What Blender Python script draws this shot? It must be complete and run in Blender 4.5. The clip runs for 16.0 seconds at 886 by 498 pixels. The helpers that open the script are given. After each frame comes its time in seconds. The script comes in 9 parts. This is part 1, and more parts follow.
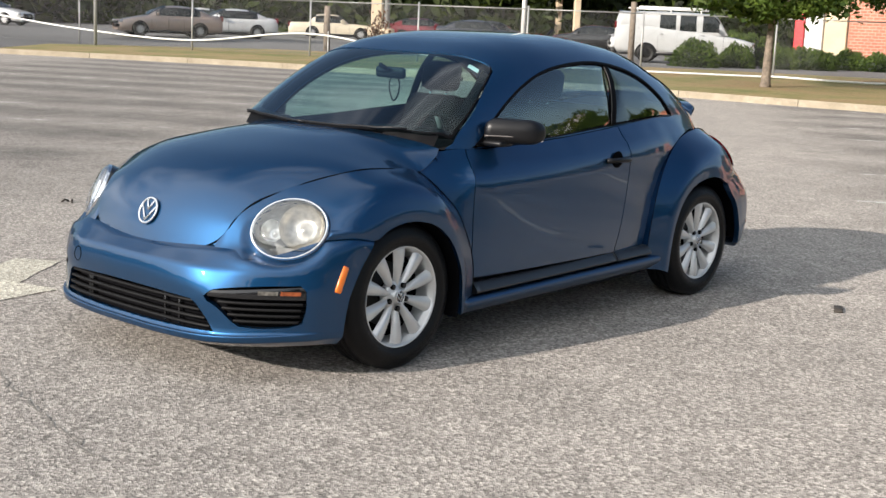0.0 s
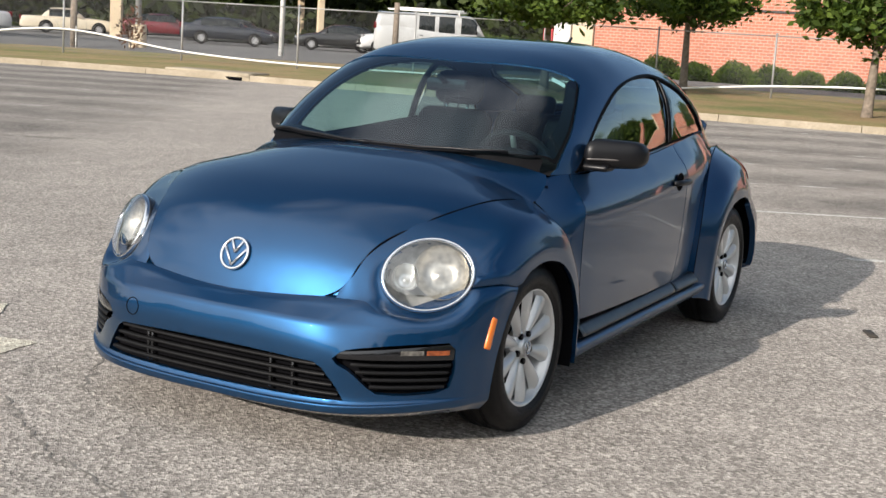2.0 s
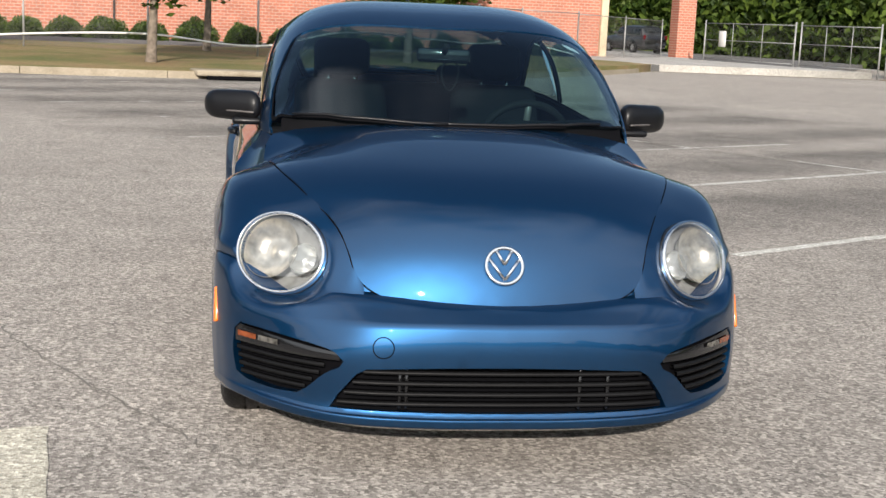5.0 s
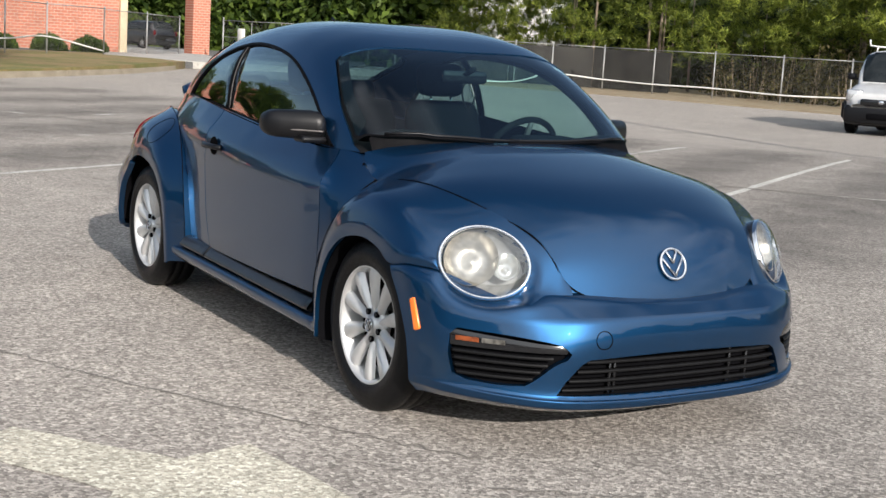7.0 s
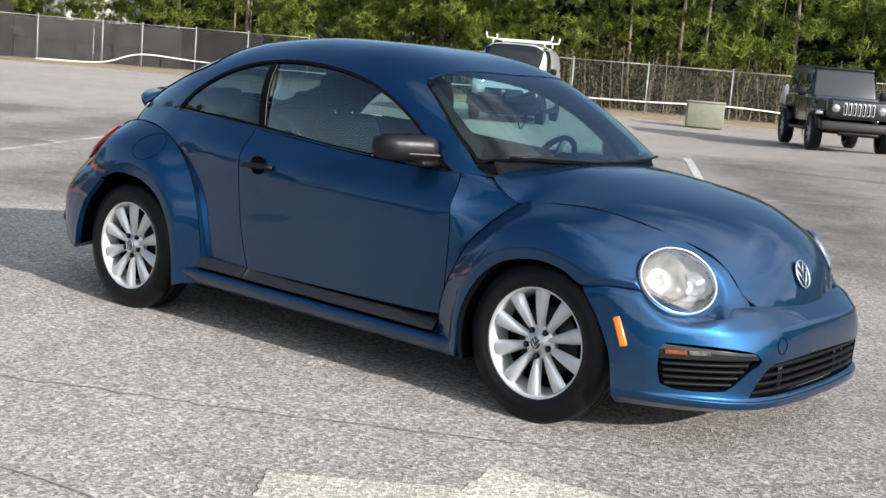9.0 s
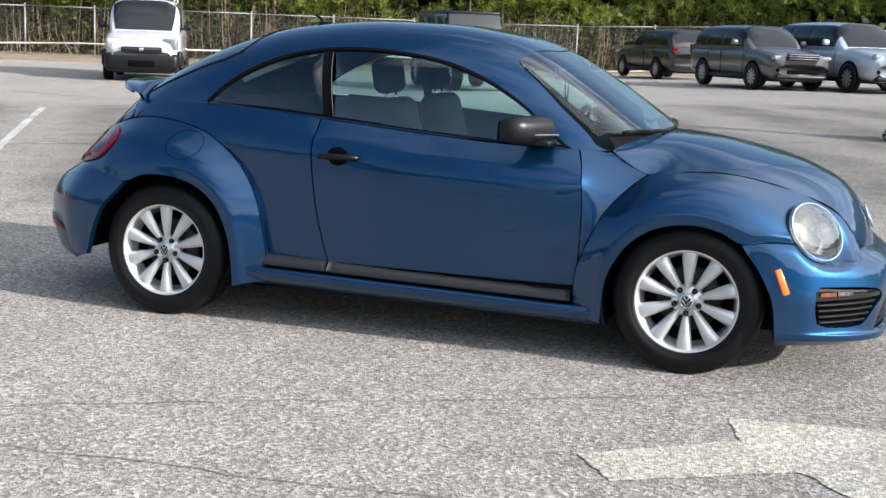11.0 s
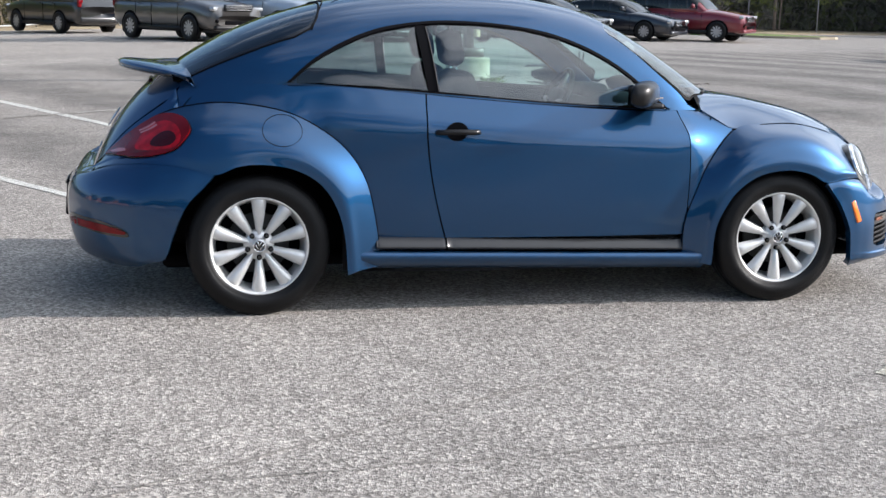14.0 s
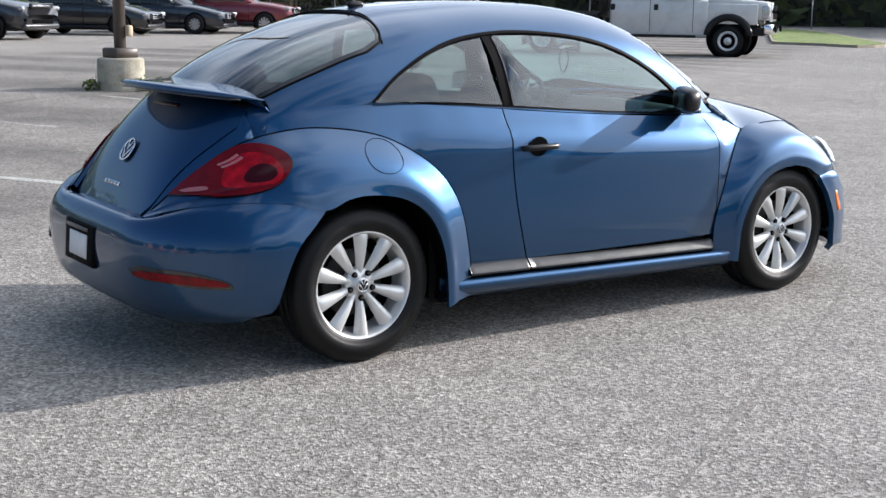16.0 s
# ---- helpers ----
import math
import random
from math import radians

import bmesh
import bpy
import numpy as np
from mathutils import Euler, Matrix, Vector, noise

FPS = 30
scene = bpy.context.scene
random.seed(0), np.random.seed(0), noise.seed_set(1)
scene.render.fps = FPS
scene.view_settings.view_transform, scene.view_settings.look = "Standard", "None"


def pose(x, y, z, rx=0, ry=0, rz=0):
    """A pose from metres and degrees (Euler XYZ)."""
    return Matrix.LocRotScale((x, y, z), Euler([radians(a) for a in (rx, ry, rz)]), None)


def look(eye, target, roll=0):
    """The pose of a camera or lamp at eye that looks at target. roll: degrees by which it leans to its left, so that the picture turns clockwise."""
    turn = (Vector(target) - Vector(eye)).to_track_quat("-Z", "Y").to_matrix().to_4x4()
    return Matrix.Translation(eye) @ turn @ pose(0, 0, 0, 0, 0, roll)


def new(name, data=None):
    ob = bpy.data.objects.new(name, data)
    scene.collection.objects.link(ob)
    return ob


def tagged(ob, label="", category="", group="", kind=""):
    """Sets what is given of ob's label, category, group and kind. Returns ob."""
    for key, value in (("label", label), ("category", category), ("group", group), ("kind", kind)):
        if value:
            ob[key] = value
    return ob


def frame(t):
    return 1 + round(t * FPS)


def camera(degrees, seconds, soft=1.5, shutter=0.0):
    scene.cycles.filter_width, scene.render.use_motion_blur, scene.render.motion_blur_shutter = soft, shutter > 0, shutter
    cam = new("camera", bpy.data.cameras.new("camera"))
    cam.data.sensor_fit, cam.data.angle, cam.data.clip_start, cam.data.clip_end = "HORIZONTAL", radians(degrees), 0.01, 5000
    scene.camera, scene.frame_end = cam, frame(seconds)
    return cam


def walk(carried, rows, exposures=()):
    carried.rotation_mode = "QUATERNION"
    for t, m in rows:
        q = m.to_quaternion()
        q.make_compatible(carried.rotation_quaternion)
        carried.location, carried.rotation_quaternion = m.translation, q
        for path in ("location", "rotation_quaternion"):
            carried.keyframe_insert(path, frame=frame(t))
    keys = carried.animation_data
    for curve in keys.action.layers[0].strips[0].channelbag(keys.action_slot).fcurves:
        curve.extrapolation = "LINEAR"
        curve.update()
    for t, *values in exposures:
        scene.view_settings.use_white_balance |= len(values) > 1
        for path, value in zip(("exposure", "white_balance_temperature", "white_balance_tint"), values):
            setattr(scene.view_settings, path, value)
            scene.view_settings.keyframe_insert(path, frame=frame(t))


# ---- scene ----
cam = camera(38.0, 16.0)
PATH = [
    (0, (5.301, 4.557, 1.509), (3.811, 3.269, 1.162), 2.6),
    (0.5, (5.294, 4.365, 1.473), (3.762, 3.123, 1.141), 2.9),
    (1, (5.414, 3.95, 1.496), (3.826, 2.78, 1.165), 3.3),
    (1.5, (5.447, 3.363, 1.485), (3.8, 2.278, 1.152), 3.5),
    (2, (5.589, 2.785, 1.459), (3.853, 1.847, 1.133), 3.7),
    (2.5, (5.66, 2.194, 1.44), (3.852, 1.417, 1.087), 3.7),
    (2.7, (5.672, 1.944, 1.433), (3.836, 1.232, 1.083), 3.8),
    (3, (5.714, 1.577, 1.421), (3.838, 0.987, 1.059), 3.6),
    (3.5, (5.768, 0.999, 1.399), (3.839, 0.616, 1.036), 3.4),
    (3.7, (5.776, 0.781, 1.412), (3.828, 0.497, 1.06), 3.3),
    (5.8, (5.746, -1.713, 1.344), (3.884, -1.067, 1.006), 3.3),
    (6, (5.715, -1.935, 1.387), (3.884, -1.201, 1.057), 3.6),
    (6.5, (5.603, -2.533, 1.375), (3.834, -1.653, 1.063), 3.5),
    (7, (5.431, -3.108, 1.365), (3.751, -2.068, 1.058), 3.6),
    (7.5, (5.168, -3.648, 1.366), (3.583, -2.468, 1.053), 3.8),
    (8, (4.83, -4.143, 1.357), (3.367, -2.82, 1.025), 4.0),
    (8.2, (4.69, -4.332, 1.385), (3.274, -2.956, 1.063), 4.2),
    (10.3, (2.684, -5.924, 1.4), (1.861, -4.129, 1.08), 3.5),
    (10.5, (2.472, -6.047, 1.401), (1.715, -4.227, 1.062), 3.0),
    (11, (1.941, -6.317, 1.421), (1.332, -4.44, 1.090), 2.2),
    (11.5, (1.384, -6.53, 1.408), (0.943, -4.61, 1.06), 1.4),
    (12, (0.816, -6.728, 1.412), (0.526, -4.778, 1.067), 1.1),
    (12.5, (0.183, -6.845, 1.415), (0.094, -4.881, 1.044), 1.2),
    (13, (-0.463, -6.87, 1.437), (-0.387, -4.907, 1.06), 1.2),
    (13.5, (-1.072, -6.782, 1.426), (-0.842, -4.834, 1.037), 1.2),
    (14, (-1.681, -6.593, 1.423), (-1.261, -4.675, 1.047), 1.3),
    (14.5, (-2.326, -6.276, 1.423), (-1.705, -4.41, 1.049), 1.2),
    (15, (-2.846, -6.003, 1.441), (-2.077, -4.192, 1.071), 1.0),
    (15.5, (-3.476, -5.579, 1.460), (-2.48, -3.878, 1.087), 0.5),
    (16, (-3.951, -5.207, 1.463), (-2.82, -3.601, 1.085), 0.7),
]
EXPOSURES = [(0, 0.47, 6220, 9), (3.5, 0.15, 6200, 9), (7, 0.17, 6050, 9), (8, 0.28, 5960, 9), (10.5, 0.60, 5770, 9), (13, 0.70, 5800, 10), (16, 0.69, 5800, 10)]
walk(cam, [(t, look(eye, target, roll)) for t, eye, target, roll in PATH], EXPOSURES)

# ---- light ----
SUN_WAY = Vector((2.53, -0.42, 1.0)).normalized()
world = bpy.data.worlds.new("sky")
scene.world = world
world.use_nodes = True
wn = world.node_tree.nodes
sky = wn.new("ShaderNodeTexSky")
sky.sky_type = "NISHITA"
sky.sun_disc = False
sky.sun_elevation = math.asin(SUN_WAY.z)
sky.sun_rotation = math.atan2(SUN_WAY.x, SUN_WAY.y)
sky.air_density, sky.dust_density, sky.ozone_density = 1.0, 1.2, 1.0
wn["Background"].inputs["Strength"].default_value = 0.09
wl = world.node_tree.links
sky_way = wn.new("ShaderNodeMapping")
sky_way.inputs["Scale"].default_value = (1.0, 1.0, 3.2)
sky_at = wn.new("ShaderNodeTexCoord").outputs["Generated"]
wl.new(sky_at, sky_way.inputs["Vector"])
wisps = wn.new("ShaderNodeTexNoise")
wisps.inputs["Scale"].default_value, wisps.inputs["Detail"].default_value, wisps.inputs["Roughness"].default_value = 2.0, 5.0, 0.5
wl.new(sky_way.outputs[0], wisps.inputs["Vector"])
cover = wn.new("ShaderNodeValToRGB")
cover.color_ramp.elements[0].position, cover.color_ramp.elements[1].position = 0.53, 0.86
cover.color_ramp.elements[1].color = (0.85, 0.85, 0.85, 1)
clouds = wn.new("ShaderNodeMix")
clouds.data_type = "RGBA"
# thin cloud scatters forward: brighter towards the sun, dimmer away from it
sunward = wn.new("ShaderNodeVectorMath")
sunward.operation, sunward.inputs[1].default_value = "DOT_PRODUCT", SUN_WAY
wl.new(sky_at, sunward.inputs[0])
scatter = wn.new("ShaderNodeValToRGB")
scatter.color_ramp.elements[0].position, scatter.color_ramp.elements[0].color = 0.0, (0.22, 0.26, 0.34, 1)
scatter.color_ramp.elements[1].position, scatter.color_ramp.elements[1].color = 1.0, (0.95, 0.93, 0.90, 1)
scatter.color_ramp.elements.new(0.5).color = (0.66, 0.68, 0.71, 1)
half_turn = wn.new("ShaderNodeMath")
half_turn.operation, half_turn.inputs[1].default_value, half_turn.inputs[2].default_value = "MULTIPLY_ADD", 0.5, 0.5
wl.new(sunward.outputs["Value"], half_turn.inputs[0])
wl.new(half_turn.outputs[0], scatter.inputs["Fac"])
# the thin cloud is denser on the sun's side and thins out to clear sky away from it
thicker = wn.new("ShaderNodeMath")
thicker.operation, thicker.inputs[1].default_value = "MULTIPLY_ADD", 0.60
wl.new(sunward.outputs["Value"], thicker.inputs[0])
wl.new(wisps.outputs["Fac"], thicker.inputs[2])
wl.new(thicker.outputs[0], cover.inputs["Fac"])
bright = wn.new("ShaderNodeVectorMath")
bright.operation = "SCALE"
bright.inputs["Scale"].default_value = 17.0
wl.new(scatter.outputs["Color"], bright.inputs[0])
wl.new(bright.outputs[0], clouds.inputs[7])
wl.new(cover.outputs["Color"], clouds.inputs[0])
wl.new(sky.outputs[0], clouds.inputs[6])
wl.new(clouds.outputs[2], wn["Background"].inputs["Color"])
sun_data = bpy.data.lights.new("sun", "SUN")
sun_data.energy, sun_data.angle, sun_data.color = 5.0, radians(0.6), (1.0, 0.88, 0.76)
sun = new("sun", sun_data)
sun.matrix_world = look(SUN_WAY * 60, (0, 0, 0))


# ---- materials ----
def material(name):
    m = bpy.data.materials.new(name)
    m.use_nodes = True
    return m, m.node_tree, m.node_tree.nodes["Principled BSDF"]


def node(tree, kind, **values):
    n = tree.nodes.new(kind)
    for key, value in values.items():
        n.inputs[key.replace("_", " ")].default_value = value
    return n


def ramp(tree, source, stops):
    r = tree.nodes.new("ShaderNodeValToRGB")
    r.color_ramp.elements[0].position, r.color_ramp.elements[0].color = stops[0][0], (*stops[0][1], 1)
    r.color_ramp.elements[1].position, r.color_ramp.elements[1].color = stops[-1][0], (*stops[-1][1], 1)
    for at, colour in stops[1:-1]:
        r.color_ramp.elements.new(at).color = (*colour, 1)
    tree.links.new(source, r.inputs["Fac"])
    return r.outputs["Color"]


def bump(tree, bsdf, height, strength, distance=0.01):
    b = node(tree, "ShaderNodeBump", Strength=strength, Distance=distance)
    tree.links.new(height, b.inputs["Height"])
    tree.links.new(b.outputs["Normal"], bsdf.inputs["Normal"])


def place(tree):
    return tree.nodes.new("ShaderNodeTexCoord").outputs["Object"]


def world_place(tree):
    return tree.nodes.new("ShaderNodeNewGeometry").outputs["Position"]


def noise_of(tree, where, scale, detail=4.0, rough=0.55):
    n = node(tree, "ShaderNodeTexNoise", Scale=scale, Detail=detail, Roughness=rough)
    tree.links.new(where, n.inputs["Vector"])
    return n.outputs["Fac"]


def mixed(tree, kind, fac, a, b):
    m = tree.nodes.new("ShaderNodeMix")
    m.data_type, m.blend_type = "RGBA", kind
    for value, socket in ((fac, m.inputs[0]), (a, m.inputs[6]), (b, m.inputs[7])):
        if isinstance(value, bpy.types.NodeSocket):
            tree.links.new(value, socket)
        elif isinstance(value, tuple):
            socket.default_value = (*value, 1)
        else:
            socket.default_value = value
    return m.outputs[2]


def plain(name, colour, rough=0.5, metal=0.0, coat=0.0, vary=0.12, scale=6.0, grain=0.0, spec=0.5, emit=0.0):
    """A surface with slight mottling in colour and gloss, and fine grain where asked for."""
    m, tree, bsdf = material(name)
    where = place(tree)
    big = noise_of(tree, where, scale)
    dark = tuple(c * (1 - vary) for c in colour)
    light = tuple(min(1, c * (1 + vary)) for c in colour)
    tree.links.new(ramp(tree, big, [(0.3, dark), (0.7, light)]), bsdf.inputs["Base Color"])
    r = ramp(tree, noise_of(tree, where, scale * 4), [(0.3, (rough * 0.85,) * 3), (0.7, (min(1, rough * 1.15),) * 3)])
    tree.links.new(r, bsdf.inputs["Roughness"])
    bsdf.inputs["Metallic"].default_value = metal
    bsdf.inputs["Coat Weight"].default_value = coat
    bsdf.inputs["Coat Roughness"].default_value = 0.04
    bsdf.inputs["Specular IOR Level"].default_value = spec
    if grain:
        bump(tree, bsdf, noise_of(tree, where, scale * 30, 2.0), grain, 0.004)
    if emit:
        bsdf.inputs["Emission Color"].default_value = (*colour, 1)
        bsdf.inputs["Emission Strength"].default_value = emit
    return m


def paint(name, colour, metal=0.0, rough=0.32, flake=0.0, dust=0.0, veil=0.0):
    """Car paint: a coloured base under a clear coat, with fine flakes and a film of dust. veil: share of uncoloured aluminium flakes."""
    m, tree, bsdf = material(name)
    where = place(tree)
    base = colour
    if flake:
        v = node(tree, "ShaderNodeTexVoronoi", Scale=900.0)
        tree.links.new(where, v.inputs["Vector"])
        base = mixed(tree, "MIX", ramp(tree, v.outputs["Color"], [(0.2, (0, 0, 0)), (0.9, (flake,) * 3)]), colour, tuple(min(1, c * 1.4) for c in colour))
    if dust:
        d = ramp(tree, noise_of(tree, where, 3.0, 6.0, 0.65), [(0.45, (0, 0, 0)), (0.8, (dust,) * 3)])
        base = mixed(tree, "MIX", d, base, (0.22, 0.21, 0.19))
    if isinstance(base, tuple):
        bsdf.inputs["Base Color"].default_value = (*base, 1)
    else:
        tree.links.new(base, bsdf.inputs["Base Color"])
    bsdf.inputs["Metallic"].default_value = metal
    bsdf.inputs["Roughness"].default_value = rough
    bsdf.inputs["Coat Weight"].default_value = 1.0
    bsdf.inputs["Coat Roughness"].default_value = 0.03
    c = ramp(tree, noise_of(tree, where, 5.0, 5.0, 0.6), [(0.35, (0.006,) * 3), (0.75, (0.03,) * 3)])
    tree.links.new(c, bsdf.inputs["Coat Roughness"])
    if veil:
        flakes = tree.nodes.new("ShaderNodeBsdfGlossy")
        flakes.inputs["Roughness"].default_value, flakes.inputs["Color"].default_value = 0.42, (0.34, 0.34, 0.35, 1)
        mix = tree.nodes.new("ShaderNodeMixShader")
        mix.inputs[0].default_value = veil
        tree.links.new(bsdf.outputs[0], mix.inputs[1])
        tree.links.new(flakes.outputs[0], mix.inputs[2])
        tree.links.new(mix.outputs[0], tree.nodes["Material Output"].inputs["Surface"])
    return m


def glass(name, tint, gloss=1.0, rough=0.0, base=0.12, power=3.2):
    """A thin pane: tinted clear, mirror-like at a slant."""
    m, tree, bsdf = material(name)
    tree.nodes.remove(bsdf)
    clear = tree.nodes.new("ShaderNodeBsdfTransparent")
    clear.inputs["Color"].default_value = (*tint, 1)
    shine = tree.nodes.new("ShaderNodeBsdfGlossy")
    shine.inputs["Roughness"].default_value = rough
    shine.inputs["Color"].default_value = (gloss, gloss, gloss, 1)
    slant = node(tree, "ShaderNodeLayerWeight", Blend=0.5)
    steep = tree.nodes.new("ShaderNodeMath")
    steep.operation, steep.inputs[1].default_value = "POWER", power
    gain = tree.nodes.new("ShaderNodeMath")
    gain.operation, gain.inputs[1].default_value, gain.inputs[2].default_value = "MULTIPLY_ADD", 0.85, base
    tree.links.new(slant.outputs["Facing"], steep.inputs[0])
    tree.links.new(steep.outputs[0], gain.inputs[0])
    mix = tree.nodes.new("ShaderNodeMixShader")
    tree.links.new(gain.outputs[0], mix.inputs[0])
    tree.links.new(clear.outputs[0], mix.inputs[1])
    tree.links.new(shine.outputs[0], mix.inputs[2])
    tree.links.new(mix.outputs[0], tree.nodes["Material Output"].inputs["Surface"])
    return m


def maths(tree, kind, a, b=0.0, c=0.0):
    m = tree.nodes.new("ShaderNodeMath")
    m.operation = kind
    for value, socket in zip((a, b, c), m.inputs):
        if isinstance(value, bpy.types.NodeSocket):
            tree.links.new(value, socket)
        else:
            socket.default_value = value
    return m.outputs[0]


def bay_stains(tree, where, phase, first, last):
    """Oil and tyre dirt: a dark uneven band down the middle of every parking bay, between two depths of the bays."""
    along = []
    for way in ((0.854, 0.52, 0.0), (-0.52, 0.854, 0.0)):
        v = tree.nodes.new("ShaderNodeVectorMath")
        v.operation = "DOT_PRODUCT"
        tree.links.new(where, v.inputs[0])
        v.inputs[1].default_value = way
        along.append(v.outputs["Value"])
    wobble = maths(tree, "MULTIPLY_ADD", noise_of(tree, where, 0.5, 4.0), 1.6, -0.8)
    share = maths(tree, "FRACT", maths(tree, "MULTIPLY_ADD", maths(tree, "ADD", along[0], wobble), 1 / 2.52, phase / 2.52))
    band = ramp(tree, share, [(0.10, (0, 0, 0)), (0.36, (1, 1, 1)), (0.62, (1, 1, 1)), (0.92, (0, 0, 0))])
    deep = maths(tree, "ADD", along[1], maths(tree, "MULTIPLY", wobble, 1.4))
    gate = []
    for a, b in ((first, first + 1.6), (last, last - 1.6)):
        r = tree.nodes.new("ShaderNodeMapRange")
        r.inputs["From Min"].default_value, r.inputs["From Max"].default_value = a, b
        tree.links.new(deep, r.inputs["Value"])
        gate.append(r.outputs[0])
    amount = maths(tree, "MULTIPLY", gate[0], gate[1])
    patchy = ramp(tree, noise_of(tree, where, 0.9, 5.0, 0.65), [(0.3, (0.25,) * 3), (0.6, (1, 1, 1))])
    dark = maths(tree, "MULTIPLY", maths(tree, "MULTIPLY_ADD", maths(tree, "MULTIPLY", band, patchy), 0.40, 0.14), amount)
    tone = maths(tree, "SUBTRACT", 1.0, dark)
    c = tree.nodes.new("ShaderNodeCombineColor")
    for socket in c.inputs:
        tree.links.new(tone, socket)
    return c.outputs[0]


def asphalt_material(name, dark, light, wear, patch=0.5, bays=(), under=None):
    """Worn asphalt: pale stone chips in grey binder, with broad worn and stained areas."""
    m, tree, bsdf = material(name)
    where = world_place(tree)
    chips = node(tree, "ShaderNodeTexVoronoi", Scale=75.0)
    tree.links.new(where, chips.inputs["Vector"])
    fine = node(tree, "ShaderNodeTexVoronoi", Scale=190.0)
    tree.links.new(where, fine.inputs["Vector"])
    c1 = ramp(tree, chips.outputs["Color"], [(0.0, tuple(0.62 * c for c in dark)), (0.42, tuple((a + b) / 2 for a, b in zip(dark, light))), (0.66, light), (1.0, tuple(min(1, 1.85 * c) for c in light))])
    c2 = ramp(tree, fine.outputs["Color"], [(0.1, tuple(0.55 * c for c in dark)), (0.9, tuple(1.2 * c for c in light))])
    base = mixed(tree, "MIX", 0.3, c1, c2)
    if under:
        low, high, gone = under
        bare = mixed(tree, "MIX", 0.4, ramp(tree, chips.outputs["Color"], [(0.0, low), (1.0, high)]), ramp(tree, fine.outputs["Color"], [(0.1, tuple(0.55 * c for c in low)), (0.9, high)]))
        left = ramp(tree, noise_of(tree, where, 1.1, 8.0, 0.72), [(gone - 0.05, (0, 0, 0)), (gone + 0.06, (1, 1, 1))])
        base = mixed(tree, "MIX", left, bare, base)
    broad = ramp(tree, noise_of(tree, where, 0.22, 5.0, 0.6), [(0.3, (wear,) * 3), (0.7, (1.15,) * 3)])
    base = mixed(tree, "MULTIPLY", patch, base, broad)
    mid = ramp(tree, noise_of(tree, where, 2.2, 6.0, 0.7), [(0.3, (0.72,) * 3), (0.65, (1.08,) * 3)])
    base = mixed(tree, "MULTIPLY", 0.7, base, mid)
    for phase, first, last in bays:
        base = mixed(tree, "MULTIPLY", 1.0, base, bay_stains(tree, where, phase, first, last))
    tree.links.new(base, bsdf.inputs["Base Color"])
    bsdf.inputs["Roughness"].default_value = 0.85
    bsdf.inputs["Diffuse Roughness"].default_value = 0.4
    bsdf.inputs["Specular IOR Level"].default_value = 0.35
    h = node(tree, "ShaderNodeMath")
    h.operation = "ADD"
    tree.links.new(chips.outputs["Distance"], h.inputs[0])
    tree.links.new(fine.outputs["Distance"], h.inputs[1])
    bump(tree, bsdf, h.outputs[0], 0.6, 0.006)
    return m


def leaves_material(name, dark, light):
    m, tree, bsdf = material(name)
    g = tree.nodes.new("ShaderNodeNewGeometry")
    c = ramp(tree, g.outputs["Random Per Island"], [(0.0, dark), (0.6, tuple((a + b) / 2 for a, b in zip(dark, light))), (1.0, light)])
    tuft = ramp(tree, noise_of(tree, g.outputs["Position"], 0.8, 3.0, 0.6), [(0.35, (0.5,) * 3), (0.65, (1.3, 1.25, 1.1))])
    c = mixed(tree, "MULTIPLY", 0.85, c, tuft)
    tree.links.new(c, bsdf.inputs["Base Color"])
    bsdf.inputs["Roughness"].default_value = 0.55
    bsdf.inputs["Specular IOR Level"].default_value = 0.25
    t = tree.nodes.new("ShaderNodeBsdfTranslucent")
    tree.links.new(mixed(tree, "MULTIPLY", 1.0, c, (1.3, 1.5, 0.5)), t.inputs["Color"])
    mix = tree.nodes.new("ShaderNodeMixShader")
    mix.inputs[0].default_value = 0.3
    tree.links.new(bsdf.outputs[0], mix.inputs[1])
    tree.links.new(t.outputs[0], mix.inputs[2])
    tree.links.new(mix.outputs[0], tree.nodes["Material Output"].inputs["Surface"])
    return m


def soil_material(name, stops, scale, grain=0.6):
    """Ground cover in several tones, mottled at two scales."""
    m, tree, bsdf = material(name)
    where = world_place(tree)
    a = ramp(tree, noise_of(tree, where, scale, 6.0, 0.65), stops)
    b = ramp(tree, noise_of(tree, where, scale * 22, 4.0, 0.7), [(0.3, (0.6,) * 3), (0.7, (1.25,) * 3)])
    tree.links.new(mixed(tree, "MULTIPLY", 0.8, a, b), bsdf.inputs["Base Color"])
    bsdf.inputs["Roughness"].default_value = 0.9
    bump(tree, bsdf, noise_of(tree, where, scale * 30, 3.0), grain, 0.03)
    return m


BLUE = paint("blue_metallic_paint", (0.0040, 0.048, 0.130), metal=0.90, rough=0.41, flake=0.35, veil=0.012)
BLACK_PLASTIC = plain("black_plastic", (0.007, 0.007, 0.008), 0.36, grain=0.12, spec=0.3)
SLAT_BLACK = plain("slat_black", (0.006, 0.006, 0.0065), 0.5, spec=0.18)
GLOSS_BLACK = plain("gloss_black", (0.008, 0.008, 0.009), 0.12, coat=0.6)
STRIP = plain("satin_black_strip", (0.018, 0.018, 0.019), 0.34, coat=0.25)
GREY_TRIM = plain("grey_trim", (0.11, 0.10, 0.095), 0.42)
DARK_LINER = plain("dark_liner", (0.005, 0.005, 0.006), 0.9, spec=0.02)
RUBBER = plain("tyre_rubber", (0.0065, 0.0065, 0.007), 0.45, spec=0.22, grain=0.2, scale=18)
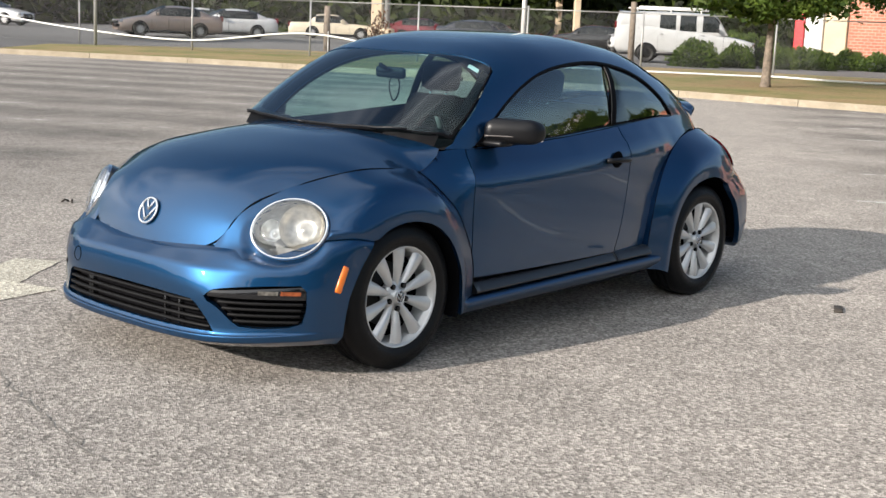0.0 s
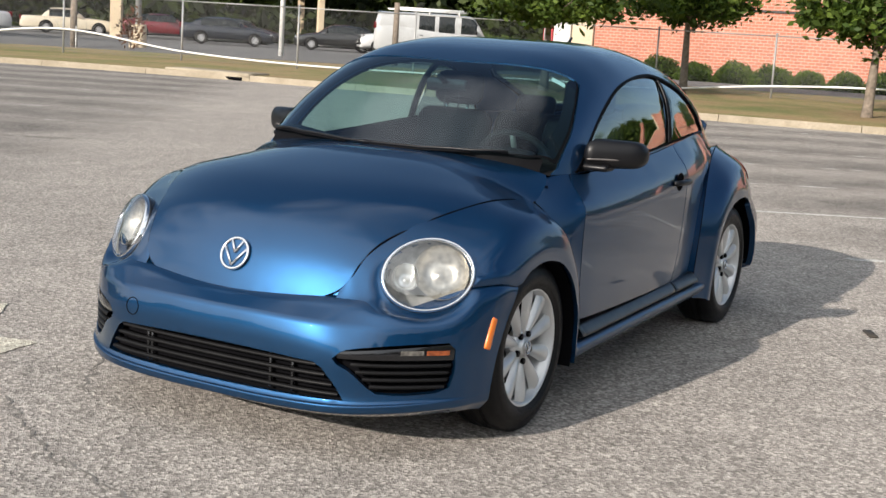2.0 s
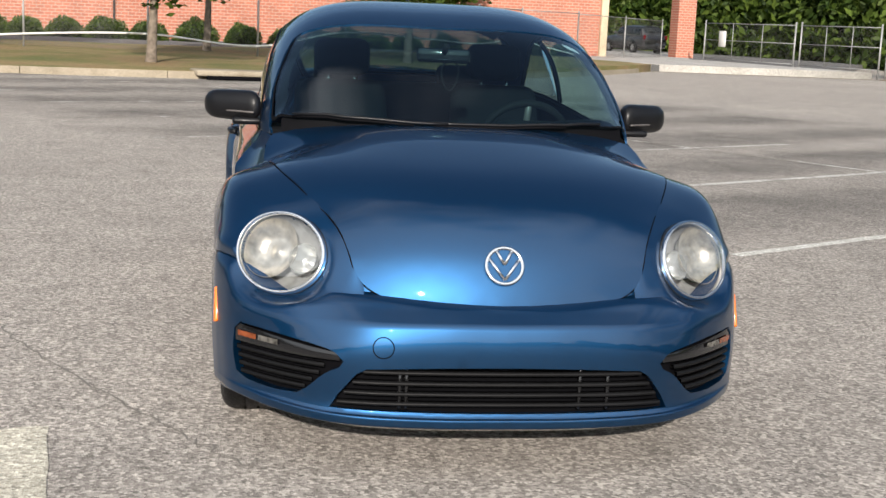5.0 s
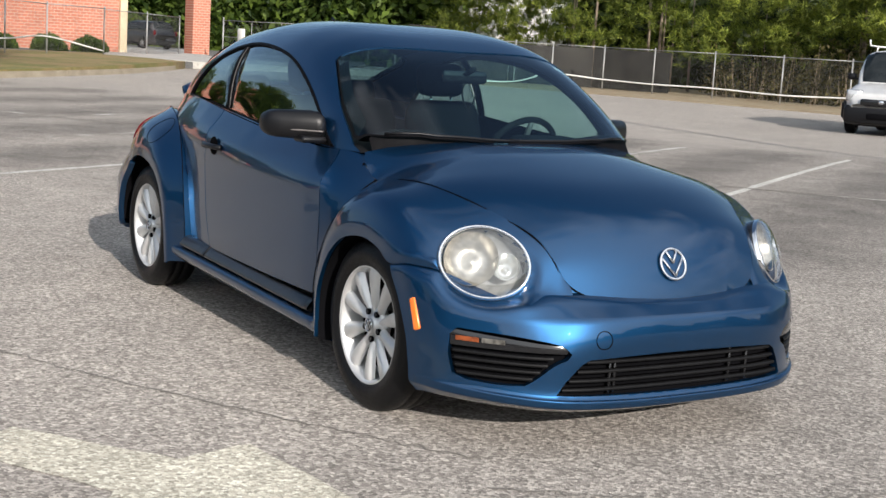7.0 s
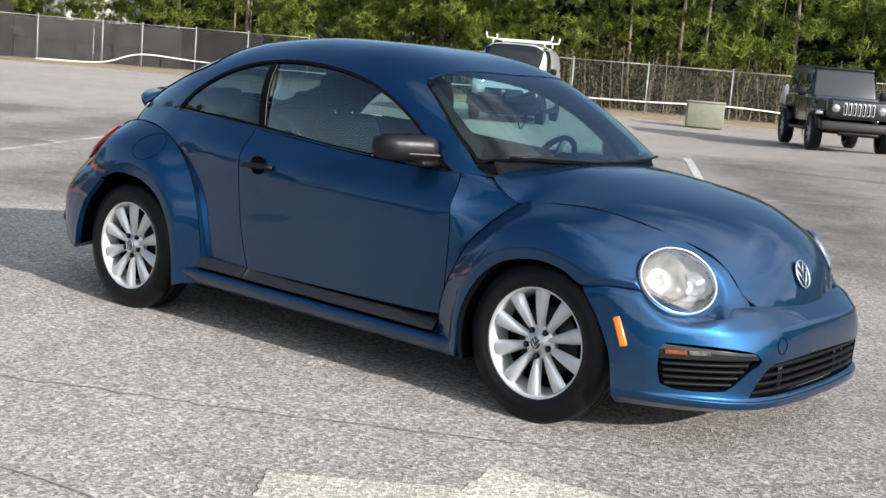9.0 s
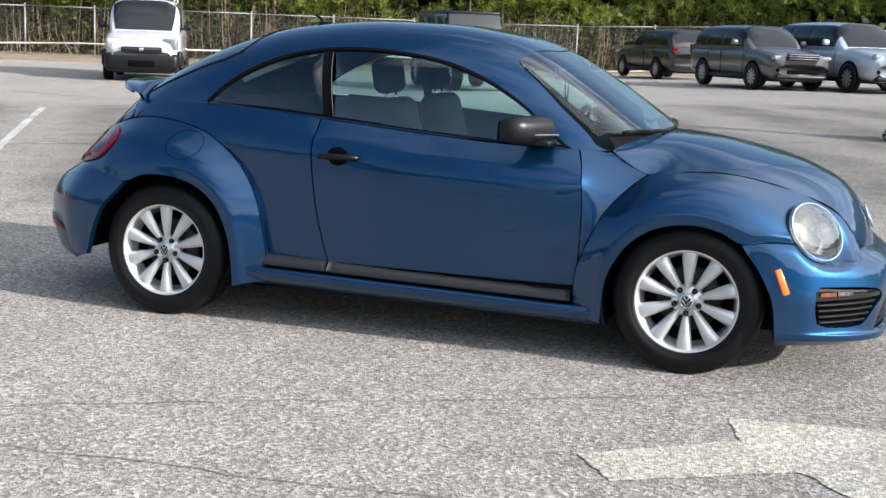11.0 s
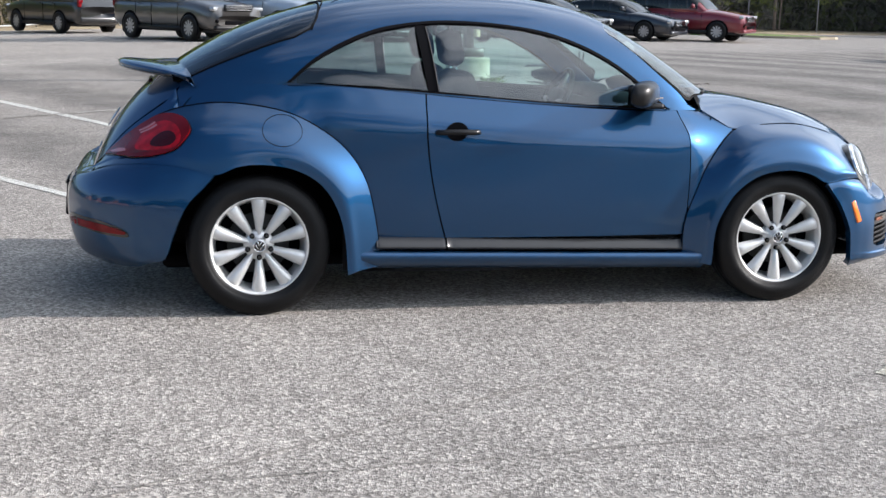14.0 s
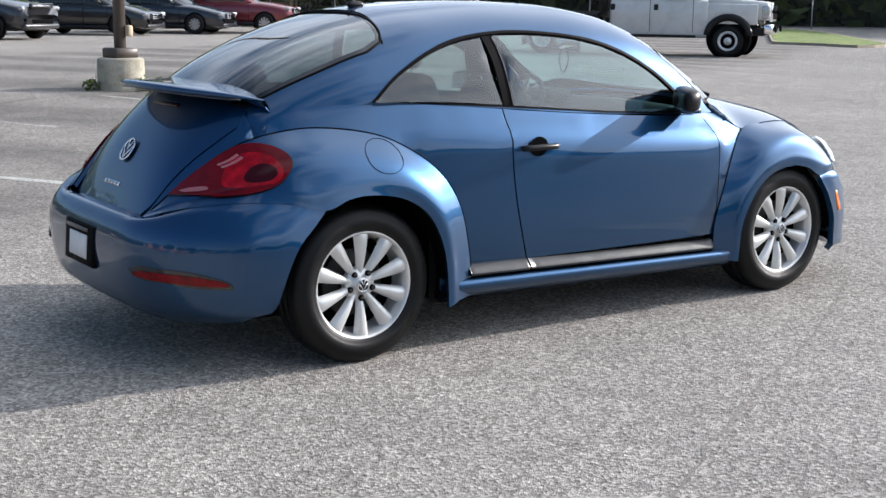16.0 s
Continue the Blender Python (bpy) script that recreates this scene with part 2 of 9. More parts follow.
RUBBER_TRIM = plain("rubber_trim", (0.005, 0.005, 0.006), 0.6, spec=0.05)
ALLOY = plain("silver_alloy", (0.66, 0.66, 0.65), 0.36, metal=0.5, coat=0.4, vary=0.08, scale=14)
DARK_METAL = plain("dark_metal", (0.05, 0.048, 0.046), 0.55, metal=0.6)
CHROME = plain("chrome", (0.83, 0.84, 0.86), 0.08, metal=1.0, vary=0.03)
WINDOW = glass("window_glass", (0.74, 0.94, 0.90), base=0.12, power=3.0)
SCREEN_GLASS = glass("windscreen_glass", (0.56, 0.78, 0.79), base=0.035, power=2.7)
DARK_WINDOW = glass("privacy_glass", (0.44, 0.55, 0.56), base=0.09, power=3.0)
LENS = glass("lamp_lens", (0.93, 0.95, 0.97))
REAR_GLASS = glass("rear_window_glass", (0.26, 0.35, 0.38), base=0.07, power=3.2)
RED_LENS = plain("red_lens", (0.115, 0.001, 0.004), 0.05, vary=0.3, scale=9, spec=0.30)
BRIGHT_RED = plain("bright_red_lens", (0.27, 0.002, 0.008), 0.06, vary=0.5, scale=22, spec=0.30)
DEEP_RED = plain("deep_red_lens", (0.17, 0.0015, 0.004), 0.10, vary=0.5, scale=20, spec=0.25)
DARK_RED = plain("dark_red_lens", (0.030, 0.001, 0.003), 0.12, spec=0.3)
PINK_LENS = plain("pale_red_lens", (0.34, 0.11, 0.12), 0.10, coat=0.5)
AMBER = plain("amber_lens", (0.20, 0.05, 0.014), 0.15, coat=0.6, vary=0.5, scale=60)
SMOKED_LAMP = plain("smoked_lamp", (0.20, 0.19, 0.17), 0.18, metal=0.6, vary=0.6, scale=60)
ORANGE = plain("orange_lens", (0.85, 0.20, 0.02), 0.18, coat=1.0)
REFLECTOR = plain("lamp_reflector", (0.46, 0.43, 0.37), 0.34, metal=0.7, vary=0.35, scale=38)
CLEAR_LAMP = plain("clear_lamp", (0.60, 0.60, 0.57), 0.15, metal=0.7, vary=0.3, scale=40)
SEAT = plain("dark_seat_cloth", (0.009, 0.0095, 0.011), 0.85, grain=0.3, scale=20, spec=0.05)
CABIN = plain("cabin_plastic", (0.012, 0.012, 0.013), 0.7, grain=0.2, spec=0.08)
GREY_CLOTH = plain("grey_lining", (0.16, 0.16, 0.155), 0.9)
CABIN_PALE = plain("pale_headliner", (0.36, 0.35, 0.33), 0.9)
WHITE_CARD = plain("white_card", (0.75, 0.75, 0.73), 0.6)


# ---- shaping tools ----
def part(name, bm, mat, parent, label="", smooth=True):
    me = bpy.data.meshes.new(name)
    bm.to_mesh(me)
    bm.free()
    return dress(name, me, mat, parent, label, smooth)


def dress(name, me, mat, parent, label="", smooth=True):
    me.materials.append(mat)
    if smooth:
        me.polygons.foreach_set("use_smooth", [True] * len(me.polygons))
    ob = new(name, me)
    if parent is not None:
        ob.parent = parent
    if label:
        tagged(ob, label)
    return ob


def raw(name, verts, faces, mat, parent, label="", smooth=True):
    me = bpy.data.meshes.new(name)
    me.from_pydata([tuple(map(float, v)) for v in verts], [], [tuple(map(int, f)) for f in faces])
    me.validate()
    return dress(name, me, mat, parent, label, smooth)


def thing(name, label, category, m=None, group="", kind=""):
    ob = new(name)
    ob.empty_display_size = 0.1
    if m is not None:
        ob.matrix_world = m
    return tagged(ob, label, category, group, kind)


def pchip(keys):
    """A smooth curve without overshoot through (x, value) keys."""
    xs, ys = (np.array(c, float) for c in zip(*sorted(keys)))
    h, d = np.diff(xs), np.diff(ys) / np.diff(xs)
    m = np.zeros(len(xs))
    for i in range(1, len(xs) - 1):
        if d[i - 1] * d[i] > 0:
            a, b = 2 * h[i] + h[i - 1], h[i] + 2 * h[i - 1]
            m[i] = (a + b) / (a / d[i - 1] + b / d[i])
    m[0], m[-1] = d[0], d[-1]

    def at(x):
        x = min(max(x, xs[0]), xs[-1])
        i = min(max(int(np.searchsorted(xs, x)) - 1, 0), len(h) - 1)
        t = (x - xs[i]) / h[i]
        return ((1 + 2 * t) * (1 - t) ** 2 * ys[i] + t * (1 - t) ** 2 * h[i] * m[i] + t * t * (3 - 2 * t) * ys[i + 1] + t * t * (t - 1) * h[i] * m[i + 1])
    return at


def spline(points, n, closed=False):
    """n points (n + 1 if open) along a Catmull-Rom curve through the points."""
    p = np.array(points, float)
    k = len(p)
    spans = k if closed else k - 1
    out = []
    for j in range(n + (0 if closed else 1)):
        s = j / n * spans
        i = min(int(s), spans - 1)
        t = s - i
        if closed:
            a, b, c, d = p[(i - 1) % k], p[i % k], p[(i + 1) % k], p[(i + 2) % k]
        else:
            b, c = p[i], p[i + 1]
            a = p[i - 1] if i > 0 else 2 * b - c
            d = p[i + 2] if i + 2 < k else 2 * c - b
        out.append(0.5 * (2 * b + (c - a) * t + (2 * a - 5 * b + 4 * c - d) * t * t + (3 * b - a - 3 * c + d) * t ** 3))
    return np.array(out)


class Net:
    """A smooth surface through a net of control points, rows of equal length; at the rows named in folds it has a crease."""

    def __init__(self, rows, folds=()):
        self.n = np.array(rows, float)
        self.bounds = [0, *folds, len(rows) - 1]

    def grid(self, nu, nv):
        long = np.array([spline(r, nu) for r in self.n])
        stops = [round(nv * b / self.bounds[-1]) for b in self.bounds]
        out = []
        for i in range(nu + 1):
            runs = [spline(long[a:b + 1, i], n1 - n0) for a, b, n0, n1 in zip(self.bounds, self.bounds[1:], stops, stops[1:])]
            out.append(np.vstack([runs[0]] + [r[1:] for r in runs[1:]]))
        return np.array(out)


def grid_faces(nu, nv, skip=None):
    w = nv + 1
    return [(i * w + j, (i + 1) * w + j, (i + 1) * w + j + 1, i * w + j + 1) for i in range(nu) for j in range(nv) if not (skip and skip(i, j))]


def inside(pt, poly):
    x, y = pt
    hit = False
    k = len(poly)
    j = k - 1
    for i in range(k):
        xi, yi = poly[i]
        xj, yj = poly[j]
        if (yi > y) != (yj > y) and x < (xj - xi) * (y - yi) / (yj - yi) + xi:
            hit = not hit
        j = i
    return hit


def flat_fill(outline, holes, step, stretch=1.0):
    """Triangles inside an outline of the plane, with inner points, holes left open. Points, triangles, and the loops' indices."""
    from mathutils.geometry import delaunay_2d_cdt
    loops = [np.array(outline, float) / (1, stretch)] + [np.array(h, float) / (1, stretch) for h in holes]
    pts, edges, marks = [], [], []
    for loop in loops:
        a = len(pts)
        pts += [tuple(p) for p in loop]
        edges += [(a + i, a + (i + 1) % len(loop)) for i in range(len(loop))]
        marks.append((a, len(loop)))
    rim = np.array(pts)
    lo, hi = rim.min(0), rim.max(0)
    sx = sy = step
    for i in range(int((hi[0] - lo[0]) / sx) + 2):
        for j in range(int((hi[1] - lo[1]) / sy) + 2):
            q = (lo[0] + (i + 0.5 * (j % 2)) * sx, lo[1] + j * sy)
            if inside(q, loops[0]) and not any(inside(q, h) for h in loops[1:]):
                d = (rim - q) / (sx, sy)
                if (d * d).sum(1).min() > 0.3:
                    pts.append(q)
    v, _, f, ov, _, _ = delaunay_2d_cdt([Vector(p) for p in pts], edges, [], 0, 1e-6)
    index = {}
    for new_i, olds in enumerate(ov):
        for o in olds:
            index[o] = new_i
    tris = []
    for t in f:
        c = sum((v[i] for i in t), Vector((0, 0))) / len(t)
        if inside(c, loops[0]) and not any(inside(c, h) for h in loops[1:]):
            tris.append(tuple(t))
    rims = [[index[a + i] for i in range(n)] for a, n in marks]
    return [(p[0], p[1] * stretch) for p in v], tris, rims


def skin(name, surface, outline, mat, parent, label="", holes=(), step=0.04, stretch=1.0, lift=0.0, lip=0.014, side=1, out=None):
    """A panel cut to an outline in a surface's own two coordinates, with its edge turned in by lip. out: a point inside the body, from which it faces away."""
    p2, tris, rims = flat_fill(outline, holes, step, stretch)
    p3 = np.array([surface(*q) for q in p2])
    e = 1e-3
    nrm = []
    for q in p2:
        a = np.array(surface(q[0] + e, q[1])) - np.array(surface(q[0] - e, q[1]))
        b = np.array(surface(q[0], q[1] + e)) - np.array(surface(q[0], q[1] - e))
        c = np.cross(a, b)
        nrm.append(c / (np.linalg.norm(c) + 1e-12))
    nrm = np.array(nrm)
    heart = np.array(out if out is not None else (0, 0, 0.6))
    if (nrm * (p3 - heart)).sum() < 0:
        nrm = -nrm
    p3 = p3 + nrm * lift
    faces = []
    for t in tris:
        a, b, c = p3[t[0]], p3[t[1]], p3[t[2]]
        good = np.dot(np.cross(b - a, c - a), nrm[t[0]]) > 0
        faces.append(t if good else t[::-1])
    verts = list(p3)
    if lip:
        for r in rims:
            k = len(r)
            a0 = len(verts)
            verts += [p3[i] for i in r] + [p3[i] - nrm[i] * lip for i in r]
            for i in range(k):
                j = (i + 1) % k
                faces.append((a0 + i, a0 + j, a0 + k + j, a0 + k + i))
    verts = np.array(verts)
    if side < 0:
        verts = verts * (1, -1, 1)
        faces = [f[::-1] for f in faces]
    return raw(name, verts, faces, mat, parent, label)


def sheet(name, g, mat, parent, label="", side=1, skip=None, cuts=()):
    """A surface from a grid of points (nu + 1, nv + 1, 3); at the columns named in cuts its edge is sharp."""
    bounds = [0, *cuts, g.shape[1] - 1]
    v, f, at_ = [], [], 0
    for a, b in zip(bounds, bounds[1:]):
        piece = g[:, a:b + 1]
        hole = (lambda i, j, a=a: skip(i, j + a)) if skip else None
        f += [tuple(at_ + k for k in q) for q in grid_faces(g.shape[0] - 1, b - a, hole)]
        v.append(piece.reshape(-1, 3))
        at_ += len(v[-1])
    v = np.concatenate(v)
    if side < 0:
        v = v * (1, -1, 1)
        f = [q[::-1] for q in f]
    return raw(name, v, f, mat, parent, label)


def tube(name, path, radius, mat, parent, label="", ring=8, closed=False, squash=1.0, taper=None):
    """A round bar along a path."""
    p = [Vector(map(float, q)) for q in path]
    verts, faces = [], []
    k = len(p)
    for i, q in enumerate(p):
        a = p[i - 1] if (i > 0 or closed) else p[0]
        b = p[(i + 1) % k] if (i < k - 1 or closed) else p[-1]
        way = (b - a).normalized()
        s = way.cross((0, 0, 1))
        s = s.normalized() if s.length > 1e-4 else Vector((1, 0, 0))
        u = s.cross(way)
        r = radius * (taper[i] if taper else 1)
        for j in range(ring):
            t = 2 * math.pi * j / ring
            verts.append(q + s * (math.cos(t) * r) + u * (math.sin(t) * r * squash))
    spans = k if closed else k - 1
    for i in range(spans):
        for j in range(ring):
            a, b = i * ring, ((i + 1) % k) * ring
            faces.append((a + j, a + (j + 1) % ring, b + (j + 1) % ring, b + j))
    if not closed:
        faces += [tuple(range(ring))[::-1], tuple(range((k - 1) * ring, k * ring))]
    if name is None:
        return verts, faces
    return raw(name, verts, faces, mat, parent, label)


def lathe(profile, n=48):
    """Verts and faces of a profile of (radius, along y) turned about the y axis."""
    k = len(profile)
    verts = [(r * math.sin(2 * math.pi * i / n), y, r * math.cos(2 * math.pi * i / n)) for i in range(n) for r, y in profile]
    faces = [(i * k + j, i * k + j + 1, ((i + 1) % n) * k + j + 1, ((i + 1) % n) * k + j) for i in range(n) for j in range(k - 1)]
    return verts, faces


def rounded_box(size, bevel, segments=3, at=(0, 0, 0), m=None):
    bm = bmesh.new()
    bmesh.ops.create_cube(bm, size=1.0)
    bmesh.ops.scale(bm, vec=size, verts=bm.verts)
    bmesh.ops.bevel(bm, geom=bm.edges[:], offset=bevel, segments=segments, affect="EDGES", profile=0.5)
    if m is not None:
        bmesh.ops.transform(bm, matrix=m, verts=bm.verts)
    bmesh.ops.translate(bm, vec=at, verts=bm.verts)
    return bm


def prism(name, outline, lo, hi, mat, parent, axis="z", label="", smooth=False, bevel=0.0):
    """A plate: an outline in the plane across an axis, from lo to hi along it."""
    bm = bmesh.new()
    def put(a, b, h):
        return {"z": (a, b, h), "y": (a, h, b), "x": (h, a, b)}[axis]
    low = [bm.verts.new(put(a, b, lo)) for a, b in outline]
    high = [bm.verts.new(put(a, b, hi)) for a, b in outline]
    k = len(outline)
    bm.faces.new(low[::-1])
    bm.faces.new(high)
    for i in range(k):
        bm.faces.new((low[i], low[(i + 1) % k], high[(i + 1) % k], high[i]))
    bmesh.ops.recalc_face_normals(bm, faces=bm.faces)
    if bevel:
        bmesh.ops.bevel(bm, geom=bm.edges[:], offset=bevel, segments=2, affect="EDGES")
    return part(name, bm, mat, parent, label, smooth)


# ---- the car park and its edges ----
ASPHALT = asphalt_material("worn_asphalt", (0.110, 0.098, 0.086), (0.425, 0.390, 0.350), 0.70, bays=((0.5, 2.6, 17.0), (1.4, -16.5, -3.6)))
ROAD = asphalt_material("road_asphalt", (0.07, 0.068, 0.066), (0.17, 0.168, 0.165), 0.8)
CONCRETE = soil_material("kerb_concrete", [(0.3, (0.28, 0.235, 0.165)), (0.7, (0.42, 0.36, 0.27))], 1.6, 0.3)
PALE_CONCRETE = soil_material("pale_concrete", [(0.3, (0.40, 0.38, 0.34)), (0.7, (0.55, 0.53, 0.49))], 0.6, 0.3)
GRASS_SOIL = soil_material("dry_grass", [(0.30, (0.30, 0.19, 0.09)), (0.46, (0.28, 0.21, 0.09)), (0.57, (0.21, 0.185, 0.06)), (0.70, (0.14, 0.16, 0.042)), (0.80, (0.20, 0.20, 0.06))], 0.45)
STRAW = soil_material("pine_straw", [(0.3, (0.24, 0.17, 0.10)), (0.5, (0.33, 0.26, 0.16)), (0.75, (0.40, 0.34, 0.23))], 0.8)
WHITE_LINE = asphalt_material("worn_white_paint", (0.30, 0.29, 0.265), (0.58, 0.57, 0.53), 0.75, under=((0.10, 0.09, 0.08), (0.40, 0.37, 0.33), 0.44))
KEPT_LINE = asphalt_material("weathered_white_paint", (0.33, 0.32, 0.29), (0.62, 0.61, 0.56), 0.8, 0.3, under=((0.12, 0.11, 0.10), (0.42, 0.39, 0.35), 0.30))
FADED_LINE = asphalt_material("faded_white_paint", (0.30, 0.29, 0.27), (0.64, 0.63, 0.59), 0.75, under=((0.10, 0.09, 0.08), (0.40, 0.37, 0.33), 0.535))
ARROW_PAINT = asphalt_material("cream_arrow_paint", (0.27, 0.248, 0.20), (0.60, 0.565, 0.47), 0.85, 0.3, under=((0.12, 0.11, 0.095), (0.42, 0.39, 0.34), 0.37))
TAR = plain("tar", (0.185, 0.170, 0.15), 0.85, scale=30)
GALVANISED = plain("galvanised_steel", (0.36, 0.36, 0.35), 0.5, metal=0.4, scale=20)
WIRE = plain("fence_wire", (0.17, 0.17, 0.165), 0.55, metal=0.4)
WHITE_PIPE = plain("white_pipe", (0.78, 0.77, 0.73), 0.5, scale=2)
BARK = plain("bark", (0.19, 0.155, 0.12), 0.9, vary=0.4, scale=9, grain=0.6)
PINE_BARK = plain("pine_bark", (0.24, 0.19, 0.14), 0.9, vary=0.4, scale=5, grain=0.5)
LEAVES = leaves_material("tree_leaves", (0.030, 0.060, 0.012), (0.13, 0.19, 0.035))
PINE = leaves_material("pine_needles", (0.040, 0.070, 0.012), (0.32, 0.37, 0.07))
# dry growth; shade of the overhanging trees is mixed into its leaf colour
SHADED_UNDERGROWTH = leaves_material("undergrowth", (0.025, 0.026, 0.012), (0.16, 0.14, 0.06))
HEDGE = leaves_material("hedge_leaves", (0.030, 0.060, 0.014), (0.12, 0.17, 0.04))
# leaf tones lowered so their colour carries the dark shade between trees
SHADED_WOOD = leaves_material("far_shaded_leaves", (0.010, 0.019, 0.007), (0.062, 0.088, 0.022))


def ease(v, a, b):
    t = min(max((v - a) / (b - a), 0.0), 1.0)
    return t * t * (3 - 2 * t)


def lie(x, y):
    """Height of the car park: level round the car, a little higher to the north, falling again at the road."""
    return 0.30 * ease(y, 5.0, 16.0) * ease(x, -12.0, 1.0) * (1 - 0.67 * ease(x, 11.0, 20.0) * (1 - ease(y, 27.0, 39.0)))


def ground_sheet():
    """One sheet of ground out to the horizon."""
    rings = [0.0] + [1.5 * k for k in range(1, 40)] + [75, 110, 200, 500, 1500, 4000]
    n = 96
    verts, faces = [(0, 0, 0)], []
    for r in rings[1:]:
        ring = [(r * math.cos(2 * math.pi * i / n), r * math.sin(2 * math.pi * i / n)) for i in range(n)]
        verts += [(x, y, lie(x, y)) for x, y in ring]
    faces += [(0, 1 + i, 1 + (i + 1) % n) for i in range(n)]
    for k in range(len(rings) - 2):
        a, b = 1 + k * n, 1 + (k + 1) * n
        faces += [(a + i, b + i, b + (i + 1) % n, a + (i + 1) % n) for i in range(n)]
    return raw("ground", verts, faces, ASPHALT, None)


tagged(ground_sheet(), "worn grey asphalt car park with pale stone chips", "ground", kind="structure")


def slab(name, outline, z, mat, label, category, thick=0.3, kind="structure"):
    """Raised flat ground inside an outline; z may be a function of (x, y)."""
    p2, tris, rims = flat_fill(outline, [], 4.0)
    height = z if callable(z) else (lambda x, y: z)
    verts = [(x, y, height(x, y)) for x, y in p2]
    faces = []
    for t in tris:
        a, b, c = (Vector(verts[i]) for i in t)
        faces.append(t if (b - a).cross(c - a).z > 0 else t[::-1])
    r = rims[0]
    a0 = len(verts)
    verts += [verts[i] for i in r] + [(verts[i][0], verts[i][1], -thick) for i in r]
    k = len(r)
    faces += [(a0 + i, a0 + (i + 1) % k, a0 + k + (i + 1) % k, a0 + k + i) for i in range(k)]
    return tagged(raw(name, verts, faces, mat, None), label, category, kind=kind)


def strip_along(name, path, width, z, mat, parent=None, label="", jitter=0.0, seed=1):
    """A thin band laid along a path on the ground."""
    rng = random.Random(seed)
    p = [Vector((x, y, 0)) for x, y in path]
    v, f = [], []
    for i, q in enumerate(p):
        way = (p[min(i + 1, len(p) - 1)] - p[max(i - 1, 0)]).normalized()
        s = Vector((-way.y, way.x, 0)) * width / 2
        for d in (1, -1):
            o = s * d * (1 + rng.uniform(-jitter, jitter))
            v.append((q.x + o.x, q.y + o.y, z + lie(q.x + o.x, q.y + o.y)))
    f = [(2 * i, 2 * i + 1, 2 * i + 3, 2 * i + 2) for i in range(len(p) - 1)]
    return raw(name, v, f, mat, parent, label, smooth=False)


# stall lines: bays of about 2.55 m, both sides of a middle line
LINE_D, LINE_N = Vector((-0.52, 0.854)), Vector((0.854, 0.52))


def bay_point(n, d):
    p = LINE_N * n + LINE_D * d
    return (p.x, p.y)


def bay_line(n, d0, d1, width=0.10, mat=None):
    steps = max(2, int(abs(d1 - d0) / 0.5))
    ob = strip_along("bay_line", [bay_point(n, d0 + (d1 - d0) * k / steps) for k in range(steps + 1)], width, 0.004, mat or WHITE_LINE, jitter=0.12, seed=int(abs(n) * 10 + d0))
    return tagged(ob, "faded white painted parking bay line", "road marking", group="parking bay lines")


for k in range(-3, 9):
    if k == -1:
        kept = strip_along("bay_line", [bay_point(2.02 + 0.25 * j / 24, 3.1 + 12.2 * j / 24) for j in range(25)], 0.12, 0.004, KEPT_LINE, jitter=0.12)
        tagged(kept, "weathered white painted parking bay line", "road marking", group="parking bay lines")
    elif k < 0:
        bay_line(-0.5 - 2.75 * k, 3.2, 8.9, 0.09, FADED_LINE)
    else:
        bay_line(-0.5 - 2.66 * k, 3.0, 15.2 if k < 2 else 11.0, 0.10, KEPT_LINE if k == 0 else WHITE_LINE if k < 3 else FADED_LINE)
line = strip_along("bay_line", [bay_point(n, 9.0) for n in np.linspace(7.0, -20.5, 40)], 0.09, 0.0055, FADED_LINE, jitter=0.12)
tagged(line, "faded white painted middle line between parking bays", "road marking", group="parking bay lines")
for k in range(3, 9):
    bay_line(-1.4 - 2.52 * k, -15.5, -4.0, 0.09, FADED_LINE)


# the painted arrow beside the car
def arrow():
    outline = [(1.09, -2.09), (1.60, -1.70), (1.53, -1.42), (2.55, -1.27), (2.05, -2.22), (1.83, -1.97), (1.25, -2.32)]
    loop = []
    for i, p in enumerate(outline):
        q = outline[(i + 1) % len(outline)]
        loop += [tuple(np.array(p) + (np.array(q) - p) * k / 8) for k in range(8)]
    rng = random.Random(4)
    loop = [(x + rng.uniform(-0.008, 0.008), y + rng.uniform(-0.008, 0.008)) for x, y in loop]
    p2, tris, rims = flat_fill(loop, [], 0.15)
    v = [(x, y, 0.004) for x, y in p2]
    f = []
    for t in tris:
        a, b, c = (Vector(v[i]) for i in t)
        f.append(t if (b - a).cross(c - a).z > 0 else t[::-1])
    return tagged(raw("painted_arrow", v, f, ARROW_PAINT, None, smooth=False), "worn cream painted arrow on the asphalt", "road marking")


arrow()


def crack(points, width, seed, label="thin dark crack in the asphalt"):
    rng = random.Random(seed)
    path = []
    for x, y in spline(points, 60):
        path.append((x + rng.uniform(-0.02, 0.02), y + rng.uniform(-0.02, 0.02)))
    return tagged(strip_along("crack", path, width, 0.003, TAR, jitter=0.6, seed=seed), label, "crack", group="asphalt cracks")


crack([(1.95, -0.75), (1.5, -1.05), (0.6, -1.6), (-0.3, -2.05), (-2.1, -3.1)], 0.008, 1)
crack([(-4.6, -4.4), (-7.5, -6.2), (-11.6, -8.6)], 0.03, 2)
crack([(-1.9, -2.9), (0.3, -2.75), (2.2, -2.55), (4.0, -2.35)], 0.006, 3)
crack([(2.2, -0.9), (2.6, -0.2), (2.9, 1.0)], 0.008, 5)


